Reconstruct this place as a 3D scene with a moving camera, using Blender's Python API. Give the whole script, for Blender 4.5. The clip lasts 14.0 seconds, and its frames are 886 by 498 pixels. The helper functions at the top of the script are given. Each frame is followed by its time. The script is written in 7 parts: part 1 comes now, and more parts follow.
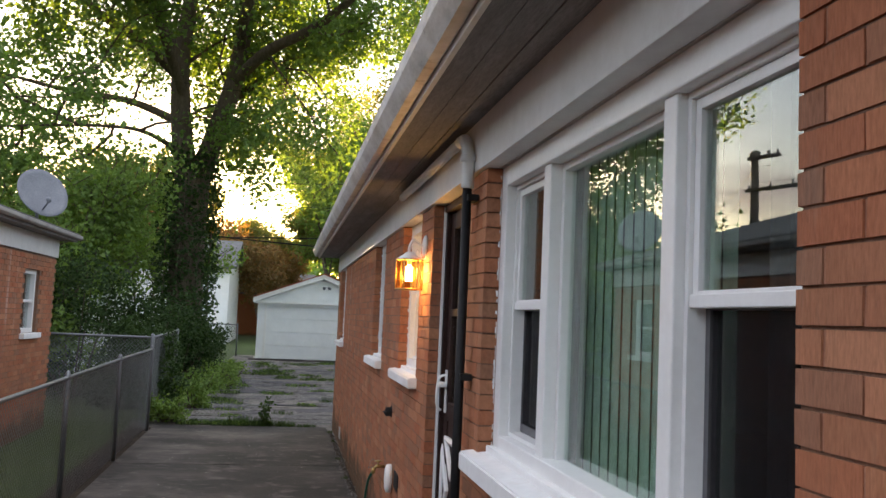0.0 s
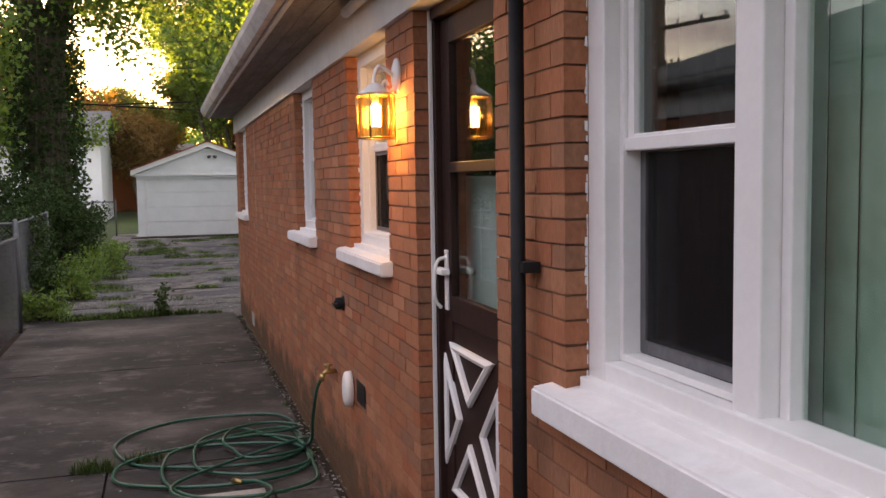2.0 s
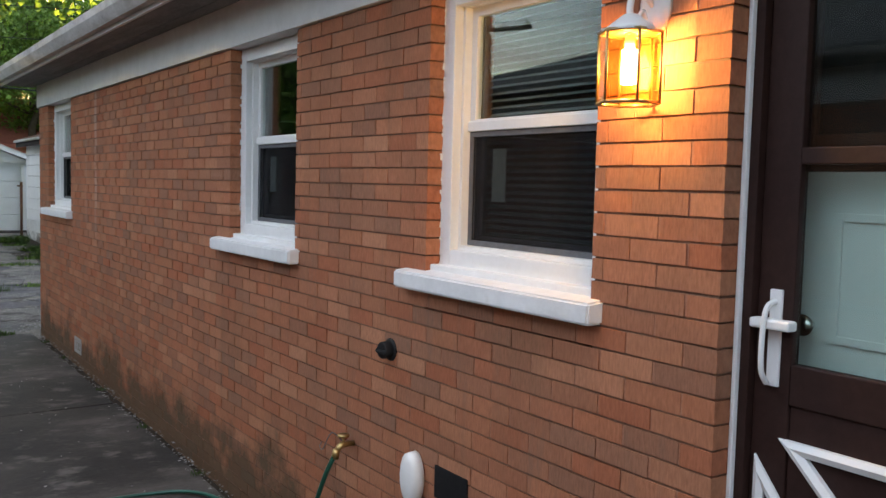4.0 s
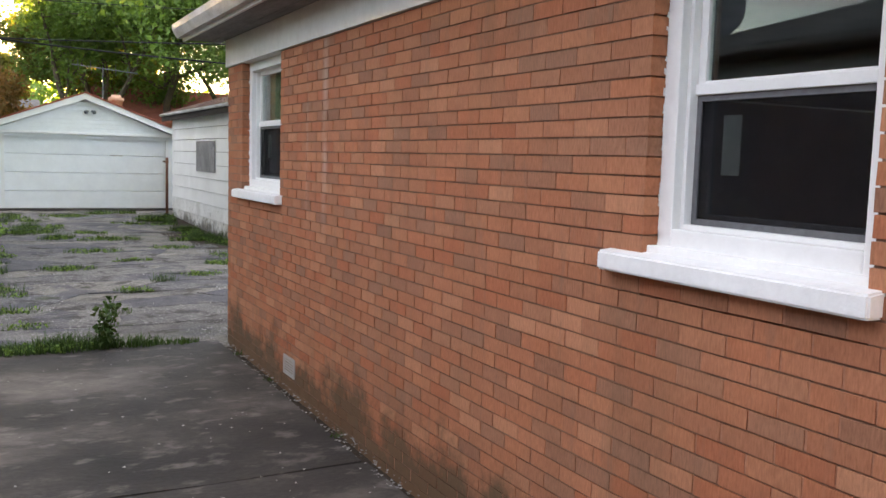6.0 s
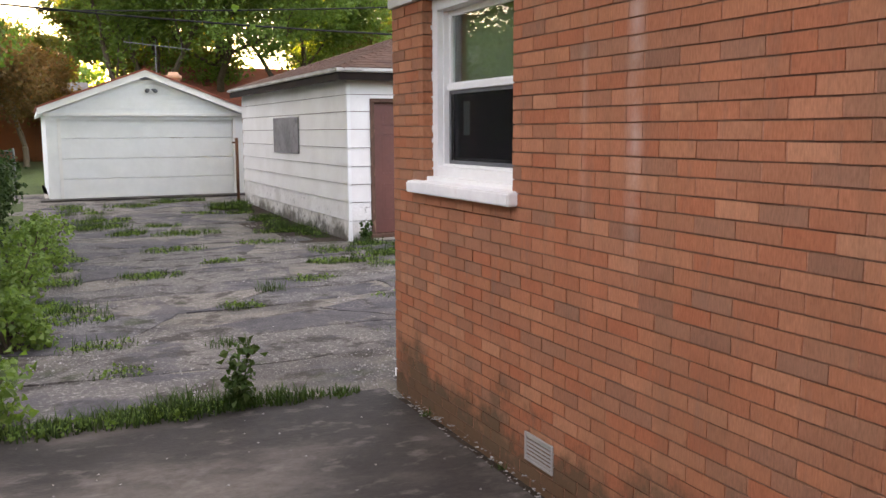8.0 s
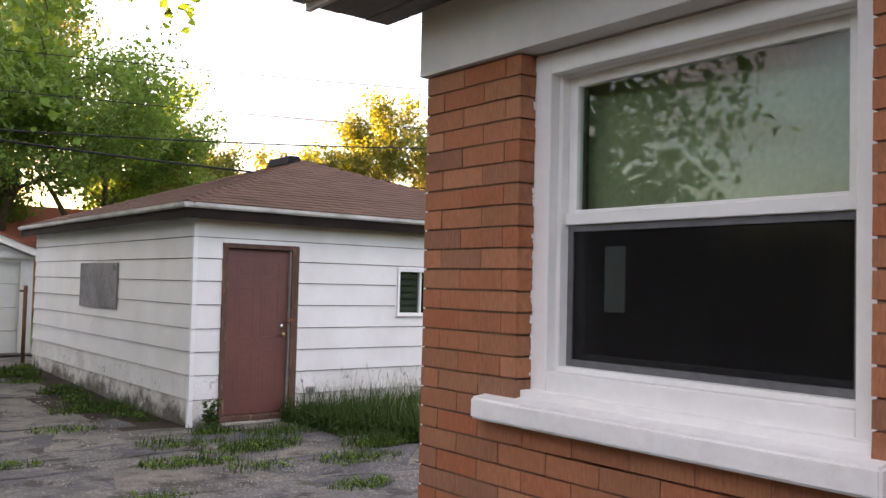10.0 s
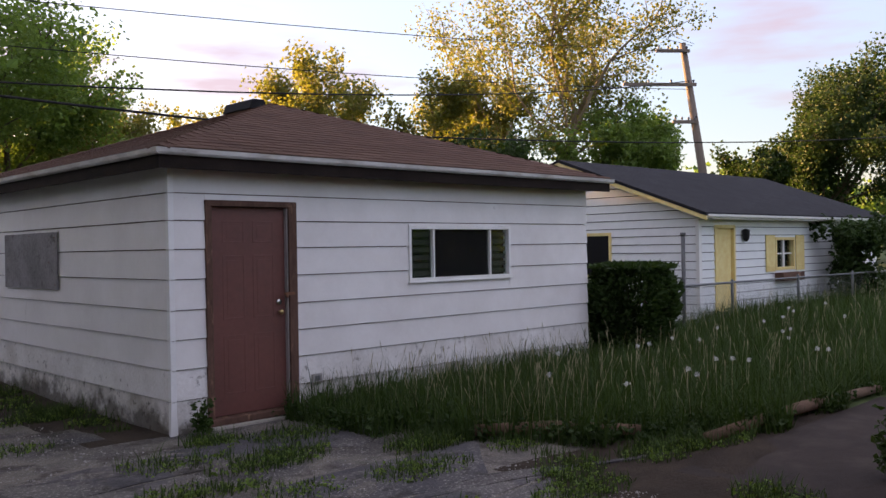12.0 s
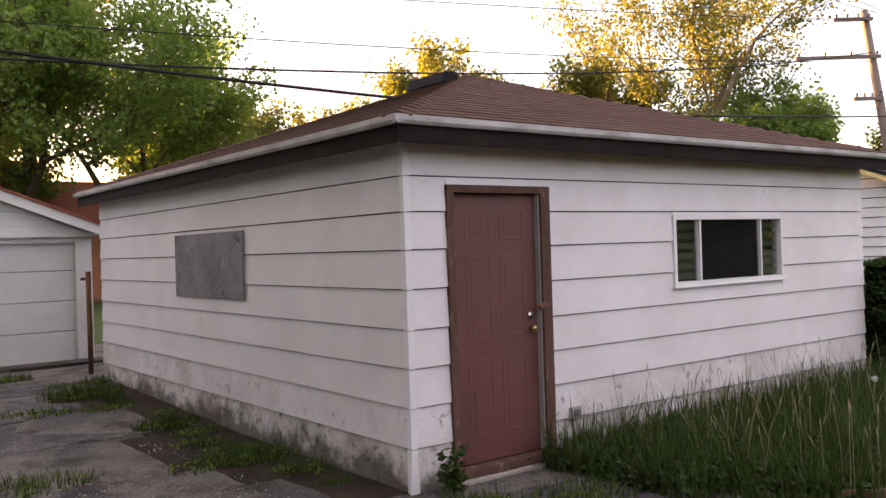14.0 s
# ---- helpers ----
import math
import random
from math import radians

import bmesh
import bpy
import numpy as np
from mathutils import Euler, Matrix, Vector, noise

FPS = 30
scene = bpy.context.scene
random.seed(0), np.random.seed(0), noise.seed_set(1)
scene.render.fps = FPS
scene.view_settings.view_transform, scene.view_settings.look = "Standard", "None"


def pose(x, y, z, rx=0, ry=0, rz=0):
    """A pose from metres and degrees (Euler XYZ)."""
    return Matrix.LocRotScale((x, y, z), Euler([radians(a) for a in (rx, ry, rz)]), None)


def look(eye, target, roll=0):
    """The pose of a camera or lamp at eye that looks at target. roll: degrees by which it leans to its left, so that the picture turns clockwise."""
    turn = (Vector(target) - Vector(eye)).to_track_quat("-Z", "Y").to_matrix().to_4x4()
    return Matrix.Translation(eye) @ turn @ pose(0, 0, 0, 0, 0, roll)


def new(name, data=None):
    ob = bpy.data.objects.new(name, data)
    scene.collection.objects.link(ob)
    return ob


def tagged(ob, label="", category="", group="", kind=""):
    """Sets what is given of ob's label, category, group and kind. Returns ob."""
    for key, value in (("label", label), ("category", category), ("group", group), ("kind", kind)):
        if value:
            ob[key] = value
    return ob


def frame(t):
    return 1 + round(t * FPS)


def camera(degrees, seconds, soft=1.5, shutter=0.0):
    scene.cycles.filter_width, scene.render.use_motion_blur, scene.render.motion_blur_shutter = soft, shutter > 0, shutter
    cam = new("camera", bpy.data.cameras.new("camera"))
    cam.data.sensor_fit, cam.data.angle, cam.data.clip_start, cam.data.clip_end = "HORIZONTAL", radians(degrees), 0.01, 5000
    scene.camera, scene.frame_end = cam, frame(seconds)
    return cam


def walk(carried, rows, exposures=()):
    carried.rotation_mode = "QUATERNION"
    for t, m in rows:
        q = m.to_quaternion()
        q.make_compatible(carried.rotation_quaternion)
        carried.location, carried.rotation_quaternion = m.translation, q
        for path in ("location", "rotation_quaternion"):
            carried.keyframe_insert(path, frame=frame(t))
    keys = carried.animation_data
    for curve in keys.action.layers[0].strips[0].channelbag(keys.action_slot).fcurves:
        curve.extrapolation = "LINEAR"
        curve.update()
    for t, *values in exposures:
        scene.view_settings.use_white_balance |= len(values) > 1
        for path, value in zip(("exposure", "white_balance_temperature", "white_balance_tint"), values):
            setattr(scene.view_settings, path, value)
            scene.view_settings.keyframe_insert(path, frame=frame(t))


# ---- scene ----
cam = camera(53.6, 14.0)

PATH = [
    (0, (-0.836, 1.299, 1.715), (-0.487, 3.262, 1.875), 2.5),
    (0.5, (-0.88, 1.702, 1.704), (-0.491, 3.663, 1.771), 0.8),
    (1, (-0.795, 2.099, 1.682), (-0.378, 4.054, 1.649), 0.9),
    (1.5, (-0.782, 2.477, 1.683), (-0.299, 4.414, 1.566), 1.6),
    (2, (-0.973, 2.941, 1.7), (-0.367, 4.841, 1.547), -0.9),
    (2.2, (-1.049, 3.14, 1.714), (-0.395, 5.024, 1.556), -2.1),
    (4.3, (-1.86, 5.291, 1.658), (-0.696, 6.91, 1.515), 1.5),
    (4.5, (-1.878, 5.521, 1.658), (-0.721, 7.145, 1.507), 0.9),
    (5, (-1.889, 6.11, 1.641), (-0.834, 7.802, 1.485), 1.9),
    (5.5, (-1.945, 6.745, 1.634), (-0.991, 8.486, 1.394), 0.8),
    (6, (-1.934, 7.383, 1.634), (-1.004, 9.141, 1.432), 1.6),
    (6.5, (-1.988, 8.046, 1.617), (-1.08, 9.815, 1.405), 1.4),
    (7, (-2.045, 8.613, 1.63), (-1.195, 10.409, 1.406), -0.1),
    (7.5, (-2.089, 9.286, 1.624), (-1.24, 11.083, 1.396), 0.9),
    (8, (-2.092, 9.945, 1.635), (-1.249, 11.739, 1.368), -0.3),
    (8.5, (-2.081, 10.634, 1.616), (-1.212, 12.423, 1.406), 2.4),
    (9, (-2.133, 11.235, 1.687), (-1.068, 12.927, 1.664), 2.6),
    (9.2, (-2.106, 11.504, 1.697), (-0.986, 13.16, 1.754), 2.4),
    (11.3, (-1.357, 14.38, 1.625), (-0.006, 15.855, 1.654), -0.9),
    (11.5, (-1.475, 14.505, 1.638), (-0.113, 15.969, 1.653), -1.0),
    (12, (-1.487, 15.101, 1.635), (-0.094, 16.536, 1.633), -1.0),
    (12.5, (-1.391, 15.728, 1.652), (-0.004, 17.168, 1.605), -0.6),
    (13, (-1.344, 16.291, 1.621), (-0.067, 17.827, 1.529), -0.1),
    (13.5, (-1.333, 16.921, 1.657), (-0.15, 18.531, 1.579), -1.4),
    (14, (-1.214, 17.522, 1.673), (-0.001, 19.112, 1.67), -1.8),
]
walk(cam, [(t, look(eye, target, roll)) for t, eye, target, roll in PATH], [(0, 3.62, 6950, 15), (2, 3.58, 7600, 27), (4.5, 3.85, 6450, 7), (5, 4.0, 6600, 8), (6.5, 4.42, 7350, 19), (8, 4.36, 7650, 22), (9.2, 4.5, 7800, 22), (11.3, 2.7, 6800, 25), (12.5, 2.9, 6800, 31), (13, 3.0, 7100, 32), (13.5, 3.5, 7600, 34), (14, 3.52, 7900, 34)])

# ---- world, sun, exposure ----
SUN_EL, SUN_AZ = radians(4.4), radians(-8.0)     # azimuth from +y, positive towards +x

world = bpy.data.worlds.new("world")
scene.world = world
world.use_nodes = True
wn, wl = world.node_tree.nodes, world.node_tree.links
wn.clear()
sky = wn.new("ShaderNodeTexSky")
sky.sky_type = "NISHITA"
sky.sun_disc = False
sky.sun_elevation, sky.sun_rotation = SUN_EL, SUN_AZ
sky.air_density, sky.dust_density, sky.ozone_density = 1.0, 1.0, 2.0
bg = wn.new("ShaderNodeBackground")
bg.inputs["Strength"].default_value = 0.13
wout = wn.new("ShaderNodeOutputWorld")
tc = wn.new("ShaderNodeTexCoord")
mp = wn.new("ShaderNodeMapping")
mp.inputs["Scale"].default_value = (1.6, 1.6, 9.0)
cn = wn.new("ShaderNodeTexNoise")
cn.inputs["Scale"].default_value, cn.inputs["Detail"].default_value, cn.inputs["Roughness"].default_value = 1.7, 5.0, 0.55
cr = wn.new("ShaderNodeValToRGB")
cr.color_ramp.elements[0].position, cr.color_ramp.elements[1].position = 0.52, 0.68
cr.color_ramp.elements[1].color = (0.75, 0.75, 0.75, 1)
cm = wn.new("ShaderNodeMixRGB")
cm.inputs["Color2"].default_value = (0.80, 0.60, 0.64, 1)
wl.new(tc.outputs["Generated"], mp.inputs["Vector"])
wl.new(mp.outputs["Vector"], cn.inputs["Vector"])
wl.new(cn.outputs["Fac"], cr.inputs["Fac"])
wl.new(cr.outputs["Color"], cm.inputs["Fac"])
sky_fill = wn.new("ShaderNodeMixRGB")          # made-up fill over the whole sky: brightens overhead light, dims the horizon
vc = wn.new("ShaderNodeMixRGB")
vc.inputs["Color1"].default_value, vc.inputs["Color2"].default_value = (0.34, 0.39, 0.50, 1), (1.75, 1.95, 2.25, 1)
wl.new(vc.outputs["Color"], sky_fill.inputs["Color2"])
vs = wn.new("ShaderNodeSeparateXYZ")        # the fill strengthens towards the zenith
vr = wn.new("ShaderNodeMapRange")
vr.inputs["From Min"].default_value, vr.inputs["From Max"].default_value = 0.0, 0.75
vr.inputs["To Min"].default_value, vr.inputs["To Max"].default_value = 0.55, 0.80
wl.new(tc.outputs["Generated"], vs.inputs["Vector"])
wl.new(vs.outputs["Z"], vr.inputs["Value"])
wl.new(vr.outputs["Result"], sky_fill.inputs["Fac"])
wl.new(vs.outputs["Z"], vc.inputs["Fac"])
wl.new(sky.outputs["Color"], sky_fill.inputs["Color1"])
wl.new(sky_fill.outputs["Color"], cm.inputs["Color1"])
wl.new(cm.outputs["Color"], bg.inputs["Color"])
wl.new(bg.outputs["Background"], wout.inputs["Surface"])

sun = new("sun", bpy.data.lights.new("sun", "SUN"))
sun.data.energy, sun.data.angle, sun.data.color = 5.0, radians(0.6), (1.0, 0.60, 0.22)
sun_dir = Vector((math.sin(SUN_AZ) * math.cos(SUN_EL), math.cos(SUN_AZ) * math.cos(SUN_EL), math.sin(SUN_EL)))
sun.matrix_world = look(sun_dir * 50, (0, 0, 0))

bulb_light = new("bulb_light", bpy.data.lights.new("bulb_light", "POINT"))
bulb_light.data.energy, bulb_light.data.color, bulb_light.data.shadow_soft_size = 0.12, (1.0, 0.55, 0.2), 0.03
bulb_light.location = (-0.10, 6.58, 1.985)


# ---- materials ----
def material(name, colors, rough=0.8, scale=3.0, fine=60.0, bump=0.15, bump_scale=None, metal=0.0, jitter=None,
             jitter_by="island", stretch=(1, 1, 1), stains=None, translucent=0.0, bump_dist=0.01, grain_mix=0.5, moss=None, bloom=()):
    """Colours blended by broad noise, finer grain over it, stains with shapes of their own, bump; jitter: how far single pieces differ."""
    m = bpy.data.materials.new(name)
    m.use_nodes = True
    n, l = m.node_tree.nodes, m.node_tree.links
    n.clear()
    out = n.new("ShaderNodeOutputMaterial")
    p = n.new("ShaderNodeBsdfPrincipled")
    geo = n.new("ShaderNodeNewGeometry")
    mapping = n.new("ShaderNodeMapping")
    mapping.inputs["Scale"].default_value = stretch
    l.new(geo.outputs["Position"], mapping.inputs["Vector"])

    def noise_at(s, detail=4.0, rg=0.6):
        t = n.new("ShaderNodeTexNoise")
        t.inputs["Scale"].default_value, t.inputs["Detail"].default_value, t.inputs["Roughness"].default_value = s, detail, rg
        l.new(mapping.outputs["Vector"], t.inputs["Vector"])
        return t.outputs["Fac"]

    def mix(kind, fac, a, b):
        x = n.new("ShaderNodeMixRGB")
        x.blend_type = kind
        for sock, v in ((x.inputs["Fac"], fac), (x.inputs["Color1"], a), (x.inputs["Color2"], b)):
            if isinstance(v, (int, float)):
                sock.default_value = v if sock.type == "VALUE" else (v, v, v, 1)
            elif isinstance(v, tuple):
                sock.default_value = (*v, 1)
            else:
                l.new(v, sock)
        return x.outputs["Color"]

    def ramp(src, stops):
        r = n.new("ShaderNodeValToRGB")
        e = r.color_ramp.elements
        while len(e) < len(stops):
            e.new(0.5)
        for el, (pos, c) in zip(e, stops):
            el.position, el.color = pos, (*c, 1)
        l.new(src, r.inputs["Fac"])
        return r.outputs["Color"]

    k = len(colors)
    if k > 1:
        col = ramp(noise_at(scale), [(0.32 + 0.36 * i / (k - 1), c) for i, c in enumerate(colors)])
    else:
        col = mix("MIX", 0.0, colors[0], colors[0])
    if jitter:
        rnd = geo.outputs["Random Per Island"]
        if jitter_by == "object":
            rnd = n.new("ShaderNodeObjectInfo").outputs["Random"]
        kj = len(jitter)
        jc = ramp(rnd, [(i / max(1, kj - 1), c) for i, c in enumerate(jitter)])
        col = mix("MIX", 0.68, col, jc)
    grain = noise_at(fine, 3.0, 0.7)
    col = mix("OVERLAY", grain_mix, col, ramp(grain, [(0.3, (0.3, 0.3, 0.3)), (0.7, (0.7, 0.7, 0.7))]))
    if stains:
        for s_scale, lo, hi, amount, scol in stains:
            f = ramp(noise_at(s_scale, 6.0, 0.65), [(lo, (0, 0, 0)), (hi, (amount, amount, amount))])
            col = mix("MIX", f, col, scol)
    def maths(kind, a, b, clamp=False):
        x = n.new("ShaderNodeMath")
        x.operation, x.use_clamp = kind, clamp
        for sock, v in ((x.inputs[0], a), (x.inputs[1], b)):
            if isinstance(v, (int, float)):
                sock.default_value = v
            else:
                l.new(v, sock)
        return x.outputs["Value"]

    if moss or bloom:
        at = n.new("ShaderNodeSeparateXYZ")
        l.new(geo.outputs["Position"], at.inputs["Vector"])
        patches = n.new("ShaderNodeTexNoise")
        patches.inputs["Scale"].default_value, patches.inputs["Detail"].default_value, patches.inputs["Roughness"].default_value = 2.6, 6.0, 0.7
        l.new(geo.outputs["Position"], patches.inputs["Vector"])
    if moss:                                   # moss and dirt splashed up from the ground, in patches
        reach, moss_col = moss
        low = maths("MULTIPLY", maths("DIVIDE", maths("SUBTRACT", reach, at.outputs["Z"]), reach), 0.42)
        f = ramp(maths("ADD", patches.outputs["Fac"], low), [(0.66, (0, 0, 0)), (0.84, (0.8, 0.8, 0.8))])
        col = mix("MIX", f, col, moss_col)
    for y0, wide, amount in bloom:             # white salt washed down the bricks in a streak
        band = maths("SUBTRACT", 1.0, maths("DIVIDE", maths("ABSOLUTE", maths("SUBTRACT", at.outputs["Y"], y0), 0.0), wide), True)
        band = maths("MULTIPLY", band, ramp(maths("DIVIDE", at.outputs["Z"], 2.4), [(0.42, (0, 0, 0)), (0.62, (1, 1, 1))]))
        f = maths("MULTIPLY", maths("MULTIPLY", band, ramp(patches.outputs["Fac"], [(0.35, (0, 0, 0)), (0.6, (1, 1, 1))])), amount, True)
        col = mix("MIX", f, col, (0.62, 0.52, 0.46))
    l.new(col, p.inputs["Base Color"])
    p.inputs["Roughness"].default_value = rough
    p.inputs["Metallic"].default_value = metal
    p.inputs["Specular IOR Level"].default_value = 0.2 if rough > 0.8 or max(colors[0]) < 0.06 else 0.5
    if bump:
        b = n.new("ShaderNodeBump")
        b.inputs["Strength"].default_value, b.inputs["Distance"].default_value = bump, bump_dist
        l.new(noise_at(bump_scale or fine, 4.0, 0.7), b.inputs["Height"])
        l.new(b.outputs["Normal"], p.inputs["Normal"])
    if translucent:
        tr = n.new("ShaderNodeBsdfTranslucent")
        l.new(mix("MULTIPLY", 1.0, col, (1.3, 1.35, 0.6)), tr.inputs["Color"])
        sh = n.new("ShaderNodeMixShader")
        sh.inputs["Fac"].default_value = translucent
        l.new(p.outputs["BSDF"], sh.inputs[1])
        l.new(tr.outputs["BSDF"], sh.inputs[2])
        l.new(sh.outputs["Shader"], out.inputs["Surface"])
    else:
        l.new(p.outputs["BSDF"], out.inputs["Surface"])
    return m


def glass_material(name, tint=(0.92, 0.96, 0.94), rough=0.0):
    m = bpy.data.materials.new(name)
    m.use_nodes = True
    n, l = m.node_tree.nodes, m.node_tree.links
    n.clear()
    out, tr, gl = n.new("ShaderNodeOutputMaterial"), n.new("ShaderNodeBsdfTransparent"), n.new("ShaderNodeBsdfGlossy")
    fr, sh = n.new("ShaderNodeLayerWeight"), n.new("ShaderNodeMixShader")
    fr.inputs["Blend"].default_value = 0.5
    power, mul = n.new("ShaderNodeMath"), n.new("ShaderNodeMath")
    power.operation, power.inputs[1].default_value = "POWER", 3.2
    mul.operation, mul.use_clamp = "MULTIPLY_ADD", True
    mul.inputs[1].default_value, mul.inputs[2].default_value = 0.85, 0.035
    tr.inputs["Color"].default_value = (*tint, 1)
    gl.inputs["Roughness"].default_value = rough
    l.new(fr.outputs["Facing"], power.inputs[0])
    l.new(power.outputs["Value"], mul.inputs[0])
    l.new(mul.outputs["Value"], sh.inputs["Fac"])
    l.new(tr.outputs["BSDF"], sh.inputs[1])
    l.new(gl.outputs["BSDF"], sh.inputs[2])
    l.new(sh.outputs["Shader"], out.inputs["Surface"])
    return m


def glow_material(name, color, strength):
    m = bpy.data.materials.new(name)
    m.use_nodes = True
    n, l = m.node_tree.nodes, m.node_tree.links
    n.clear()
    out, em = n.new("ShaderNodeOutputMaterial"), n.new("ShaderNodeEmission")
    em.inputs["Color"].default_value, em.inputs["Strength"].default_value = (*color, 1), strength
    l.new(em.outputs["Emission"], out.inputs["Surface"])
    return m


BRICKS = [(0.20, 0.105, 0.07), (0.38, 0.155, 0.08), (0.35, 0.108, 0.052), (0.46, 0.215, 0.12), (0.36, 0.135, 0.068),
          (0.24, 0.13, 0.085), (0.42, 0.175, 0.09), (0.37, 0.115, 0.055), (0.31, 0.13, 0.072), (0.40, 0.16, 0.085)]
brick_args = dict(rough=0.88, scale=1.3, fine=45.0, bump=0.5, stretch=(1, 3.0, 0.6), bump_dist=0.004,
                  stains=[(1.1, 0.52, 0.75, 0.5, (0.19, 0.11, 0.065)), (3.3, 0.56, 0.70, 0.4, (0.19, 0.12, 0.085)), (9.0, 0.62, 0.8, 0.12, (0.55, 0.36, 0.24))],
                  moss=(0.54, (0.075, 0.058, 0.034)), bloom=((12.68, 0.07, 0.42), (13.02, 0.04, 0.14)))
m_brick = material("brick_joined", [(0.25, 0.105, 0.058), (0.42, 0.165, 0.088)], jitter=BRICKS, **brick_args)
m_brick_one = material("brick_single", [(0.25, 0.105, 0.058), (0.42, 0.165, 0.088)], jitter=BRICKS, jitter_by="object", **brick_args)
# bed mortar is toned darker than head mortar to carry the raked joints' shade
m_joint = material("shaded_bed_mortar", [(0.13, 0.065, 0.04), (0.21, 0.11, 0.065)], fine=80, bump=0.4)
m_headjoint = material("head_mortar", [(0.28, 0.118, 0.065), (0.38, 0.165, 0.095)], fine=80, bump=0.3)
m_white = material("white_paint", [(0.74, 0.73, 0.71), (0.80, 0.79, 0.77)], rough=0.45, fine=30, bump=0.08,
                   stains=[(7.0, 0.62, 0.82, 0.25, (0.52, 0.45, 0.38))], grain_mix=0.2)
m_sill = material("painted_sill", [(0.70, 0.69, 0.68), (0.80, 0.79, 0.78)], rough=0.6, fine=25, bump=0.3,
                  stains=[(5.0, 0.58, 0.78, 0.4, (0.50, 0.38, 0.30))], grain_mix=0.3)
m_frieze = material("frieze_paint", [(0.60, 0.58, 0.56), (0.68, 0.66, 0.64)], rough=0.6, fine=14, bump=0.1,
                    stains=[(2.0, 0.58, 0.8, 0.3, (0.45, 0.40, 0.36))], grain_mix=0.2)
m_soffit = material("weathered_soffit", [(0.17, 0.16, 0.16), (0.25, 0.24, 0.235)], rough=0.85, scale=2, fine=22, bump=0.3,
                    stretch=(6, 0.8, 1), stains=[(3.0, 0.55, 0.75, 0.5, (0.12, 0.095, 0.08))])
m_gutter = material("gutter_metal", [(0.24, 0.225, 0.21), (0.40, 0.38, 0.36)], rough=0.5, fine=18, bump=0.08,
                    stains=[(3.0, 0.5, 0.72, 0.5, (0.24, 0.20, 0.17))], grain_mix=0.2)
m_eave = material("streaked_eave_paint", [(0.42, 0.40, 0.38), (0.60, 0.58, 0.56)], rough=0.55, fine=18, bump=0.08, stretch=(1, 1, 3),
                  stains=[(2.4, 0.48, 0.68, 0.6, (0.22, 0.18, 0.15)), (9.0, 0.6, 0.72, 0.5, (0.12, 0.10, 0.08))], grain_mix=0.25)
m_shingle = material("brown_shingle", [(0.075, 0.038, 0.027), (0.105, 0.057, 0.040)], rough=0.95, fine=140, bump=0.6,
                     jitter=[(0.065, 0.034, 0.025), (0.115, 0.06, 0.043), (0.085, 0.045, 0.031), (0.13, 0.072, 0.052)])
m_shingle_one = material("brown_shingle_single", [(0.075, 0.038, 0.027), (0.105, 0.057, 0.040)], rough=0.95, fine=140, bump=0.6,
                         jitter=[(0.065, 0.034, 0.025), (0.115, 0.06, 0.043), (0.085, 0.045, 0.031), (0.13, 0.072, 0.052)], jitter_by="object")
m_roof_dark = material("dark_shingle", [(0.014, 0.014, 0.017), (0.024, 0.024, 0.028)], rough=0.95, fine=60, bump=0.5)
m_roof_red = material("red_shingle", [(0.24, 0.075, 0.05), (0.30, 0.10, 0.07)], rough=0.95, fine=50, bump=0.5)
m_roof_grey = material("grey_shingle", [(0.10, 0.10, 0.10), (0.16, 0.155, 0.15)], rough=0.95, fine=50, bump=0.5)
m_siding = material("old_white_siding", [(0.70, 0.67, 0.645), (0.79, 0.765, 0.745)], rough=0.75, scale=1.2, fine=26, bump=0.05,
                    stains=[(0.9, 0.5, 0.8, 0.28, (0.46, 0.42, 0.37)), (6.0, 0.70, 0.76, 0.5, (0.34, 0.30, 0.26))], grain_mix=0.12)
m_siding_dirty = material("mildewed_siding", [(0.56, 0.53, 0.49), (0.72, 0.69, 0.66)], rough=0.85, scale=2.5, fine=30, bump=0.3,
                          stains=[(1.6, 0.46, 0.66, 0.7, (0.24, 0.20, 0.15)), (14.0, 0.56, 0.66, 0.8, (0.07, 0.06, 0.05))], moss=(0.34, (0.055, 0.045, 0.035)))
m_siding_peeling = material("peeling_siding", [(0.64, 0.61, 0.58), (0.77, 0.745, 0.72)], rough=0.8, scale=1.8, fine=30, bump=0.12,
                            stains=[(1.4, 0.48, 0.72, 0.4, (0.34, 0.30, 0.26)), (9.0, 0.60, 0.68, 0.8, (0.16, 0.14, 0.12))])
m_white_clean = material("white_siding", [(0.74, 0.75, 0.75), (0.80, 0.81, 0.81)], rough=0.6, fine=10, bump=0.05,
                         stains=[(1.0, 0.55, 0.8, 0.2, (0.55, 0.55, 0.52))], grain_mix=0.12)
m_brown_door = material("brown_door_paint", [(0.118, 0.043, 0.034), (0.158, 0.057, 0.044)], rough=0.55, scale=1.5, fine=20, bump=0.06,
                        stains=[(2.2, 0.55, 0.8, 0.4, (0.10, 0.055, 0.045)), (30.0, 0.72, 0.78, 0.4, (0.30, 0.2, 0.16))], grain_mix=0.2)
m_brown_trim = material("weathered_brown_trim", [(0.085, 0.046, 0.034), (0.135, 0.075, 0.055)], rough=0.85, scale=6, fine=30, bump=0.4,
                        stretch=(1, 1, 0.3), stains=[(9.0, 0.56, 0.66, 0.75, (0.33, 0.20, 0.13))])
# near-black wood colour with the shade of eaves and board gaps painted in
m_shadow_dark = material("shadow_dark_wood", [(0.012, 0.008, 0.007), (0.024, 0.016, 0.013)], rough=0.9, fine=30, bump=0.4)
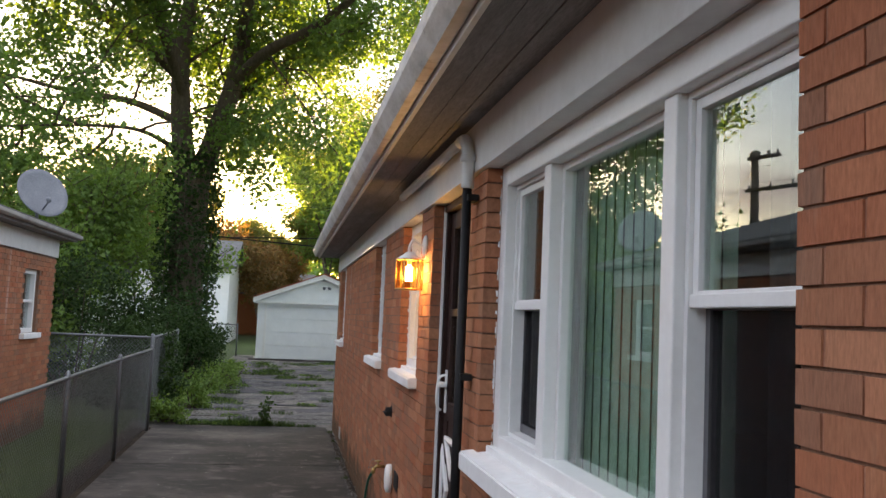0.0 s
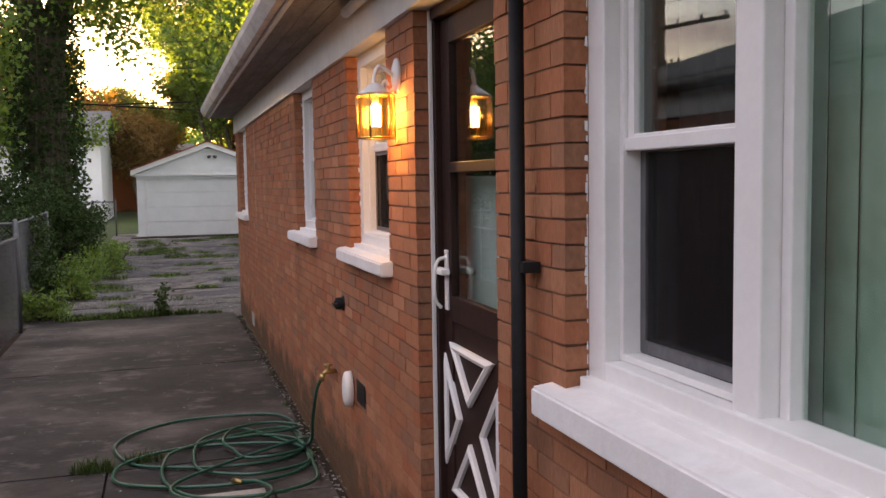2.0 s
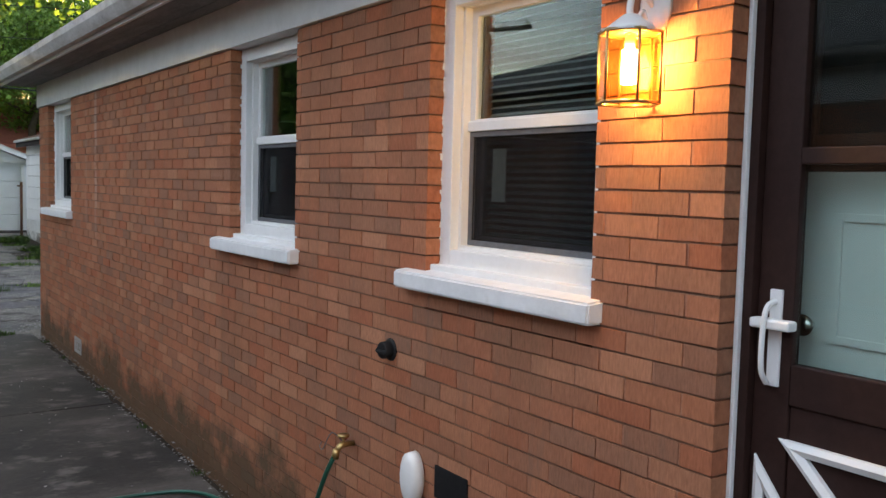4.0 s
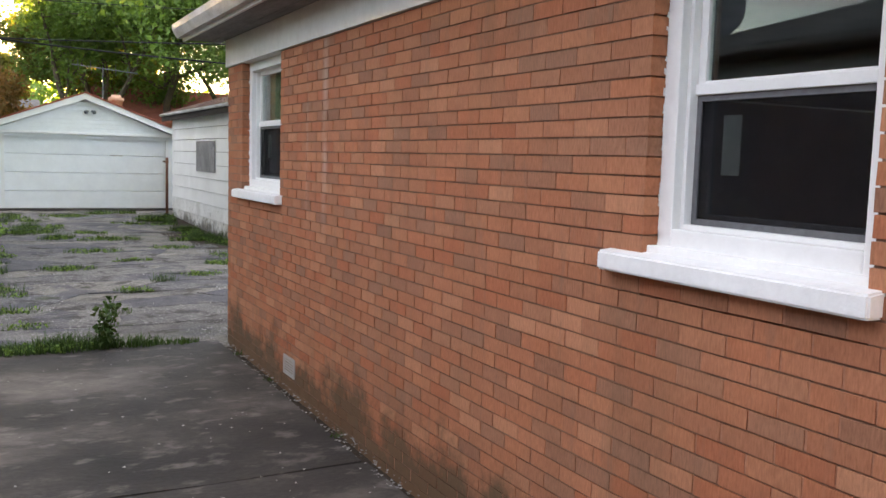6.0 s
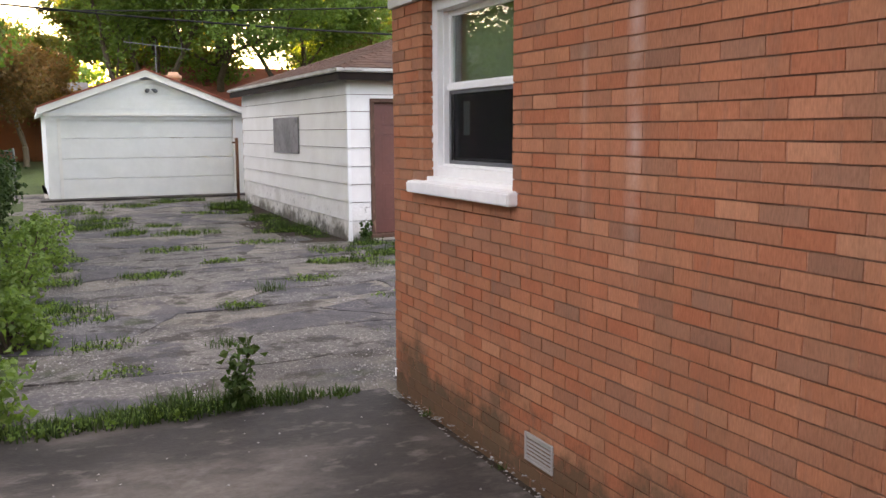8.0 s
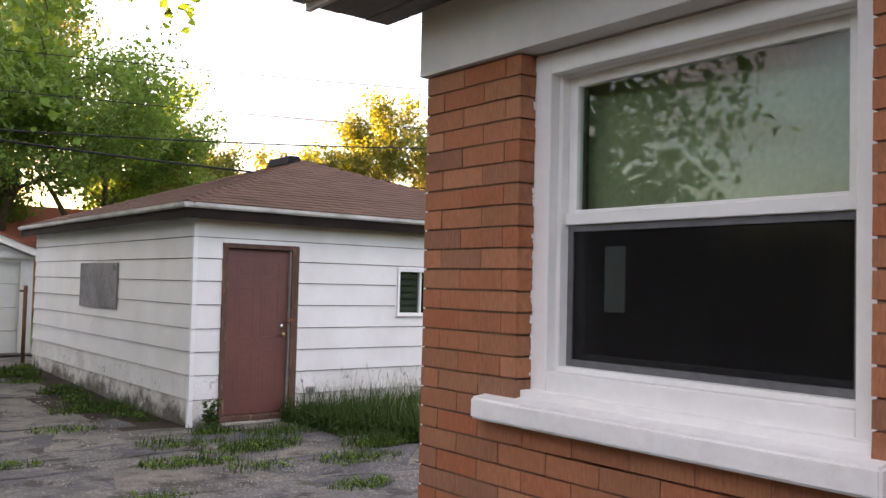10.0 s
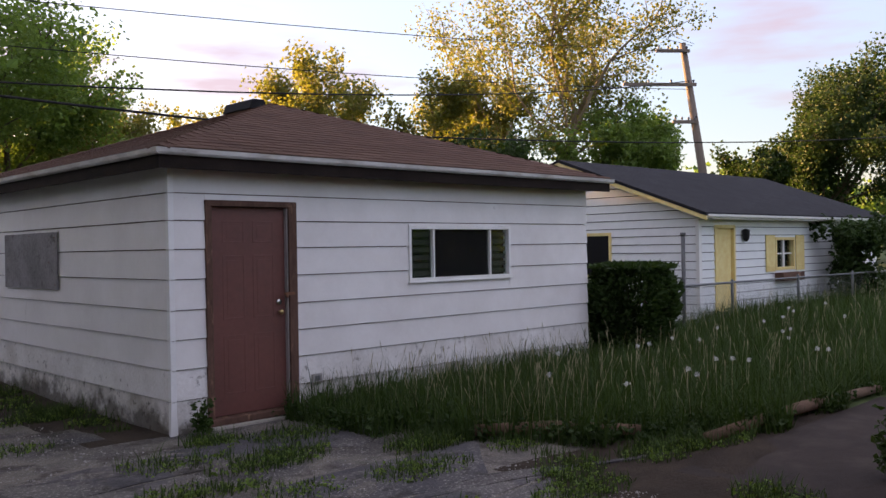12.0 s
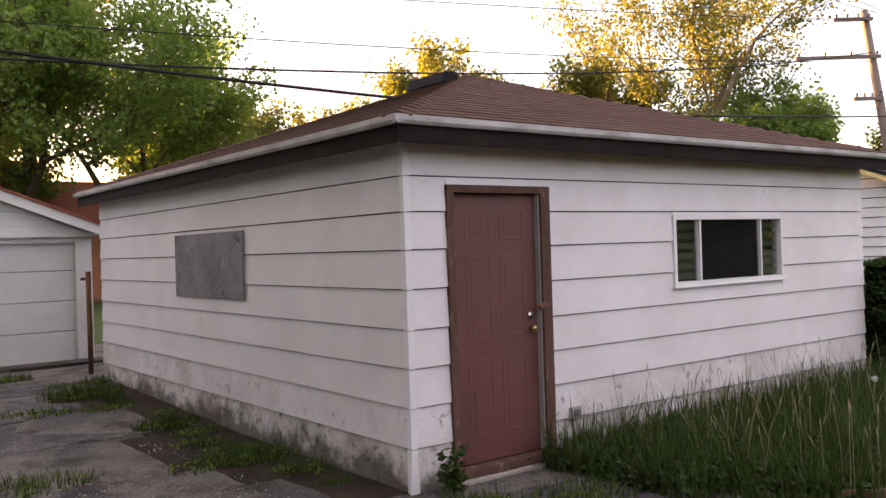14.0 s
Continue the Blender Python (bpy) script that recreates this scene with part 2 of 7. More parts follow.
m_storm = material("dark_brown_storm_door", [(0.026, 0.012, 0.010), (0.036, 0.017, 0.013)], rough=0.55, fine=30, bump=0.03)
m_black = material("black_paint", [(0.010, 0.010, 0.011), (0.016, 0.015, 0.015)], rough=0.6, fine=30, bump=0.08)
# near-black for sheets that stand in for unlit space behind openings
m_dark = material("unlit_inside_black", [(0.012, 0.012, 0.013)], rough=0.9, bump=0)
m_louvre = material("dark_louvre", [(0.03, 0.03, 0.034), (0.05, 0.05, 0.055)], rough=0.6, fine=30, bump=0.0)
m_screen = material("screen_grey", [(0.10, 0.10, 0.105), (0.13, 0.13, 0.135)], rough=0.6, fine=30, bump=0.0)
# dimness of unlit rooms is part of this colour
m_interior = material("unlit_room_tone", [(0.10, 0.09, 0.08), (0.14, 0.125, 0.11)], rough=0.9, bump=0)
m_blind = material("pale_green_blind", [(0.40, 0.52, 0.44), (0.47, 0.58, 0.50)], rough=0.6, fine=8, bump=0.0)
m_shade = material("roller_shade", [(0.24, 0.25, 0.15), (0.30, 0.31, 0.19)], rough=0.7, fine=60, bump=0.05)
m_miniblind = material("mini_blind", [(0.20, 0.195, 0.19), (0.28, 0.275, 0.27)], rough=0.5, bump=0)
m_drape = material("dark_curtain", [(0.030, 0.030, 0.034), (0.05, 0.05, 0.055)], rough=0.9, fine=40, bump=0.05)
m_glass = glass_material("window_glass", (0.86, 0.92, 0.89))


def mesh_material(name, color, cover):
    """Fine insect mesh: part thread, part open."""
    m = bpy.data.materials.new(name)
    m.use_nodes = True
    n, l = m.node_tree.nodes, m.node_tree.links
    n.clear()
    out, tr, df, sh = n.new("ShaderNodeOutputMaterial"), n.new("ShaderNodeBsdfTransparent"), n.new("ShaderNodeBsdfDiffuse"), n.new("ShaderNodeMixShader")
    df.inputs["Color"].default_value = (*color, 1)
    sh.inputs["Fac"].default_value = cover
    l.new(tr.outputs["BSDF"], sh.inputs[1])
    l.new(df.outputs["BSDF"], sh.inputs[2])
    l.new(sh.outputs["Shader"], out.inputs["Surface"])
    return m


m_mesh = mesh_material("insect_mesh", (0.020, 0.019, 0.020), 0.42)
m_asphalt = material("broken_asphalt_plate", [(0.034, 0.033, 0.036), (0.105, 0.096, 0.090), (0.19, 0.17, 0.15)], rough=0.95, scale=1.1, fine=50, bump=0.9, bump_dist=0.012,
                     jitter=[(0.055, 0.057, 0.068), (0.12, 0.11, 0.10), (0.085, 0.08, 0.08), (0.165, 0.145, 0.125), (0.075, 0.078, 0.092)], jitter_by="object",
                     stains=[(38.0, 0.54, 0.62, 0.6, (0.34, 0.32, 0.30)), (3.0, 0.52, 0.60, 0.8, (0.035, 0.030, 0.026)), (0.9, 0.50, 0.56, 0.7, (0.062, 0.060, 0.068)),
                             (1.7, 0.60, 0.67, 0.6, (0.035, 0.048, 0.018))])
m_sticker = material("faded_sticker", [(0.24, 0.30, 0.27), (0.30, 0.36, 0.32)], rough=0.5, bump=0)
m_plywood = material("weathered_plywood", [(0.17, 0.16, 0.165), (0.27, 0.255, 0.26)], rough=0.9, scale=2, fine=30, bump=0.4,
                     stains=[(7.0, 0.60, 0.68, 0.8, (0.07, 0.06, 0.06)), (3.0, 0.5, 0.7, 0.4, (0.32, 0.30, 0.31))])
m_concrete = material("stained_concrete", [(0.017, 0.0155, 0.015), (0.038, 0.033, 0.030), (0.115, 0.098, 0.086)], rough=0.72, scale=0.8, fine=28, bump=0.35, stretch=(0.8, 1.2, 1),
                      stains=[(1.4, 0.48, 0.66, 0.75, (0.022, 0.019, 0.019)), (5.5, 0.56, 0.70, 0.45, (0.20, 0.175, 0.155)), (2.2, 0.60, 0.70, 0.35, (0.23, 0.20, 0.18)),
                              (70.0, 0.72, 0.78, 0.5, (0.4, 0.38, 0.34))])
m_patio = material("brown_patio", [(0.020, 0.014, 0.012), (0.038, 0.027, 0.022)], rough=0.9, scale=1.2, fine=40, bump=0.5, stains=[(2.0, 0.5, 0.7, 0.5, (0.075, 0.058, 0.047))])
m_paver = material("pale_slab", [(0.32, 0.29, 0.25), (0.40, 0.37, 0.32)], rough=0.85, fine=40, bump=0.3, stains=[(3.0, 0.5, 0.7, 0.4, (0.2, 0.17, 0.14))])
m_soil = material("soil", [(0.024, 0.017, 0.012), (0.05, 0.036, 0.025)], rough=1.0, fine=30, bump=0.8, bump_dist=0.02)
m_ground = material("broken_asphalt_gravel", [(0.045, 0.042, 0.042), (0.11, 0.10, 0.092), (0.18, 0.16, 0.138), (0.055, 0.052, 0.054)], rough=0.95, scale=0.9, fine=55,
                    bump=1.0, bump_dist=0.02,
                    stains=[(0.5, 0.54, 0.62, 0.6, (0.06, 0.062, 0.072)), (45.0, 0.56, 0.64, 0.6, (0.38, 0.36, 0.33)), (2.4, 0.54, 0.62, 0.75, (0.045, 0.038, 0.030)),
                            (0.8, 0.58, 0.68, 0.6, (0.045, 0.065, 0.022))])
m_lawn = material("lawn_ground", [(0.035, 0.055, 0.016), (0.06, 0.085, 0.025)], rough=1.0, fine=12, bump=0.8, bump_dist=0.03)
m_stone = material("gravel_stones", [(0.2, 0.19, 0.18), (0.3, 0.28, 0.27)], rough=0.9, fine=60, bump=0.3,
                   jitter=[(0.12, 0.12, 0.13), (0.32, 0.30, 0.28), (0.22, 0.21, 0.21), (0.42, 0.40, 0.38), (0.17, 0.15, 0.13)])
GREENS = [(0.085, 0.155, 0.04), (0.165, 0.25, 0.06), (0.12, 0.20, 0.05), (0.21, 0.29, 0.075)]
m_leaf = material("maple_leaf", [(0.09, 0.155, 0.03), (0.12, 0.19, 0.04)], rough=0.6, bump=0, fine=5, jitter=GREENS, translucent=0.5)
m_leaf_maple = material("old_maple_leaf", [(0.08, 0.15, 0.03), (0.11, 0.19, 0.04)], rough=0.6, bump=0, fine=5,
                        jitter=[(0.07, 0.13, 0.035), (0.14, 0.225, 0.055), (0.10, 0.175, 0.045), (0.18, 0.265, 0.075)], translucent=0.45)
# leaf green shifted to gold, with low sunlight put into the colour
m_leaf_gold = material("sunlit_gold_leaf", [(0.13, 0.16, 0.03), (0.18, 0.19, 0.04)], rough=0.6, bump=0, fine=5,
                       jitter=[(0.10, 0.12, 0.025), (0.20, 0.17, 0.04), (0.15, 0.15, 0.03), (0.09, 0.12, 0.03)], translucent=0.42)
# rust needles, their colour raised to include an orange sun glow
m_leaf_rust = material("rusty_needle_sun_glow", [(0.26, 0.13, 0.045), (0.19, 0.14, 0.055)], rough=0.7, bump=0, fine=5,
                       jitter=[(0.32, 0.14, 0.045), (0.19, 0.14, 0.055), (0.26, 0.13, 0.055), (0.14, 0.13, 0.045)], translucent=0.35)
m_leaf_dark = material("dark_leaf", [(0.022, 0.045, 0.014), (0.035, 0.065, 0.018)], rough=0.6, bump=0, fine=5,
                       jitter=[(0.02, 0.042, 0.013), (0.035, 0.065, 0.018), (0.05, 0.085, 0.022)], translucent=0.25)
m_grass = material("grass_blade", [(0.026, 0.052, 0.011), (0.042, 0.074, 0.016)], rough=0.7, bump=0, fine=5,
                   jitter=[(0.022, 0.048, 0.011), (0.05, 0.09, 0.021), (0.034, 0.066, 0.015), (0.075, 0.098, 0.032)], translucent=0.25)
m_straw = material("dry_stalk", [(0.30, 0.27, 0.15), (0.38, 0.34, 0.2)], rough=0.8, bump=0)
m_fluff = material("dandelion_fluff", [(0.62, 0.62, 0.60)], rough=1.0, bump=0)
m_bark = material("bark", [(0.075, 0.058, 0.042), (0.12, 0.095, 0.07)], rough=0.95, scale=5, fine=20, bump=1.0, stretch=(3, 3, 0.5), bump_dist=0.03)
# lit copy of the bark, brightened as if the sun reached it
m_bark_lit = material("sunlit_bark", [(0.20, 0.16, 0.11), (0.27, 0.21, 0.15)], rough=0.95, scale=5, fine=20, bump=0.8, stretch=(3, 3, 0.5), bump_dist=0.03)
m_pole = material("old_pole_wood", [(0.16, 0.13, 0.11), (0.22, 0.18, 0.15)], rough=0.95, scale=6, fine=20, bump=0.5, stretch=(4, 4, 0.3))
m_wire = material("galvanised_wire", [(0.13, 0.135, 0.14), (0.19, 0.195, 0.20)], rough=0.45, metal=0.6, bump=0)
m_cable = material("black_cable", [(0.02, 0.02, 0.022)], rough=0.7, bump=0)
m_hose = material("green_hose", [(0.008, 0.065, 0.042), (0.012, 0.085, 0.055)], rough=0.28, fine=20, bump=0.02)
m_brass = material("aged_brass", [(0.36, 0.25, 0.10), (0.45, 0.32, 0.14)], rough=0.35, metal=0.9, bump=0.05)
m_chrome = material("worn_chrome", [(0.6, 0.6, 0.58)], rough=0.25, metal=1.0, bump=0)
m_yellow = material("pale_yellow_paint", [(0.78, 0.60, 0.24), (0.82, 0.66, 0.30)], rough=0.6, fine=10, bump=0.05)
m_rust = material("rusty_steel", [(0.13, 0.06, 0.035), (0.2, 0.10, 0.06)], rough=0.9, fine=40, bump=0.3)
m_dish = material("dish_grey", [(0.10, 0.105, 0.12), (0.14, 0.145, 0.16)], rough=0.5, bump=0.03)
m_terracotta = material("clay_pot", [(0.36, 0.20, 0.12), (0.45, 0.27, 0.18)], rough=0.9, bump=0.2)
m_log = material("rotten_edging", [(0.10, 0.065, 0.045), (0.17, 0.11, 0.075)], rough=0.95, fine=30, bump=0.6)
m_lampglass = glass_material("lantern_glass", tint=(1.0, 0.80, 0.42), rough=0.05)
m_bulb = glow_material("lit_bulb", (1.0, 0.55, 0.16), 16.0)


# ---- mesh helpers ----
def part(name, bm, mat, parent=None, label=""):
    """Links a bmesh as one mesh object, under a thing or a part if one is given."""
    me = bpy.data.meshes.new(name)
    bm.to_mesh(me)
    bm.free()
    me.materials.append(mat)
    ob = new(name, me)
    ob.parent = parent
    if label:
        ob["label"] = label
    return ob


def raw(name, verts, faces, mat, parent=None, smooth=False):
    me = bpy.data.meshes.new(name)
    me.from_pydata([tuple(v) for v in verts], [], faces)
    me.materials.append(mat)
    if smooth:
        me.shade_smooth()
    me.update()
    ob = new(name, me)
    ob.parent = parent
    return ob


def thing(name, at, label, category, group="", turn=0):
    ob = new(name)
    ob.empty_display_size = 0.1
    ob.matrix_basis = pose(*at, 0, 0, turn)
    return tagged(ob, label, category, group)


def setting(ob, label=""):
    return tagged(ob, label, "", "", "structure")


def add_box(bm, a, b, bevel=0.0):
    a, b = [min(p, q) for p, q in zip(a, b)], [max(p, q) for p, q in zip(a, b)]
    g = bmesh.ops.create_cube(bm, size=1.0)
    vs = g["verts"]
    for v in vs:
        v.co = Vector([a[i] if v.co[i] < 0 else b[i] for i in range(3)])
    if bevel:
        es = {e for v in vs for e in v.link_edges}
        bmesh.ops.bevel(bm, geom=list(es), offset=bevel, segments=2, affect="EDGES", profile=0.5)
    return vs


def box(name, a, b, mat, parent=None, bevel=0.0, label=""):
    bm = bmesh.new()
    add_box(bm, a, b, bevel)
    return part(name, bm, mat, parent, label)


def boxes(name, items, mat, parent=None, bevel=0.0, label=""):
    bm = bmesh.new()
    for a, b in items:
        add_box(bm, a, b, bevel)
    return part(name, bm, mat, parent, label)


def add_tube(verts, faces, pts, radii, sides=6, cap=True):
    """A tube along points with a radius at each, added to lists of verts and faces."""
    pts = [Vector(p) for p in pts]
    if isinstance(radii, (int, float)):
        radii = [radii] * len(pts)
    base = len(verts)
    ref = None
    for i, p in enumerate(pts):
        d = (pts[min(i + 1, len(pts) - 1)] - pts[max(i - 1, 0)])
        d = d.normalized() if d.length > 1e-9 else Vector((0, 0, 1))
        if ref is None:
            ref = d.orthogonal().normalized()
        ref = (ref - d * ref.dot(d))
        ref = ref.normalized() if ref.length > 1e-6 else d.orthogonal().normalized()
        s = d.cross(ref)
        for k in range(sides):
            a = 2 * math.pi * k / sides
            verts.append(p + (ref * math.cos(a) + s * math.sin(a)) * radii[i])
    for i in range(len(pts) - 1):
        for k in range(sides):
            a, b = base + i * sides + k, base + i * sides + (k + 1) % sides
            faces.append((a, b, b + sides, a + sides))
    if cap:
        faces.append(tuple(base + k for k in reversed(range(sides))))
        faces.append(tuple(base + (len(pts) - 1) * sides + k for k in range(sides)))


def tube(name, pts, radii, mat, parent=None, sides=10, label=""):
    v, f = [], []
    add_tube(v, f, pts, radii, sides)
    ob = raw(name, v, f, mat, parent, smooth=True)
    if label:
        ob["label"] = label
    return ob


def smooth_path(pts, n=8, closed=False):
    """Catmull-Rom through the points."""
    pts = [Vector(p) for p in pts]
    out = []
    m = len(pts)
    for i in range(m if closed else m - 1):
        p0, p1, p2, p3 = (pts[(i - 1) % m] if closed or i else pts[0]), pts[i], pts[(i + 1) % m], (pts[(i + 2) % m] if closed or i + 2 < m else pts[-1])
        for k in range(n):
            t = k / n
            out.append(0.5 * ((2 * p1) + (p2 - p0) * t + (2 * p0 - 5 * p1 + 4 * p2 - p3) * t * t + (3 * p1 - p0 - 3 * p2 + p3) * t ** 3))
    out.append(pts[0] if closed else pts[-1])
    return out


def prism(name, poly, a, b, axis, mat, parent=None, bevel=0.0, label=""):
    """A polygon extruded from a to b along an axis. poly in the other two axes, in order."""
    def v(p, t):
        p = list(p)
        p.insert("xyz".index(axis), t)
        return p
    bm = bmesh.new()
    lo, hi = [bm.verts.new(v(p, a)) for p in poly], [bm.verts.new(v(p, b)) for p in poly]
    n = len(poly)
    bm.faces.new(lo), bm.faces.new(hi[::-1])
    for i in range(n):
        bm.faces.new((lo[i], hi[i], hi[(i + 1) % n], lo[(i + 1) % n]))
    bmesh.ops.recalc_face_normals(bm, faces=bm.faces)
    if bevel:
        bmesh.ops.bevel(bm, geom=list(bm.edges), offset=bevel, segments=2, affect="EDGES")
    return part(name, bm, mat, parent, label)


def frame_ring(name, y0, y1, z0, z1, x0, x1, w, mat, parent, bevel=0.003, label=""):
    """A rectangular frame in a wall that faces -x: four members butted."""
    return boxes(name, [((x0, y0, z0), (x1, y0 + w, z1)), ((x0, y1 - w, z0), (x1, y1, z1)),
                        ((x0, y0 + w, z0), (x1, y1 - w, z0 + w)), ((x0, y0 + w, z1 - w), (x1, y1 - w, z1))], mat, parent, bevel, label)


# ---- ground ----
def ground_z(x, y):
    def ease(a, b, t):
        t = max(0.0, min(1.0, (t - a) / (b - a)))
        return t * t * (3 - 2 * t)
    z = -0.10 + 0.085 * ease(5.0, 15.0, y) + 0.135 * ease(24.0, 31.5, y)
    if x > 10:
        z += 0.25 * ease(10, 13, x) * ease(19, 22, y)
    return z


def build_ground():
    xs = [-400, -150, -60, -30, -16, -10] + [-7 + 0.25 * i for i in range(77)] + [14, 17, 22, 30, 60, 150, 400]
    ys = [-400, -150, -60, -20, -8, 0, 5, 8, 11] + [13 + 0.25 * i for i in range(79)] + [34, 36, 40, 50, 70, 150, 400]
    verts, faces = [], []
    for y in ys:
        for x in xs:
            z = ground_z(x, y)
            if -8 < x < 13 and 15 < y < 34:
                z += 0.035 * (noise.noise(Vector((x * 0.9, y * 0.9, 0))) + 0.5 * noise.noise(Vector((x * 2.6, y * 2.6, 3)))) * min(1, (y - 15) / 0.6)
            elif y <= 15.1 and abs(x) < 8.6:
                z -= 0.05
            verts.append((x, y, z))
    w = len(xs)
    for j in range(len(ys) - 1):
        for i in range(w - 1):
            a = j * w + i
            faces.append((a, a + 1, a + 1 + w, a + w))
    ob = raw("ground", verts, faces, m_ground, smooth=True)
    ob.data.materials.append(m_lawn)
    ob.data.materials.append(m_soil)
    for p in ob.data.polygons:
        c = p.center
        lawn = (c.x < -2.9 and c.y < 17) or c.x < -5 or c.y > 34 or (c.x > 3.9 and c.y > 21.1 - 0.75 * (c.x - 3.9)) or c.x > 9 or (c.x < -2.2 and c.y < 31 and c.y > 15.5) \
            or (c.x < -2.6 and c.y > 30)
        p.material_index = 1 if lawn else 2 if c.y < 15.1 or (c.x > 3.3 and c.y < 19.6) or (c.x > 1.45 + 0.25 * math.sin(c.y * 1.7) and 22.6 < c.y < 29) else 0
    return setting(ob, "cracked grey asphalt and gravel yard with weeds, lawn beyond")


ground = build_ground()


def slab(name, x0, x1, y0, y1, label, mat=None, lift=0.0, rough_edge=0.0):
    """One cast slab that follows the fall of the drive, its edges rounded."""
    bm = bmesh.new()
    n = max(2, int((y1 - y0) / 0.5))
    rows = []
    for j in range(n + 1):
        y = y0 + (y1 - y0) * j / n
        rows.append([(x, y) for x in np.linspace(x0, x1, 7)])
    top = []
    for j, r in enumerate(rows):
        line = []
        for i, (x, y) in enumerate(r):
            jit = rough_edge * noise.noise(Vector((x * 3, y * 3, 7))) if j in (0, n) else 0
            edge = -0.008 if i in (0, 6) or j in (0, n) else 0.0
            line.append(bm.verts.new((x, y + jit, ground_z(x, y) + lift + edge + 0.004 * noise.noise(Vector((x, y, 1))))))
        top.append(line)
    for j in range(n):
        for i in range(6):
            bm.faces.new((top[j][i], top[j][i + 1], top[j + 1][i + 1], top[j + 1][i]))
    border = [e for e in bm.edges if e.is_boundary]
    ex = bmesh.ops.extrude_edge_only(bm, edges=border)
    for v in ex["geom"]:
        if isinstance(v, bmesh.types.BMVert):
            v.co.z -= 0.12
    bmesh.ops.recalc_face_normals(bm, faces=bm.faces)
    ob = part(name, bm, mat or m_concrete)
    ob.data.shade_smooth()
    ob.data.set_sharp_from_angle(angle=radians(40))
    return setting(ob, label)


pave_label = "stained dark grey concrete driveway slab with worn edges"
for y0, y1 in ((-4, -0.6), (-0.585, 3.6), (3.615, 7.97)):
    slab("pavement", -2.62, -1.37, y0, y1, pave_label)
    slab("pavement", -1.355, -0.42, y0, y1, pave_label)
    slab("pavement", -0.405, -0.07, y0, (y0 + y1) / 2, pave_label)
    slab("pavement", -0.405, -0.07, (y0 + y1) / 2 + 0.015, y1, pave_label)
slab("pavement", -2.62, -1.372, 7.985, 8.71, pave_label)
slab("pavement", -1.357, -0.07, 7.985, 8.71, pave_label)
slab("pavement", -2.62, -0.07, 8.73, 11.74, pave_label)
slab("pavement", -2.62, -0.09, 11.76, 15.13, pave_label, rough_edge=0.05)
slab("pavement", -1.22, -0.47, 7.2, 8.0, "pale worn paving slab lying on the driveway", m_paver, 0.035)
slab("pavement", 4.1, 8.2, 15.3, 18.5, "worn dark patio slab behind the house", m_patio, 0.02, 0.05)
slab("pavement", -1.9, 2.9, 31.0, 31.45, "narrow concrete apron before the garage", m_concrete, 0.05, 0.03)


# ---- the brick house ----
COURSE, BRICK_L, HEAD, BED = 0.0651, 0.1915, 0.008, 0.0068
Y_BACK, Y_FRONT, Z_TOP = 15.12, -1.0, 2.38
OPEN = [(13.61, 14.66, 1.275), (8.79, 9.63, 1.275), (6.79, 7.66, 1.275), (5.45, 6.34, -0.15), (2.63, 4.97, 1.10)]   # y0, y1, bottom: all reach the frieze

house = thing("house", (0, 0, 0), "single-storey orange brick house with white trim beside a concrete driveway", "house")


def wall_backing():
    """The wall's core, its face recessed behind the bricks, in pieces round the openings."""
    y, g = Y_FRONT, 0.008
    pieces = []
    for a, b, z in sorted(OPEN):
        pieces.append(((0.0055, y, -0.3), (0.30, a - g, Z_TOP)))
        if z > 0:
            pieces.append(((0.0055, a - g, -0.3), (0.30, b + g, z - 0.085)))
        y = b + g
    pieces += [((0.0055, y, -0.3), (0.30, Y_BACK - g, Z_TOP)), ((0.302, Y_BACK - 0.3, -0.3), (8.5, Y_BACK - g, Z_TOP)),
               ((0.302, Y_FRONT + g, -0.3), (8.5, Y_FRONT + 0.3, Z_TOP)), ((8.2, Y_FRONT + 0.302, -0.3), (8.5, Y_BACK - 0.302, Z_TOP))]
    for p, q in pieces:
        box("wall", p, q, m_joint, house, 0, "recessed mortar of the brick wall, darkened for joint shade")
    box("lintel", (0.062, Y_FRONT, Z_TOP + 0.001), (0.30, Y_BACK - 0.062, 2.61), m_frieze, house)


wall_backing()


def course_spans(z0, z1):
    y, spans = Y_FRONT, []
    for a, b, z in sorted(OPEN):
        if z1 > z + 0.01:
            spans.append((y, a))
            y = b
    spans.append((y, Y_BACK))
    return spans


def brick_layout():
    """(y0, y1, z0, z1) of every brick of the side wall, in running bond, and the strips of head mortar."""
    out, strips = [], []
    z, row = Z_TOP + 0.003 - 41 * COURSE, 0
    while z < Z_TOP - 0.01:
        z0, z1 = z, min(z + COURSE - BED, Z_TOP)
        for a, b in course_spans(z0, z1):
            strips.append((a + 0.004, b - 0.004, z0, z1 - 0.001))
            y = Y_BACK - (row % 2) * (BRICK_L + HEAD) / 2
            cuts = []
            while y > a - 0.3:
                cuts.append(y)
                y -= BRICK_L + HEAD
            if row % 2:
                cuts.insert(0, Y_BACK + (BRICK_L + HEAD) / 2)
            for top in cuts:
                p, q = max(a, top - BRICK_L), min(b, top)
                if q - p > 0.025:
                    if p - a < 0.04:
                        p = a
                    if b - q < 0.04:
                        q = b
                    out.append((p, q, z0, z1, row))
        z += COURSE
        row += 1
    return out, strips


def brick_corners(rnd, sx, sy, sz, proud):
    """Eight corners of a worn brick, its front face slightly uneven."""
    j = lambda s: rnd.uniform(-s, s)
    return [(x + (proud if x == 0 else 0) + (j(0.0008) if x == 0 else 0), y + j(0.001), z + j(0.0012)) for x in (0, sx) for y in (0, sy) for z in (0, sz)]


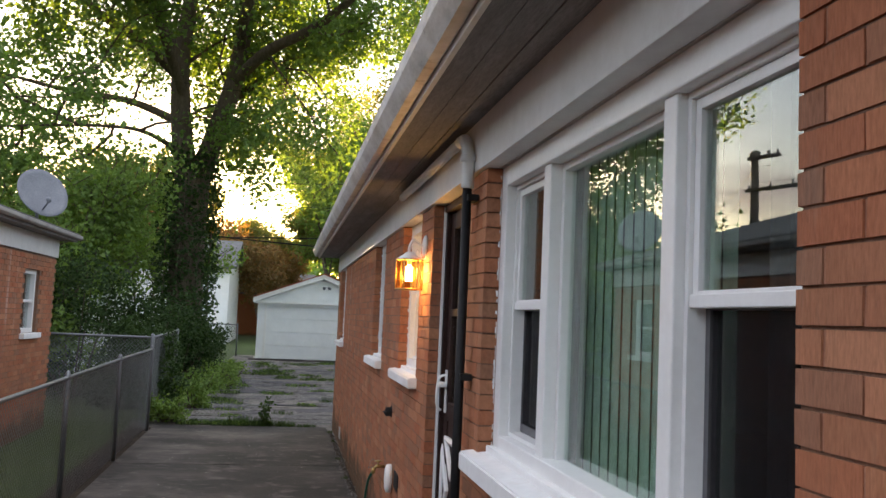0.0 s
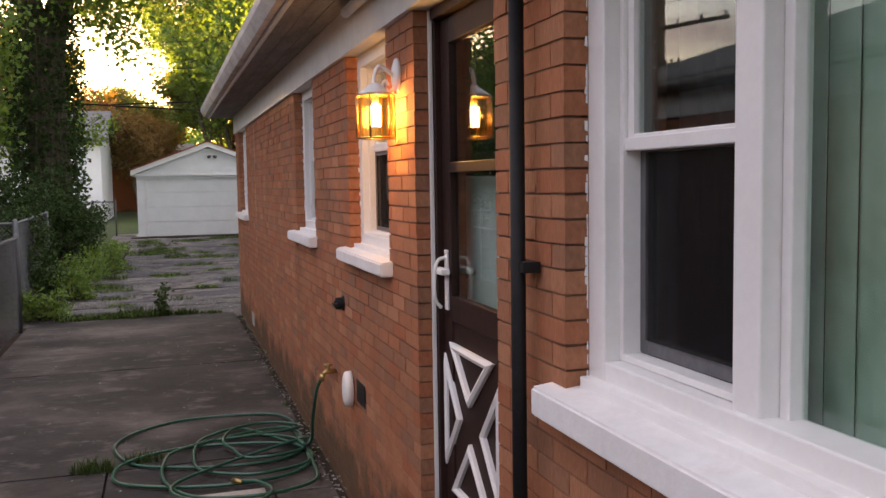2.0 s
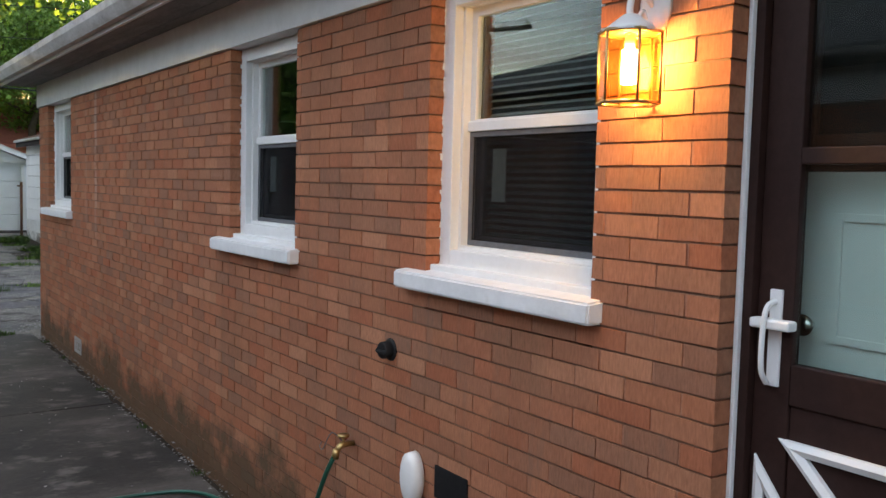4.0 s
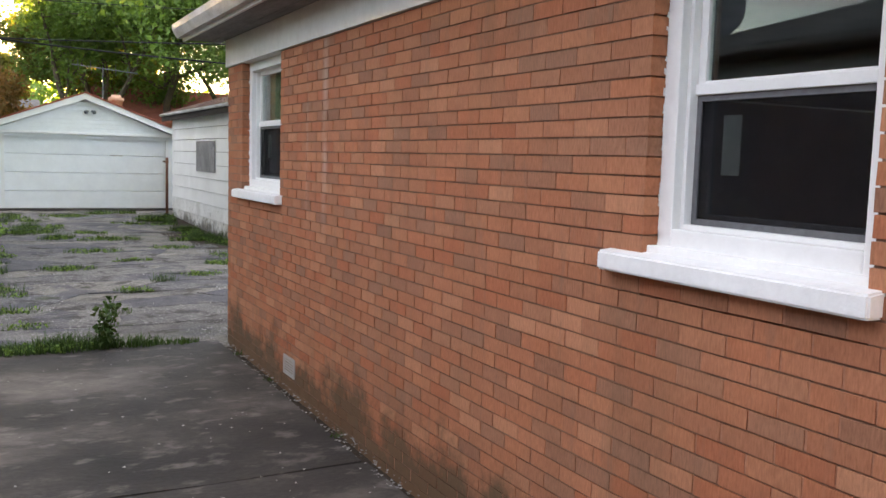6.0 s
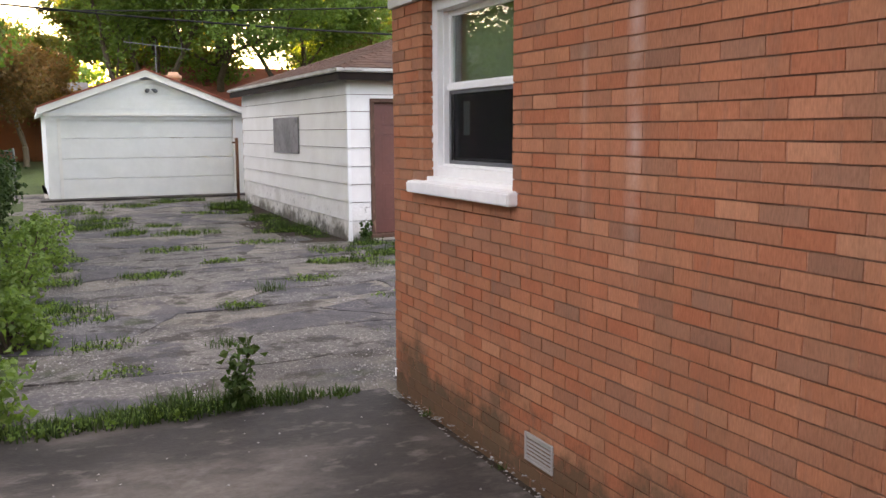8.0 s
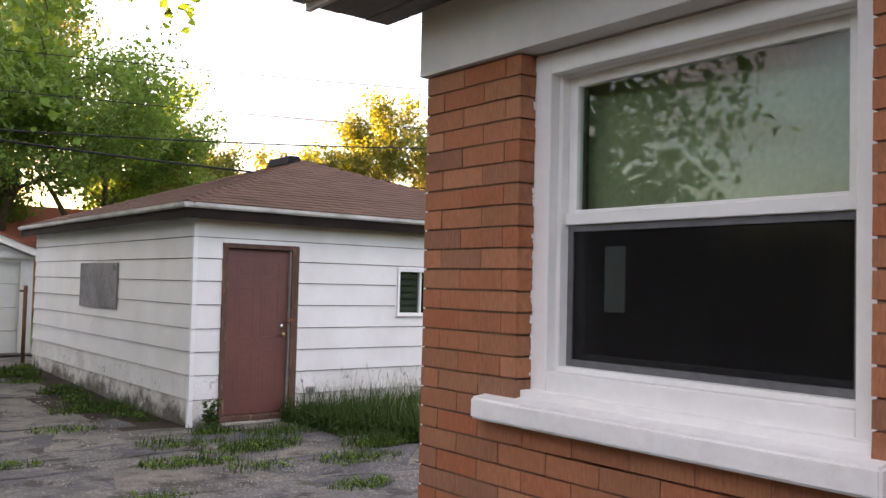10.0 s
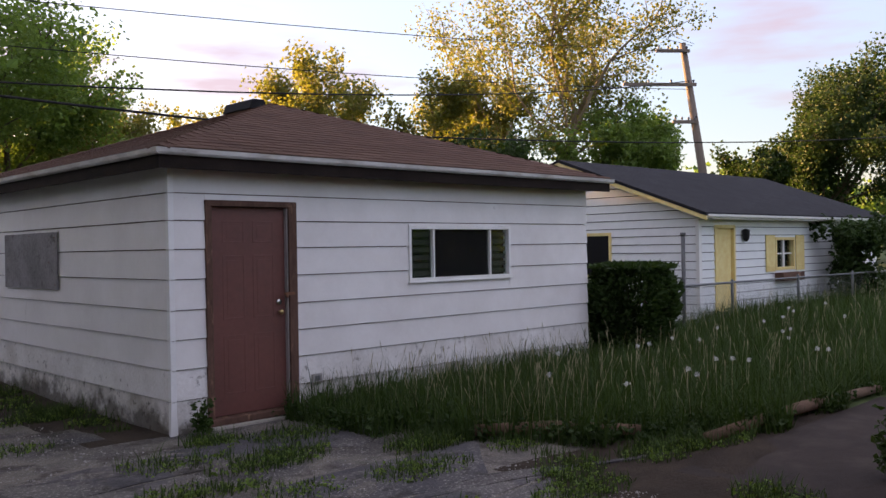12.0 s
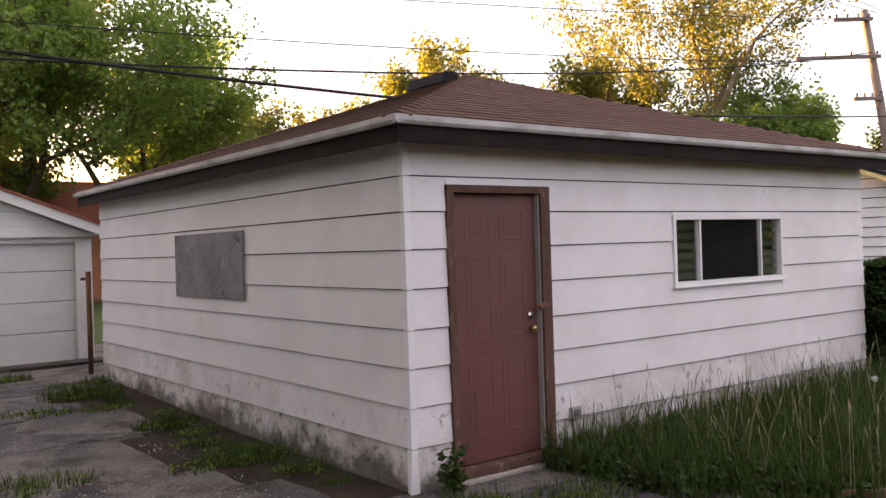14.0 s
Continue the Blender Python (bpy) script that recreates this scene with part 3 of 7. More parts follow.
BOX_FACES = [(0, 1, 3, 2), (4, 6, 7, 5), (0, 4, 5, 1), (2, 3, 7, 6), (0, 2, 6, 4), (1, 5, 7, 3)]
bricks, strips = brick_layout()
rnd = random.Random(5)
near = [b for b in bricks if 9.75 < b[0] and b[1] < 11.55 and b[3] > 0.02][:300]
near_set = set(near)
v, f = [], []
for br in bricks:
    if br in near_set:
        continue
    y0, y1, z0, z1, row = br
    base = len(v)
    v += [(x, y0 + y, z0 + z) for x, y, z in brick_corners(rnd, 0.10, y1 - y0, z1 - z0, rnd.uniform(-0.0015, 0.0015))]
    f += [tuple(base + k for k in q) for q in BOX_FACES]
# rear wall, laid along x
z, row = Z_TOP + 0.003 - 41 * COURSE, 0
while z < Z_TOP - 0.01:
    x = 0.102 if row % 2 == 0 else 0.102 + BRICK_L / 2
    if row % 2:
        base = len(v)
        v += [(0.1025 + a * 0.095, Y_BACK - b * 0.1, z + c * (COURSE - BED)) for a in (0, 1) for b in (1, 0) for c in (0, 1)]
        f += [tuple(base + k for k in q) for q in BOX_FACES]
    while x < 8.3:
        base = len(v)
        v += [(x + a * BRICK_L, Y_BACK - b * 0.1, z + c * (COURSE - BED)) for a in (0, 1) for b in (1, 0) for c in (0, 1)]
        f += [tuple(base + k for k in q) for q in BOX_FACES]
        x += BRICK_L + HEAD
    z, row = z + COURSE, row + 1
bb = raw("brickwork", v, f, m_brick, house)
tagged(bb, "weathered orange brick in running bond", "", "", "stuff")
v, f = [], []
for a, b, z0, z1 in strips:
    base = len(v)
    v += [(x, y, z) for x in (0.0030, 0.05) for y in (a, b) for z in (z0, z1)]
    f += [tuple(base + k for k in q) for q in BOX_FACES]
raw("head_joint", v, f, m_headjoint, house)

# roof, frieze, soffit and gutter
setting(box("ceiling", (0.30, Y_FRONT + 0.3, 2.40), (8.2, Y_BACK - 0.3, 2.45), m_interior), "ceiling inside the house, coloured dim for an unlit room")
setting(box("floor", (0.30, Y_FRONT + 0.3, -0.05), (8.2, Y_BACK - 0.3, 0.05), m_interior), "floor inside the house, coloured dim for an unlit room")
box("frieze", (-0.022, Y_FRONT - 0.02, 2.382), (0.06, Y_BACK + 0.02, 2.612), m_frieze, house, 0.003, "white painted frieze board")
box("frieze", (0.062, Y_BACK - 0.06, 2.382), (8.5, Y_BACK + 0.02, 2.612), m_frieze, house, 0.003)
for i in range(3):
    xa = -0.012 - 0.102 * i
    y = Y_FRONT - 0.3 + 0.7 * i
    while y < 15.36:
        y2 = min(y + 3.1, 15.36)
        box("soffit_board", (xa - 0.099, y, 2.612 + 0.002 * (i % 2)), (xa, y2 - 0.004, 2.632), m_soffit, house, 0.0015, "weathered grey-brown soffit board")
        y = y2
box("fascia_board", (-0.338, Y_FRONT - 0.3, 2.60), (-0.318, 15.38, 2.735), m_frieze, house, 0.002)
GUT = [(-0.340, 2.625), (-0.385, 2.625), (-0.405, 2.655), (-0.425, 2.69), (-0.432, 2.735), (-0.425, 2.735), (-0.418, 2.695), (-0.398, 2.66), (-0.380, 2.632), (-0.346, 2.632), (-0.346, 2.74), (-0.340, 2.74)]
gut = [(x + 0.06, z) for x, z in GUT]
prism("gutter", [(x - 0.06, z) for x, z in gut], Y_FRONT - 0.3, 15.38, "y", m_eave, house, 0, "dull metal gutter with a rolled lip")
prism("gutter_end", [(-0.340, 2.625), (-0.385, 2.625), (-0.405, 2.655), (-0.425, 2.69), (-0.432, 2.735), (-0.340, 2.735)], 15.382, 15.386, "y", m_gutter, house)
RY0, RY1, RX0, RX1 = Y_FRONT - 0.35, 15.42, -0.36, 8.86


def hip_roof(name, x0, x1, y0, y1, z, rise, mat, parent, thick=0.05, label=""):
    """A hipped roof over a rectangle, ridge along the longer side."""
    bm = bmesh.new()
    w = min(x1 - x0, y1 - y0) / 2
    if x1 - x0 < y1 - y0:
        r0, r1 = ((x0 + x1) / 2, y0 + w, z + rise), ((x0 + x1) / 2, y1 - w, z + rise)
    else:
        r0, r1 = (x0 + w, (y0 + y1) / 2, z + rise), (x1 - w, (y0 + y1) / 2, z + rise)
    c = [bm.verts.new(p) for p in ((x0, y0, z), (x1, y0, z), (x1, y1, z), (x0, y1, z))]
    d = [bm.verts.new((p.co.x, p.co.y, z - thick)) for p in c]
    a, b = bm.verts.new(r0), bm.verts.new(r1)
    if x1 - x0 < y1 - y0:
        fs = ((c[0], c[1], a), (c[1], c[2], b, a), (c[2], c[3], b), (c[3], c[0], a, b))
    else:
        fs = ((c[0], c[1], b, a), (c[1], c[2], b), (c[2], c[3], a, b), (c[3], c[0], a))
    for q in fs:
        bm.faces.new(q)
    for i in range(4):
        bm.faces.new((c[i], d[i], d[(i + 1) % 4], c[(i + 1) % 4]))
    bm.faces.new(d[::-1])
    bmesh.ops.recalc_face_normals(bm, faces=bm.faces)
    return part(name, bm, mat, parent, label)


hip_roof("roof", RX0, RX1, RY0, RY1, 2.79, 1.5, m_roof_grey, house, 0.045, "grey shingle roof")

# pipes under the soffit and down the wall
house_pipe = thing("downpipe", (0, 0, 0), "black vertical downpipe with a white elbow beside the side door", "downspout")
tube("pipe", [(-0.050, 5.16, -0.11), (-0.050, 5.16, 2.33)], 0.021, m_black, house_pipe, 14, "black painted pipe")
for z in (0.55, 1.45, 2.25):
    box("bracket", (-0.055, 5.112, z), (-0.004, 5.208, z + 0.03), m_black, house_pipe, 0.002)
tube("elbow", smooth_path([(-0.050, 5.16, 2.31), (-0.050, 5.16, 2.40), (-0.052, 5.165, 2.47), (-0.058, 5.20, 2.535), (-0.06, 5.30, 2.548)], 6), 0.030, m_frieze, house_pipe, 14, "white painted elbow")
tube("collar", [(-0.050, 5.16, 2.43), (-0.050, 5.162, 2.46)], 0.037, m_frieze, house_pipe, 14)
tube("leader", [(-0.06, 5.28, 2.548), (-0.062, 7.35, 2.552)], 0.026, m_frieze, house_pipe, 14, "white pipe under the soffit")
rear_pipe = thing("downpipe", (0, 0, 0), "white square downpipe at the rear corner of the brick house", "downspout")
box("pipe", (0.052, Y_BACK + 0.010, 0.06), (0.108, Y_BACK + 0.070, 2.56), m_white, rear_pipe, 0.006)
box("shoe", (0.056, Y_BACK + 0.072, 0.0), (0.104, Y_BACK + 0.17, 0.058), m_white, rear_pipe, 0.006)


# windows
def sill(y0, y1, z0, z1, out):
    bm = bmesh.new()
    vs = add_box(bm, (-out, y0, z0), (0.12, y1, z1))
    for q in bm.verts:
        if q.co.z > z1 - 0.001 and q.co.x > 0:
            q.co.z += 0.022
    bmesh.ops.bevel(bm, geom=list(bm.edges), offset=0.007, segments=2, affect="EDGES")
    return bm


def double_hung(name, y0, y1, z0, z1, mid, label, inner, casing=0.065, lower_screen=True, number_casings=True):
    """A double-hung window in the side wall; its outer edges given. inner: what hangs behind the glass."""
    w = thing(name, (0, 0, 0), label, "window", "windows of the brick house")
    w["kind"] = "structure"
    frame_ring("window_frame", y0, y1, z0, z1, 0.062, 0.160, casing, m_white, w, 0.004, "white painted casing")
    a, b, c, d = y0 + casing, y1 - casing, z0 + casing, z1 - casing * 0.8
    frame_ring("stop", a, b, c, d, 0.098, 0.17, 0.016, m_white, w, 0.002)
    a, b, c, d = a + 0.016, b - 0.016, c + 0.016, d - 0.016
    frame_ring("upper_sash", a, b, mid, d, 0.128, 0.155, 0.032, m_white, w, 0.002)
    frame_ring("lower_sash", a, b, c, mid + 0.022, 0.158, 0.185, 0.036, m_screen if lower_screen else m_white, w, 0.002, "grey lower sash")
    box("meeting_rail", (0.118, a, mid - 0.012), (0.157, b, mid + 0.024), m_white, w, 0.003)
    for nm, x, p, q in (("upper_pane", 0.140, mid + 0.03, d - 0.03), ("lower_pane", 0.170, c + 0.03, mid - 0.005)):
        pane = box(nm, (x, a + 0.03, p), (x + 0.004, b - 0.03, q), m_glass, w)
        pane.visible_shadow = False
    if lower_screen:
        frame_ring("screen_frame", a, b, c, mid - 0.012, 0.130, 0.142, 0.020, m_screen, w, 0.001, "grey screen frame")
        box("insect_screen", (0.134, a + 0.021, c + 0.021), (0.136, b - 0.021, mid - 0.033), m_mesh, w, 0, "dark insect screen")
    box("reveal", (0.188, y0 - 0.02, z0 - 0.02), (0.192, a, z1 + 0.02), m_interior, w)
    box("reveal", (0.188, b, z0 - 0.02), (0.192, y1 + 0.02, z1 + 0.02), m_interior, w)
    if inner == "blind":
        for k in range(int((d - c) / 0.026)):
            z = c + 0.01 + k * 0.026
            vs = [(0.215, a, z), (0.238, a, z + 0.012), (0.238, b, z + 0.012), (0.215, b, z), (0.216, a, z + 0.001), (0.239, a, z + 0.013), (0.239, b, z + 0.013), (0.216, b, z + 0.001)]
            raw("slat", vs, [(0, 3, 2, 1), (4, 5, 6, 7), (0, 1, 5, 4), (1, 2, 6, 5), (2, 3, 7, 6), (3, 0, 4, 7)], m_miniblind, w)
    elif inner == "shade":
        box("roller_shade", (0.215, a, mid - 0.02), (0.218, b, d), m_shade, w, 0, "pale green roller shade half drawn")
    elif inner == "drape":
        v, f = [], []
        n = 40
        for k in range(n + 1):
            y = a - 0.03 + (b - a + 0.06) * k / n
            x = 0.24 + 0.018 * math.sin(k * 1.3)
            v += [(x, y, c - 0.05), (x, y, d)]
        for k in range(n):
            f.append((2 * k, 2 * k + 1, 2 * k + 3, 2 * k + 2))
        ob = raw("curtain", v, f, m_interior, w, True)
        sol = ob.modifiers.new("thick", "SOLIDIFY")
        sol.thickness = 0.004
    return w


def lock_tab(w, y, z):
    box("label_tab", (0.166, y - 0.03, z - 0.05), (0.1685, y + 0.045, z + 0.14), m_sticker, w, 0, "pale sticker on the glass")


w1 = double_hung("window_1", 6.79, 7.66, 1.365, 2.378, 1.876, "white double-hung window with a mini blind beside the lantern", "blind")
w2 = double_hung("window_2", 8.79, 9.63, 1.365, 2.378, 1.876, "white double-hung window with dark lower screen in the middle of the brick wall", "none")
w3 = double_hung("window_3", 13.61, 14.66, 1.365, 2.378, 1.876, "white double-hung window with a green shade near the rear corner", "shade")
for w, y in ((w1, 7.44), (w2, 9.42), (w3, 14.42)):
    lock_tab(w, y, 1.66)
for w, y0, y1 in ((w1, 6.745, 7.80), (w2, 8.745, 9.80), (w3, 13.565, 14.80)):
    part("window_sill", sill(y0, y1, 1.275, 1.34, 0.055), m_sill, w, "thick white painted sill with chipped edges")
    box("sub_sill", (0.02, y0 + 0.05, 1.345), (0.15, y1 - 0.14, 1.372), m_white, w, 0.004)

pic = thing("window_4", (0, 0, 0), "wide white three-part picture window with green vertical blinds", "window", "windows of the brick house")
pic["kind"] = "structure"
part("window_sill", sill(2.50, 5.06, 1.077, 1.155, 0.06), m_sill, pic, "long white painted sill with peeling edge")
box("sub_sill", (0.035, 2.64, 1.165), (0.16, 4.96, 1.195), m_white, pic, 0.004)
frame_ring("window_frame", 2.63, 4.97, 1.16, 2.378, 0.066, 0.165, 0.085, m_white, pic, 0.005, "white painted casing")
for a, b in ((4.305, 4.389), (3.275, 3.352)):
    box("mullion", (0.080, a, 1.19), (0.167, b, 2.294), m_white, pic, 0.005)
frame_ring("stop", 3.354, 4.303, 1.197, 2.292, 0.124, 0.168, 0.028, m_white, pic, 0.003)
pane = box("centre_pane", (0.152, 3.380, 1.22), (0.157, 4.277, 2.27), m_glass, pic)
pane.visible_shadow = False
for a, b in ((4.391, 4.883), (2.717, 3.273)):
    frame_ring("side_stop", a, b, 1.247, 2.292, 0.108, 0.16, 0.018, m_white, pic, 0.002)
    frame_ring("upper_sash", a + 0.019, b - 0.019, 1.78, 2.272, 0.120, 0.150, 0.028, m_white, pic, 0.002)
    frame_ring("lower_sash", a + 0.019, b - 0.019, 1.267, 1.80, 0.155, 0.182, 0.036, m_screen, pic, 0.002, "grey lower sash")
    box("insect_screen", (0.148, a + 0.056, 1.304), (0.150, b - 0.056, 1.763), m_mesh, pic, 0, "dark insect screen")
    box("meeting_rail", (0.112, a + 0.018, 1.768), (0.153, b - 0.018, 1.80), m_white, pic, 0.003)
    for nm, x, p, q in (("upper_pane", 0.134, 1.80, 2.25), ("lower_pane", 0.168, 1.30, 1.775)):
        pane = box(nm, (x, a + 0.045, p), (x + 0.004, b - 0.045, q), m_glass, pic)
        pane.visible_shadow = False
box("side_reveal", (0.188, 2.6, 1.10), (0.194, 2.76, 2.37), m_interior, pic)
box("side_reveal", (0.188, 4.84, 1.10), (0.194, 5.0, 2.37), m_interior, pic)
blinds = thing("vertical_blind", (0, 0, 0), "pale green vertical blinds hanging closed behind the picture window", "blinds")
for k in range(14):
    y = 3.29 + k * 0.082
    ang = 0.09
    dx = 0.043 * math.sin(ang)
    dy = 0.043 * math.cos(ang)
    raw("slat", [(0.235 - dx, y - dy, 1.12), (0.235 + dx, y + dy, 1.12), (0.235 + dx, y + dy, 2.36), (0.235 - dx, y - dy, 2.36),
                 (0.237 - dx, y - dy, 1.12), (0.237 + dx, y + dy, 1.12), (0.237 + dx, y + dy, 2.36), (0.237 - dx, y - dy, 2.36)],
        [(0, 3, 2, 1), (4, 5, 6, 7), (0, 1, 5, 4), (1, 2, 6, 5), (2, 3, 7, 6), (3, 0, 4, 7)], m_blind, blinds)
box("head_rail", (0.20, 3.25, 2.362), (0.27, 4.42, 2.395), m_blind, blinds)

for a, b in ((2.70, 3.20), (4.44, 4.90)):
    drape = thing("curtain", (0, 0, 0), "dark grey curtain hanging behind the side light", "curtain", "curtains of the picture window")
    v, f = [], []
    for k in range(31):
        y, x = a + (b - a) * k / 30, 0.30 + 0.022 * math.sin(k * 1.25)
        v += [(x, y, 1.12), (x, y, 2.35), (x + 0.005, y, 1.12), (x + 0.005, y, 2.35)]
    for k in range(30):
        q = 4 * k
        f += [(q, q + 1, q + 5, q + 4), (q + 2, q + 6, q + 7, q + 3), (q + 1, q + 3, q + 7, q + 5), (q, q + 4, q + 6, q + 2)]
    raw("cloth", v, f, m_drape, drape, True)
    box("curtain_rod", (0.29, a - 0.03, 2.345), (0.31, b + 0.03, 2.36), m_screen, drape)

def paint_smear(name, y, z0, z1, parent, seed):
    """Ragged white paint dabbed from the casing onto the brick return, a thin skin."""
    rs_ = random.Random(seed)
    v, f, z = [], [], z0
    while z < z1:
        w = 0.003 + 0.008 * rs_.random() ** 2
        base = len(v)
        h = rs_.uniform(0.012, 0.03)
        v += [(0.064, y, z), (0.064 - w, y, z + 0.004), (0.064 - w * rs_.uniform(0.5, 1.2), y, z + h), (0.064, y, z + h)]
        v += [(p[0], y + 0.0015, p[2]) for p in v[base:base + 4]]
        f += [tuple(base + k for k in q) for q in ((0, 1, 2, 3), (7, 6, 5, 4), (1, 5, 6, 2), (0, 4, 5, 1), (2, 6, 7, 3))]
        z += h + (0 if rs_.random() < 0.7 else rs_.uniform(0.01, 0.05))
    raw(name, v, f, m_sill, parent)


paint_smear("paint_smear", 4.9665, 1.16, 2.37, pic, 1)
for k, (w, y1) in enumerate(((w1, 7.66), (w2, 9.63), (w3, 14.66))):
    paint_smear("paint_smear", y1 - 0.0035, 1.345, 2.37, w, 3 + k)
scrap = thing("paper_scrap", (-2.42, 3.9, ground_z(-2.42, 3.9) + 0.002), "small white scrap of paper lying on the driveway", "litter")
box("sheet", (-0.035, -0.03, 0), (0.035, 0.03, 0.004), m_white, scrap, 0.001)

# side door
door = thing("door_1", (0, 0, 0), "closed dark brown storm door with white crossbuck trim and glass above", "door")
door["kind"] = "structure"
box("jamb", (0.076, 6.303, -0.02), (0.15, 6.339, 2.378), m_storm, door, 0.002)
box("jamb", (0.058, 6.326, -0.02), (0.075, 6.339, 2.378), m_white, door, 0.003, "narrow white door jamb")
box("jamb", (0.07, 5.452, -0.02), (0.15, 5.485, 2.378), m_storm, door, 0.002)
box("head_jamb", (0.06, 5.486, 2.335), (0.15, 6.304, 2.378), m_storm, door, 0.002)
frame_ring("door_leaf", 5.488, 6.302, 0.03, 2.333, 0.10, 0.135, 0.10, m_storm, door, 0.004, "dark brown door frame")
box("lower_panel", (0.108, 5.59, 0.13), (0.128, 6.20, 1.15), m_storm, door, 0)
box("lock_rail", (0.10, 5.589, 1.15), (0.135, 6.201, 1.25), m_storm, door, 0.003)
box("middle_rail", (0.098, 5.589, 1.735), (0.134, 6.201, 1.775), m_storm, door, 0.003)
for nm, p, q in (("upper_pane", 1.775, 2.233), ("lower_pane", 1.25, 1.735)):
    pane = box(nm, (0.118, 5.59, p), (0.122, 6.20, q), m_glass, door)
    pane.visible_shadow = False


def triangle(pts):
    """A white moulding round a triangle on the lower panel; pts are (y, z)."""
    c = Vector((sum(p[0] for p in pts) / 3, sum(p[1] for p in pts) / 3))
    def inset(d):
        lines = []
        for i in range(3):
            p, q = Vector(pts[i]), Vector(pts[(i + 1) % 3])
            nrm = Vector((-(q - p).y, (q - p).x)).normalized()
            if nrm.dot(c - p) < 0:
                nrm = -nrm
            lines.append((p + nrm * d, (q - p)))
        out = []
        for i in range(3):
            (p, r), (q, s) = lines[i - 1], lines[i]
            t = ((q - p).x * s.y - (q - p).y * s.x) / (r.x * s.y - r.y * s.x)
            out.append(p + r * t)
        return out
    v, f = [], []
    for ring, x in ((inset(0), 0.106), (inset(0), 0.092), (inset(0.014), 0.084), (inset(0.030), 0.092), (inset(0.030), 0.106)):
        v += [(x, p.x, p.y) for p in ring]
    for r in range(4):
        for i in range(3):
            a, b = r * 3 + i, r * 3 + (i + 1) % 3
            f.append((a, b, b + 3, a + 3))
    return raw("crossbuck_moulding", v, f, m_white, door)


for pts in (((6.22, 1.065), (5.75, 1.065), (6.0, 0.85)), ((6.22, 0.46), (5.75, 0.46), (6.0, 0.71)),
            ((6.285, 1.01), (6.285, 0.55), (6.10, 0.78)), ((5.68, 1.01), (5.68, 0.55), (5.88, 0.78))):
    triangle(pts)
handle = tube("door_handle", smooth_path([(0.098, 6.245, 1.40), (0.06, 6.245, 1.39), (0.045, 6.245, 1.34), (0.045, 6.245, 1.24), (0.07, 6.245, 1.20)], 6), 0.007, m_white, door, 10, "white lever handle")
box("handle_plate", (0.090, 6.228, 1.19), (0.100, 6.262, 1.43), m_white, door, 0.003)
box("latch", (0.050, 6.18, 1.335), (0.088, 6.29, 1.36), m_white, door, 0.006)
box("back_door", (0.21, 5.46, 0.0), (0.25, 6.33, 1.72), m_white_clean, door, 0, "white inner door behind the storm door")
# made-up dark frame and sheet, added so the upper pane looks dark
frame_ring("back_door_frame", 5.46, 6.33, 1.722, 2.33, 0.21, 0.25, 0.09, m_storm, door, 0.003, "dark frame round the sheet added behind the upper pane")
box("back_door_glazing", (0.226, 5.55, 1.812), (0.232, 6.24, 2.24), m_dark, door, 0, "dark sheet added to darken the storm door's upper pane")
frame_ring("back_door_panel", 5.62, 6.17, 1.30, 1.62, 0.203, 0.209, 0.02, m_white_clean, door, 0.001)
tube("back_door_knob", [(0.205, 6.22, 1.34), (0.17, 6.22, 1.34)], [0.012, 0.028], m_chrome, door, 12, "chrome knob")
box("threshold", (-0.06, 5.44, -0.12), (0.16, 6.35, 0.02), m_paver, door, 0.008, "pale concrete threshold")

# lantern
lantern = thing("wall_lantern", (0, 6.58, 2.15), "lit brass lantern with amber glass on a white curved arm", "lamp")
v, f = [], []
add_tube(v, f, [(-0.002, 0, 0), (-0.014, 0, 0), (-0.024, 0, 0)], [0.052, 0.050, 0.03], 20)
plate = raw("wall_plate", v, f, m_white, lantern)
plate.data.shade_smooth()
for q in plate.data.vertices:
    q.co.z *= 1.45
tube("arm", smooth_path([(-0.02, 0, 0.0), (-0.07, 0, 0.035), (-0.09, 0, 0.03), (-0.105, 0, -0.015), (-0.10, 0, -0.05)], 8), 0.009, m_white, lantern, 10)
tube("curl", smooth_path([(-0.02, 0, -0.05), (-0.05, 0, -0.075), (-0.07, 0, -0.04), (-0.055, 0, -0.02), (-0.045, 0, -0.04)], 8), 0.006, m_white, lantern, 8)
tube("cap", [(-0.10, 0, -0.035), (-0.10, 0, -0.05), (-0.10, 0, -0.062), (-0.10, 0, -0.082)], [0.02, 0.04, 0.055, 0.086], m_white, lantern, 8, "white lantern cap")
HEXR, ZT, ZB = 0.082, -0.082, -0.262
hexp = [(-0.10 + HEXR * math.cos(math.pi * k / 3), HEXR * math.sin(math.pi * k / 3)) for k in range(6)]
for k in range(6):
    (xa, ya), (xb, yb) = hexp[k], hexp[(k + 1) % 6]
    tube("corner_bar", [(xa, ya, ZT), (xa, ya, ZB)], 0.0042, m_brass, lantern, 6)
    g = raw("glass_panel", [(xa, ya, ZT), (xb, yb, ZT), (xb, yb, ZB), (xa, ya, ZB)], [(0, 1, 2, 3)], m_lampglass, lantern)
    g.visible_shadow = False
    for zz in (ZT, ZB):
        tube("rim_bar", [(xa, ya, zz), (xb, yb, zz)], 0.005, m_brass, lantern, 6)
tube("socket", [(-0.10, 0, -0.085), (-0.10, 0, -0.125)], 0.014, m_white, lantern, 10)
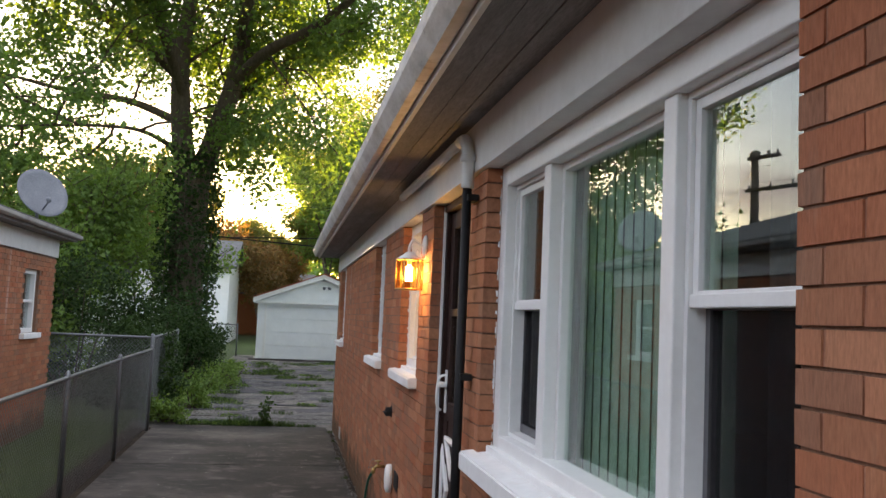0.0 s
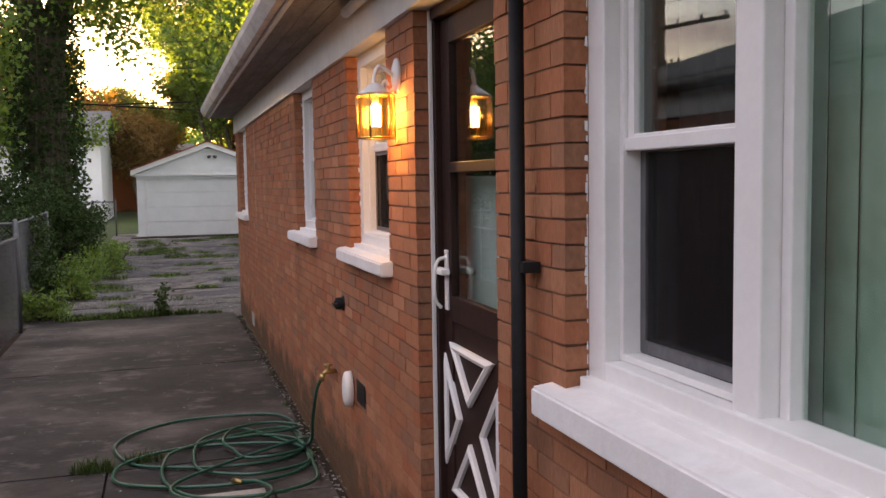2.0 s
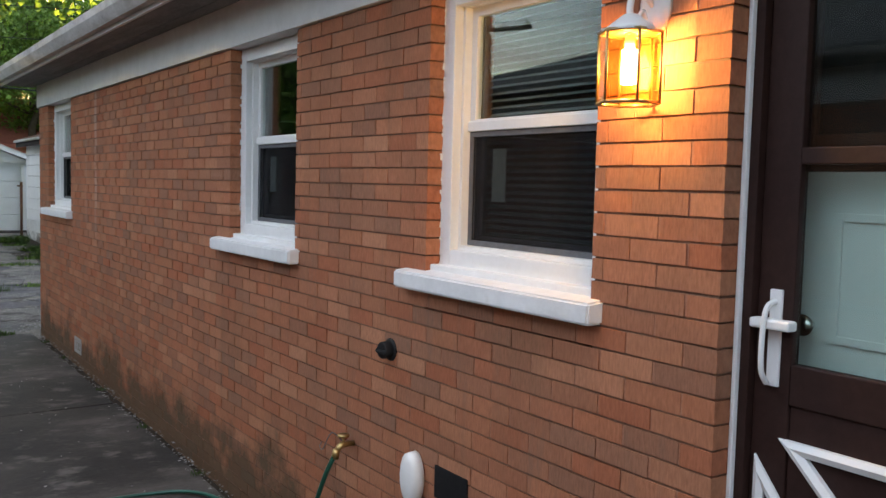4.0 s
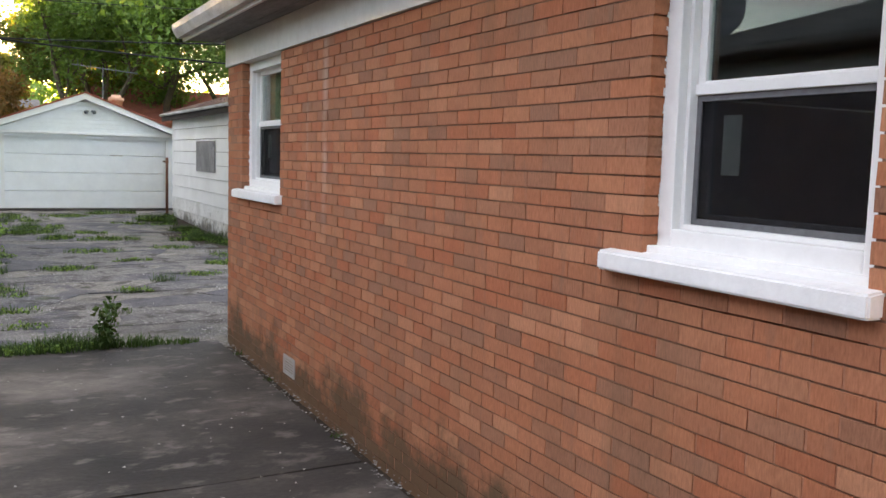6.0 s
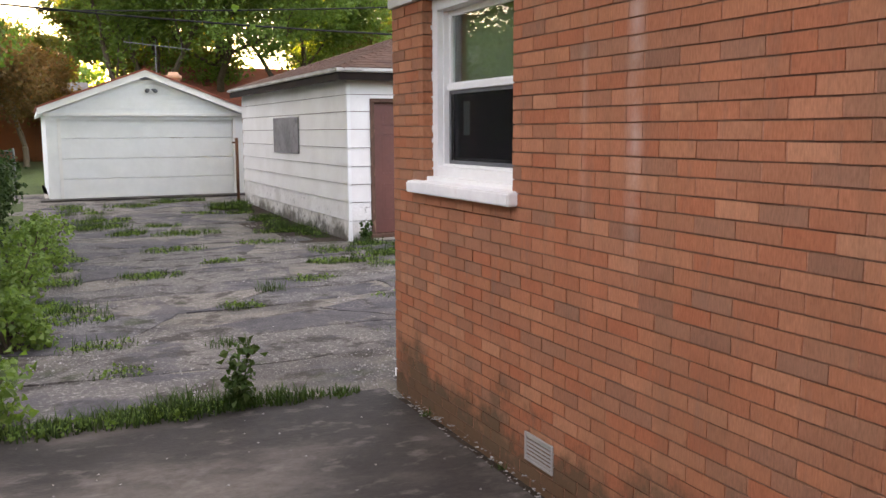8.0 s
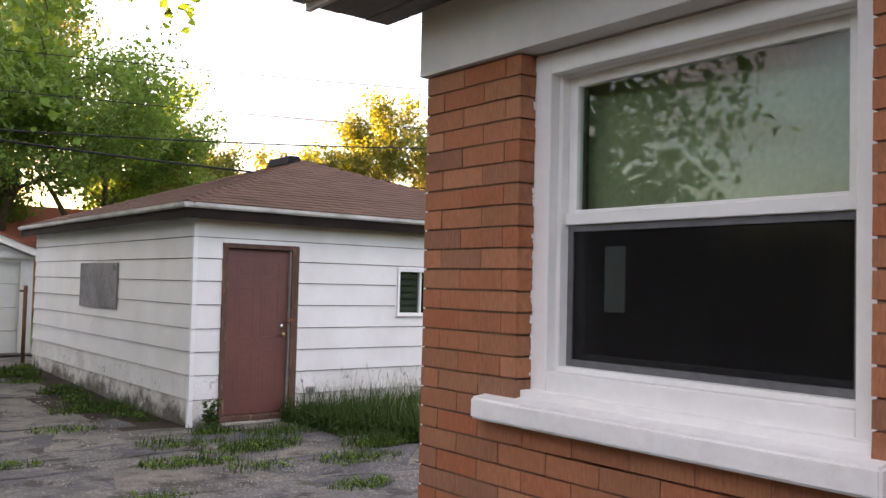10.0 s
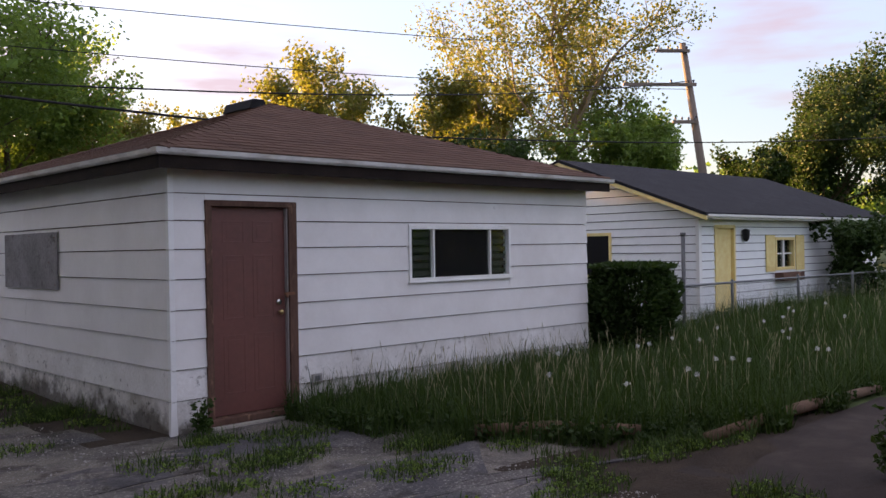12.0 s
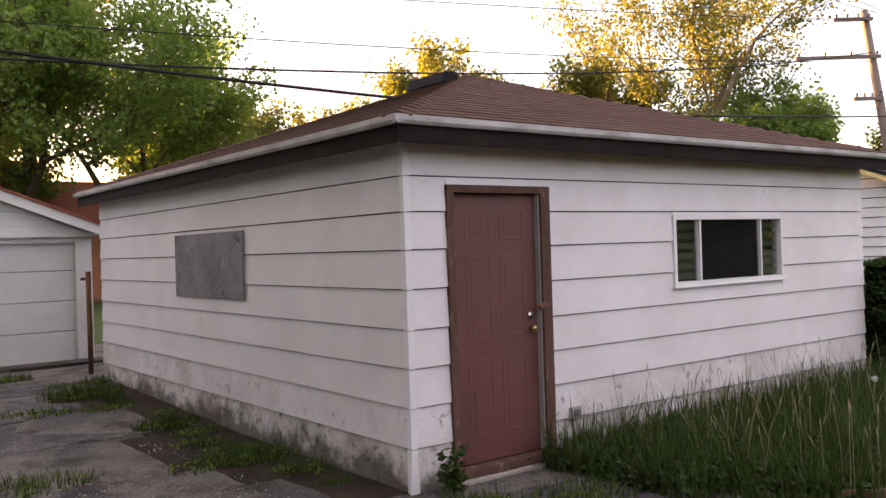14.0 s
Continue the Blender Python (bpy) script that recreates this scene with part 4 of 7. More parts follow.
bulb = tube("bulb", smooth_path([(-0.10, 0, -0.125), (-0.10, 0, -0.15), (-0.10, 0, -0.18), (-0.10, 0, -0.205), (-0.10, 0, -0.212)], 3), 0.02, m_bulb, lantern, 14, "glowing bulb")
bulb.visible_shadow = False

# things on the wall
vent = thing("vent_pipe", (0, 7.892, 1.012), "black round vent stub poking out of the brick wall", "vent")
tube("stub", [(0.02, 0, 0), (-0.04, 0, 0), (-0.045, 0, 0), (-0.045, 0, 0)], [0.034, 0.034, 0.032, 0.026], m_black, vent, 18)
tube("flange", [(0.0, 0, 0), (-0.008, 0, 0)], [0.046, 0.042], m_black, vent, 18)
crawl = thing("crawl_vent", (0, 0, 0), "grey metal crawl space vent low in the brick wall", "vent")
frame_ring("vent_frame", 13.22, 13.47, 0.06, 0.20, -0.008, 0.012, 0.014, m_gutter, crawl, 0.002)
for k in range(6):
    box("louvre", (-0.004, 13.235, 0.078 + 0.019 * k), (0.008, 13.455, 0.088 + 0.019 * k), m_gutter, crawl)
# black sheet gives the vent its inner darkness
box("vent_back", (0.008, 13.235, 0.075), (0.0105, 13.455, 0.185), m_dark, crawl)
spigot = thing("hose_spigot", (0, 8.18, 0.56), "brass garden tap on the brick wall with the hose screwed on", "tap")
tube("valve_body", [(0.0, 0, 0), (-0.06, 0, 0.0), (-0.09, 0, -0.03)], [0.012, 0.014, 0.014], m_brass, spigot, 10)
tube("tap_wheel", [(-0.05, 0, 0.035), (-0.05, 0, 0.045)], 0.026, m_brass, spigot, 8)
tube("stem", [(-0.05, 0, 0.0), (-0.05, 0, 0.036)], 0.006, m_brass, spigot, 8)
tube("wire_tie", smooth_path([(-0.05, 0.0, 0.01), (-0.09, 0.03, 0.05), (-0.12, 0.05, -0.02), (-0.10, 0.12, -0.03), (-0.05, 0.2, -0.04)], 5), 0.002, m_wire, spigot, 5)
plate_thing = thing("meter_plate", (0, 0, 0), "dark metal plate with a white oval cover hanging beside it", "outlet")
box("dark_plate", (-0.006, 7.36, 0.52), (0.004, 7.56, 0.64), m_black, plate_thing, 0.002)
v, f = [], []
add_tube(v, f, [(-0.008, 7.68, 0.56), (-0.045, 7.68, 0.56), (-0.055, 7.68, 0.56)], [0.058, 0.056, 0.04], 18)
ov = raw("oval_cover", v, f, m_white, plate_thing)
for q in ov.data.vertices:
    q.co.z = 0.56 + (q.co.z - 0.56) * 1.75
ov.data.shade_smooth()

# garden hose
hose = thing("garden_hose", (0, 0, 0), "coiled dark green garden hose lying on the driveway under the tap", "hose")
rh = random.Random(11)
loops = [((-0.62, 9.1, 0.70, 0.62), 0.0), ((-0.70, 8.55, 0.62, 0.42), 0.8), ((-0.45, 8.75, 0.42, 0.50), 1.7), ((-0.52, 8.45, 0.50, 0.62), 2.4), ((-0.35, 8.9, 0.28, 0.42), 0.4)]
pts = [(-0.085, 8.18, 0.53), (-0.12, 8.2, 0.44), (-0.13, 8.3, 0.25), (-0.12, 8.45, 0.06), (-0.14, 8.7, -0.03)]
lift = 0.0
for (cx, cy, rx, ry), ph in loops:
    for k in range(12):
        a = ph + 2 * math.pi * k / 12
        x, y = cx + rx * math.cos(a) + rh.uniform(-0.025, 0.025), cy + ry * math.sin(a) + rh.uniform(-0.025, 0.025)
        x = min(x, -0.13)
        pts.append((x, y, ground_z(x, y) + 0.012 + lift + 0.006 * math.sin(3 * a)))
    lift += 0.008
pts += [(-0.95, 8.2, -0.03), (-0.85, 7.75, -0.005), (-0.62, 7.62, -0.01), (-0.45, 7.78, -0.005), (-0.50, 7.98, -0.01), (-0.62, 8.1, -0.03)]
tube("hose_line", smooth_path(pts, 6), 0.0105, m_hose, hose, 8)
tube("hose_coupling", [(-0.083, 8.179, 0.545), (-0.088, 8.181, 0.505)], 0.016, m_brass, hose, 10, "brass hose coupling")
tube("hose_end", [(-0.59, 8.07, -0.03), (-0.64, 8.12, -0.03)], 0.015, m_brass, hose, 10, "brass hose end")


# ---- the old shed garage ----
SX0, SX1, SY0, SY1 = 2.235, 8.457, 22.466, 29.55
shed = thing("shed", (0, 0, 0), "old white plank-sided shed with brown hipped roof and brown door", "shed")
SO = [(2.60, 3.59, -0.2, 2.115), (5.13, 6.83, 1.27, 1.885)]          # openings of the front: x0, x1, z0, z1
bm = bmesh.new()
c = 0.03
for a, b, z0, z1 in ((SX0, 2.60, 0, 2.42), (2.60, 3.59, 2.115, 2.42), (3.59, 5.13, 0, 2.42), (5.13, 6.83, 0, 1.27), (5.13, 6.83, 1.885, 2.42), (6.83, SX1, 0, 2.42)):
    add_box(bm, (a + (c if a == SX0 else 0), SY0 + c, z0 - 0.05 if z0 == 0 else z0), (b - (c if b == SX1 else 0), SY0 + 0.12, z1))
add_box(bm, (SX0 + c, SY0 + 0.12, -0.05), (SX0 + 0.12, SY1 - 0.12, 2.42))
add_box(bm, (SX1 - 0.12, SY0 + 0.12, -0.05), (SX1 - c, SY1 - 0.12, 2.42))
add_box(bm, (SX0 + c, SY1 - 0.12, -0.05), (SX1 - c, SY1 - c, 2.42))
# core takes the dark trim colour so plank gaps read as shadow lines
part("wall", bm, m_brown_trim, shed, "wall core coloured dark for shade lines between planks")
ZL = [-0.02, 0.285, 0.565, 0.835, 1.105, 1.385, 1.66, 1.925, 2.175, 2.43]


def plank(axis, a, b, z0, z1, face, mat):
    """One lapped plank: its lower edge stands proud and shadows the one below. face: the wall plane, looking towards -axis."""
    lo, hi = 0.0, 0.016
    zz = z1 + 0.015 if z1 < 2.4 else z1
    # gap at the foot bares the dark core, deepening the lap's shadow line
    prof = [(face - 0.006, z0 + 0.009), (face + 0.030, z0 + 0.009), (face + 0.030, z1), (face + 0.011, z1)]
    if axis == "y":      # front wall, planks run along x
        return prism("plank", prof, a, b, "x", mat, shed)
    return prism("plank", [(p, z) for p, z in prof], a, b, "y", mat, shed)


for i in range(9):
    z0, z1 = ZL[i], ZL[i + 1]
    mat = (m_siding_dirty, m_siding_peeling)[i] if i < 2 else m_siding
    spans, x = [], SX0 + 0.045
    for a, b, p, q in SO:
        if z0 < q - 0.02 and z1 > p + 0.02:
            spans.append((x, a - 0.0))
            x = b
    spans.append((x, SX1))
    for a, b in spans:
        plank("y", a, b, z0, z1, SY0, mat)
    for a, b, p, q in SO:
        if z0 < p - 0.03 < z1:
            plank("y", a, b, z0, p - 0.002, SY0, mat)
        if z0 < q < z1 - 0.03:
            plank("y", a, b, q, z1, SY0, mat)
    plank("x", SY0 + 0.045, SY0 + 3.66, z0, z1, SX0, mat)
    plank("x", SY0 + 3.663, SY1, z0, z1, SX0, mat)
for k, (a, b) in enumerate(zip(ZL[:-1], ZL[1:])):
    bm = bmesh.new()
    add_box(bm, (SX0 - 0.010, SY0 - 0.010, a + 0.003), (SX0 + 0.044, SY0 - 0.004, b - 0.001), 0.0012)
    add_box(bm, (SX0 - 0.010, SY0 - 0.004, a + 0.003), (SX0 - 0.004, SY0 + 0.044, b - 0.001), 0.0012)
    part("corner_cap", bm, m_white, shed, "white metal corner cap")
prism("corner_flap", [(SX0 - 0.03, -0.06), (SX0 + 0.05, -0.01), (SX0 + 0.035, 0.28), (SX0 - 0.011, 0.28)], SY0 - 0.016, SY0 - 0.011, "y", m_white, shed, 0, "bent white corner flap")
box("foundation", (SX0 + 0.02, SY0 + 0.02, -0.25), (SX1 - 0.02, SY1 - 0.02, -0.055), m_concrete, shed, 0.01, "dirty concrete footing")

# shed roof
EX0, EX1, EY0, EY1, EZ, RISE = 2.03, 8.67, 22.22, 29.78, 2.555, 1.13
setting(box("ceiling", (SX0 + 0.12, SY0 + 0.12, 2.38), (SX1 - 0.12, SY1 - 0.12, 2.40), m_interior), "board ceiling inside the shed, coloured dim for an unlit room")
hip_roof("roof", EX0, EX1, EY0, EY1, EZ, RISE, m_shingle, shed, 0.03, "brown asphalt shingle roof")
# eave shade is put into the soffit's colour
box("soffit", (EX0 + 0.022, EY0 + 0.022, 2.432), (EX1 - 0.02, EY1 - 0.02, 2.445), m_shadow_dark, shed, 0, "boarded soffit coloured near-black as eave shade")
GP = [(0.0, 0.012), (-0.03, 0.012), (-0.048, 0.032), (-0.052, 0.070), (-0.044, 0.070), (-0.040, 0.036), (-0.026, 0.022), (0.0, 0.022)]
for nm, (p, q) in (("f", (EX0 - 0.05, EX1 + 0.05)), ):
    prism("gutter", [(EY0 + x, 2.478 + z) for x, z in GP], p, q, "x", m_eave, shed, 0, "white eave gutter streaked with dirt")
    prism("gutter", [(EX0 + x, 2.478 + z) for x, z in GP], EY0 - 0.05, EY1 + 0.05, "y", m_eave, shed, 0, "white eave gutter streaked with dirt")
# shadow band below the gutter is painted into the fascia
box("fascia", (EX0 + 0.001, EY0 + 0.001, 2.375), (EX1, EY0 + 0.02, 2.525), m_shadow_dark, shed, 0, "fascia board coloured near-black as eave shade")
box("fascia", (EX0 + 0.001, EY0 + 0.022, 2.375), (EX0 + 0.02, EY1, 2.525), m_shadow_dark, shed, 0, "fascia board coloured near-black as eave shade")
slope = RISE / 3.32
half = 3.32
tab_w, expo = 0.30, 0.145
sl = math.hypot(1, slope)


def tab_box(w, l):
    """A shingle tab lying in x-y, thick at its lower edge."""
    return [(0.004, 0, 0.001), (w - 0.004, 0, 0.001), (w - 0.004, l, 0.0), (0.004, l, 0.0), (0.004, 0, 0.008), (w - 0.004, 0, 0.008), (w - 0.004, l, 0.002), (0.004, l, 0.002)]


TABF = [(3, 2, 1, 0), (4, 5, 6, 7), (0, 1, 5, 4), (1, 2, 6, 5), (2, 3, 7, 6), (3, 0, 4, 7)]
tab_mesh = bpy.data.meshes.new("shingle")
tab_mesh.from_pydata(tab_box(tab_w, expo + 0.02), [], TABF)
tab_mesh.materials.append(m_shingle_one)
M_FRONT = Matrix.Translation((EX0, EY0, EZ)) @ Matrix.Rotation(math.atan(slope), 4, "X")
M_LEFT = Matrix.Translation((EX0, EY1, EZ)) @ Matrix.Rotation(-math.pi / 2, 4, "Z") @ Matrix.Rotation(math.atan(slope), 4, "X")
M_RIGHT = Matrix.Translation((EX1, EY0, EZ)) @ Matrix.Rotation(math.pi / 2, 4, "Z") @ Matrix.Rotation(math.atan(slope), 4, "X")
v, f = [], []
single_tabs = []
rt = random.Random(8)
for M, length, front in ((M_FRONT, EX1 - EX0, True), (M_LEFT, EY1 - EY0, False), (M_RIGHT, EY1 - EY0, False)):
    rows = int(half * sl / expo)
    for r in range(rows):
        u = r * expo
        run = (u + expo * 0.5) / sl                 # level distance from the eave
        x = -((r * 0.11) % tab_w)
        while x < length:
            a, b = max(x, run), min(x + tab_w, length - run)
            if b - a > 0.06:
                if b - a > tab_w - 0.001 and front and len(single_tabs) < 240:
                    single_tabs.append(M @ Matrix.Translation((a, u, 0.004 + rt.uniform(0, 0.002))))
                else:
                    base = len(v)
                    v += [M @ Vector((p[0] + a, p[1] + u, p[2] + 0.004)) for p in tab_box(b - a, expo + 0.02)]
                    f += [tuple(base + k for k in q) for q in TABF]
            x += tab_w
tagged(raw("shingles", v, f, m_shingle, shed), "brown shingles", "", "", "stuff")
for (xa, ya), (xb, yb) in (((EX0, EY0), (5.35, EY0 + 3.32)), ((EX1, EY0), (5.35, EY0 + 3.32)), ((EX0, EY1), (5.35, EY1 - 3.32))):
    n = 24
    v, f = [], []
    for k in range(n):
        p = Vector((xa, ya, EZ)).lerp(Vector((xb, yb, EZ + RISE)), k / n)
        q = Vector((xa, ya, EZ)).lerp(Vector((xb, yb, EZ + RISE)), (k + 1.15) / n)
        side = Vector((-(yb - ya), xb - xa, 0)).normalized() * 0.10
        base = len(v)
        up0, up1 = Vector((0, 0, 0.022)), Vector((0, 0, 0.012))
        v += [p + up0, p + side - Vector((0, 0, 0.012)), q + side - Vector((0, 0, 0.02)), q + up1, p - side - Vector((0, 0, 0.012)), q - side - Vector((0, 0, 0.02)),
              p + side - Vector((0, 0, 0.022)), p - side - Vector((0, 0, 0.022)), p + up0 - Vector((0, 0, 0.01))]
        f += [(base, base + 3, base + 2, base + 1), (base, base + 4, base + 5, base + 3), (base, base + 1, base + 6, base + 8), (base, base + 8, base + 7, base + 4)]
    tagged(raw("hip_cap", v, f, m_shingle, shed), "", "", "", "stuff")
prism("ridge_vent", [(5.20, 3.66), (5.50, 3.66), (5.44, 3.80), (5.26, 3.80)], 25.85, 26.6, "y", m_roof_dark, shed, 0.006, "dark ridge vent box")

# shed door
for nm, a, b in (("door_trim", (2.59, 2.655), None), ("door_trim", (3.505, 3.60), None)):
    box(nm, (a[0], SY0 - 0.022, -0.02), (a[1], SY0 + 0.10, 2.115), m_brown_trim, shed, 0.004, "splintered brown door trim")
box("door_trim", (2.59, SY0 - 0.024, 2.065), (3.60, SY0 + 0.10, 2.120), m_brown_trim, shed, 0.004, "splintered brown door trim")
sdoor = new("door")
sdoor.parent = shed
sdoor["label"] = "closed brown six-panel steel door with scuffs"
DX0, DX1, DZ0, DZ1, DY = 2.665, 3.49, 0.085, 2.060, SY0 + 0.045
box("leaf", (DX0, DY, DZ0), (DX1, DY + 0.04, DZ1), m_brown_door, sdoor, 0.003)
pw = 0.24
for col in range(2):
    xa = DX0 + 0.13 + col * (pw + 0.09)
    for za, zb in ((1.72, 1.93), (0.99, 1.60), (0.28, 0.84)):
        bm = bmesh.new()
        for p, q in (((xa, DY - 0.0022, za), (xa + 0.016, DY + 0.002, zb)), ((xa + pw - 0.016, DY - 0.0022, za), (xa + pw, DY + 0.002, zb)),
                     ((xa + 0.016, DY - 0.0022, za), (xa + pw - 0.016, DY + 0.002, za + 0.016)), ((xa + 0.016, DY - 0.0022, zb - 0.016), (xa + pw - 0.016, DY + 0.002, zb)),
                     ((xa + 0.045, DY - 0.0018, za + 0.045), (xa + pw - 0.045, DY + 0.002, zb - 0.045))):
            add_box(bm, p, q, 0.002)
        part("panel_moulding", bm, m_brown_door, sdoor)
tube("door_knob", [(3.415, DY, 1.03), (3.415, DY - 0.03, 1.03), (3.415, DY - 0.05, 1.03), (3.415, DY - 0.062, 1.03)], [0.012, 0.012, 0.028, 0.02], m_brass, sdoor, 14, "worn brass knob")
tube("deadbolt", [(3.415, DY, 1.13), (3.415, DY - 0.016, 1.13)], [0.030, 0.027], m_chrome, sdoor, 16, "worn metal deadbolt")
box("hasp", (3.43, SY0 - 0.036, 1.195), (3.56, SY0 - 0.026, 1.225), m_rust, sdoor, 0.002, "rusty hasp")
tube("padlock", [(3.455, SY0 - 0.045, 1.17), (3.455, SY0 - 0.045, 1.21)], 0.016, m_rust, sdoor, 10)
box("weather_strip", (3.492, SY0 + 0.0, 0.09), (3.503, SY0 + 0.05, 2.06), m_gutter, shed, 0.001)
box("door_sill", (2.57, SY0 - 0.07, 0.02), (3.62, SY0 + 0.10, 0.078), m_brown_trim, shed, 0.006, "worn grey-brown timber sill")
box("doorstep", (2.60, SY0 - 0.10, -0.12), (3.64, SY0 + 0.03, 0.016), m_paver, shed, 0.01, "pale concrete doorstep")

# shed window
swin = new("window")
swin.parent = shed
swin["label"] = "aluminium three-part sliding window with dark panes"
def fr(nm, x0, x1, z0, z1, y0, y1, w, mat, par):
    return boxes(nm, [((x0, y0, z0), (x0 + w, y1, z1)), ((x1 - w, y0, z0), (x1, y1, z1)), ((x0 + w, y0, z0), (x1 - w, y1, z0 + w)), ((x0 + w, y0, z1 - w), (x1 - w, y1, z1))], mat, par, 0.002)
fr("window_frame", 5.12, 6.84, 1.262, 1.892, SY0 - 0.018, SY0 + 0.08, 0.036, m_white, swin)
for x in (5.515, 6.475):
    box("bar", (x - 0.012, SY0 - 0.006, 1.298), (x + 0.012, SY0 + 0.05, 1.856), m_white, swin, 0.002)
for a, b in ((5.156, 5.503), (5.527, 6.463), (6.487, 6.804)):
    pane = box("pane", (a, SY0 + 0.03, 1.298), (b, SY0 + 0.034, 1.856), m_glass, swin)
box("insect_screen", (5.53, SY0 + 0.024, 1.302), (6.46, SY0 + 0.026, 1.852), m_mesh, swin, 0, "dark screen over the middle pane")
for a, b in ((5.17, 5.50), (6.49, 6.80)):
    for k in range(6):
        box("louvre_slat", (a, SY0 + 0.05, 1.32 + k * 0.09), (b, SY0 + 0.053, 1.375 + k * 0.09), m_louvre, swin)
# black sheet painted as the unlit room behind the panes
box("window_back", (5.10, SY0 + 0.16, 1.2), (6.86, SY0 + 0.165, 1.95), m_dark, shed, 0, "black sheet standing in for the unlit shed inside")
box("window_ledge", (5.10, SY0 - 0.03, 1.245), (6.86, SY0 - 0.004, 1.263), m_white, swin, 0.003)
bd = thing("plywood_board", (0, 0, 0), "weathered grey plywood board nailed over the shed's side window", "board")
box("sheet", (SX0 - 0.024, 25.06, 1.245), (SX0 - 0.007, 26.76, 1.89), m_plywood, bd, 0.002)
for y, z in ((25.12, 1.30), (25.12, 1.83), (26.7, 1.3), (26.7, 1.83), (25.9, 1.86), (25.3, 1.55)):
    tube("nail", [(SX0 - 0.024, y, z), (SX0 - 0.028, y, z)], 0.008, m_rust, bd, 8)
ob_ = thing("outlet_box", (0, 0, 0), "small grey outdoor socket box on the shed wall", "outlet")
box("box_body", (3.755, SY0 - 0.03, 0.285), (3.88, SY0 - 0.0045, 0.375), m_gutter, ob_, 0.004)
box("box_cover", (3.785, SY0 - 0.034, 0.305), (3.85, SY0 - 0.030, 0.355), m_screen, ob_, 0.002)

# ---- the white gable garage ----
garage = thing("garage", (0, 0, 0), "white gable-fronted garage with a wide closed sectional door and red roof", "garage")
GX0, GX1, GY, GZ, GE, GPK, GC = -1.70, 2.68, 31.56, 0.10, 2.02, 2.90, 0.45
for p, q in (((GX0, GY, GZ), (-1.46, GY + 0.12, 2.05)), ((2.51, GY, GZ), (GX1, GY + 0.12, 2.05)), ((-1.46, GY, 1.93), (2.51, GY + 0.12, 2.05)),
             ((GX0, GY + 0.12, GZ), (GX0 + 0.12, GY + 6.5, 2.10)), ((GX1 - 0.12, GY + 0.12, GZ), (GX1, GY + 6.5, 2.10)), ((GX0 + 0.12, GY + 6.38, GZ), (GX1 - 0.12, GY + 6.5, 2.10))):
    box("wall", p, q, m_white_clean, garage)
box("gable_skirt", (GX0 - 0.05, GY - 0.085, 2.012), (GX1 + 0.05, GY - 0.032, 2.075), m_white, garage, 0.004, "white board along the foot of the gable")
box("gable_soffit", (GX0, GY - 0.03, 2.052), (GX1, GY + 0.03, 2.072), m_screen, garage)
for k in range(7):
    z0, z1 = 2.06 + 0.112 * k, 2.06 + 0.112 * (k + 1)
    w0 = (GPK - z0) / (GPK - GE) * 2.27
    w1 = max(0.02, (GPK - z1) / (GPK - GE) * 2.27)
    prism("gable_board", [(GC - w0, z0 + 0.002), (GC + w0, z0 + 0.002), (GC + w1, z1), (GC - w1, z1)], GY - 0.072 - 0.005 * (k % 2), GY + 0.03, "y", m_white_clean, garage, 0)
for s, ex in ((-1, -1.86), (1, 2.76)):
    d = Vector((GC - ex, 0, GPK - 2.03)).normalized()
    up = Vector((-d.z, 0, d.x)) * (1 if d.x > 0 else -1)
    t = 0.15
    poly = [(ex, 2.03), (GC, GPK), (GC, GPK + t), (ex, 2.03 + t)]
    prism("rake_board", poly, GY - 0.25, GY - 0.22, "y", m_white, garage, 0, "white rake board")
    prism("roof_slope", [(ex, 2.03 + t + 0.001), (GC, GPK + t + 0.001), (GC, GPK + t + 0.04), (ex - 0.03 * (1 if s < 0 else -1), 2.03 + t + 0.03)], GY - 0.28, GY + 6.7, "y", m_roof_red, garage, 0, "red-brown shingle roof")
    prism("roof_deck", [(ex, 2.03), (GC, GPK), (GC, GPK + 0.1), (ex, 2.13)], GY - 0.219, GY + 6.6, "y", m_white_clean, garage, 0)
for k in range(4):
    z0 = GZ + 0.03 + k * 0.46
    box("door_section", (-1.46, GY + 0.085 + 0.001 * k, z0), (2.51, GY + 0.118, z0 + 0.450), m_white_clean, garage, 0.006, "white sectional door leaf")
box("door_stop", (-1.47, GY - 0.02, GZ), (-1.40, GY + 0.05, 1.97), m_white, garage, 0.004)
box("door_stop", (2.44, GY - 0.02, GZ), (2.51, GY + 0.05, 1.97), m_white, garage, 0.004)
box("footing", (GX0 - 0.1, GY - 0.1, -0.1), (GX1 + 0.1, GY + 6.6, GZ + 0.02), m_paver, garage, 0.01, "concrete footing")
gl = thing("garage_light", (0.57, GY - 0.02, 2.62), "small dark twin spotlight under the garage gable", "lamp")
tube("base", [(0, 0, 0), (0, -0.04, 0)], 0.06, m_screen, gl, 12)
for s in (-1, 1):
    tube("spot", [(0.03 * s, -0.04, 0), (0.08 * s, -0.10, -0.02), (0.10 * s, -0.15, -0.04)], [0.02, 0.045, 0.05], m_dish, gl, 10)

# ---- yellow-trimmed house behind the lawn ----
yh = thing("cottage", (0, 0, 0), "white clapboard cottage with yellow door and trim and a black roof", "house")
HX0, HX1, HY0, HY1, HZ, HE, HP = 12.95, 21.6, 23.3, 29.3, 0.22, 2.10, 3.25
YO = [(13.52, 14.30, 0.2, 1.98), (16.0, 16.9, 1.06, 1.74)]
bm = bmesh.new()
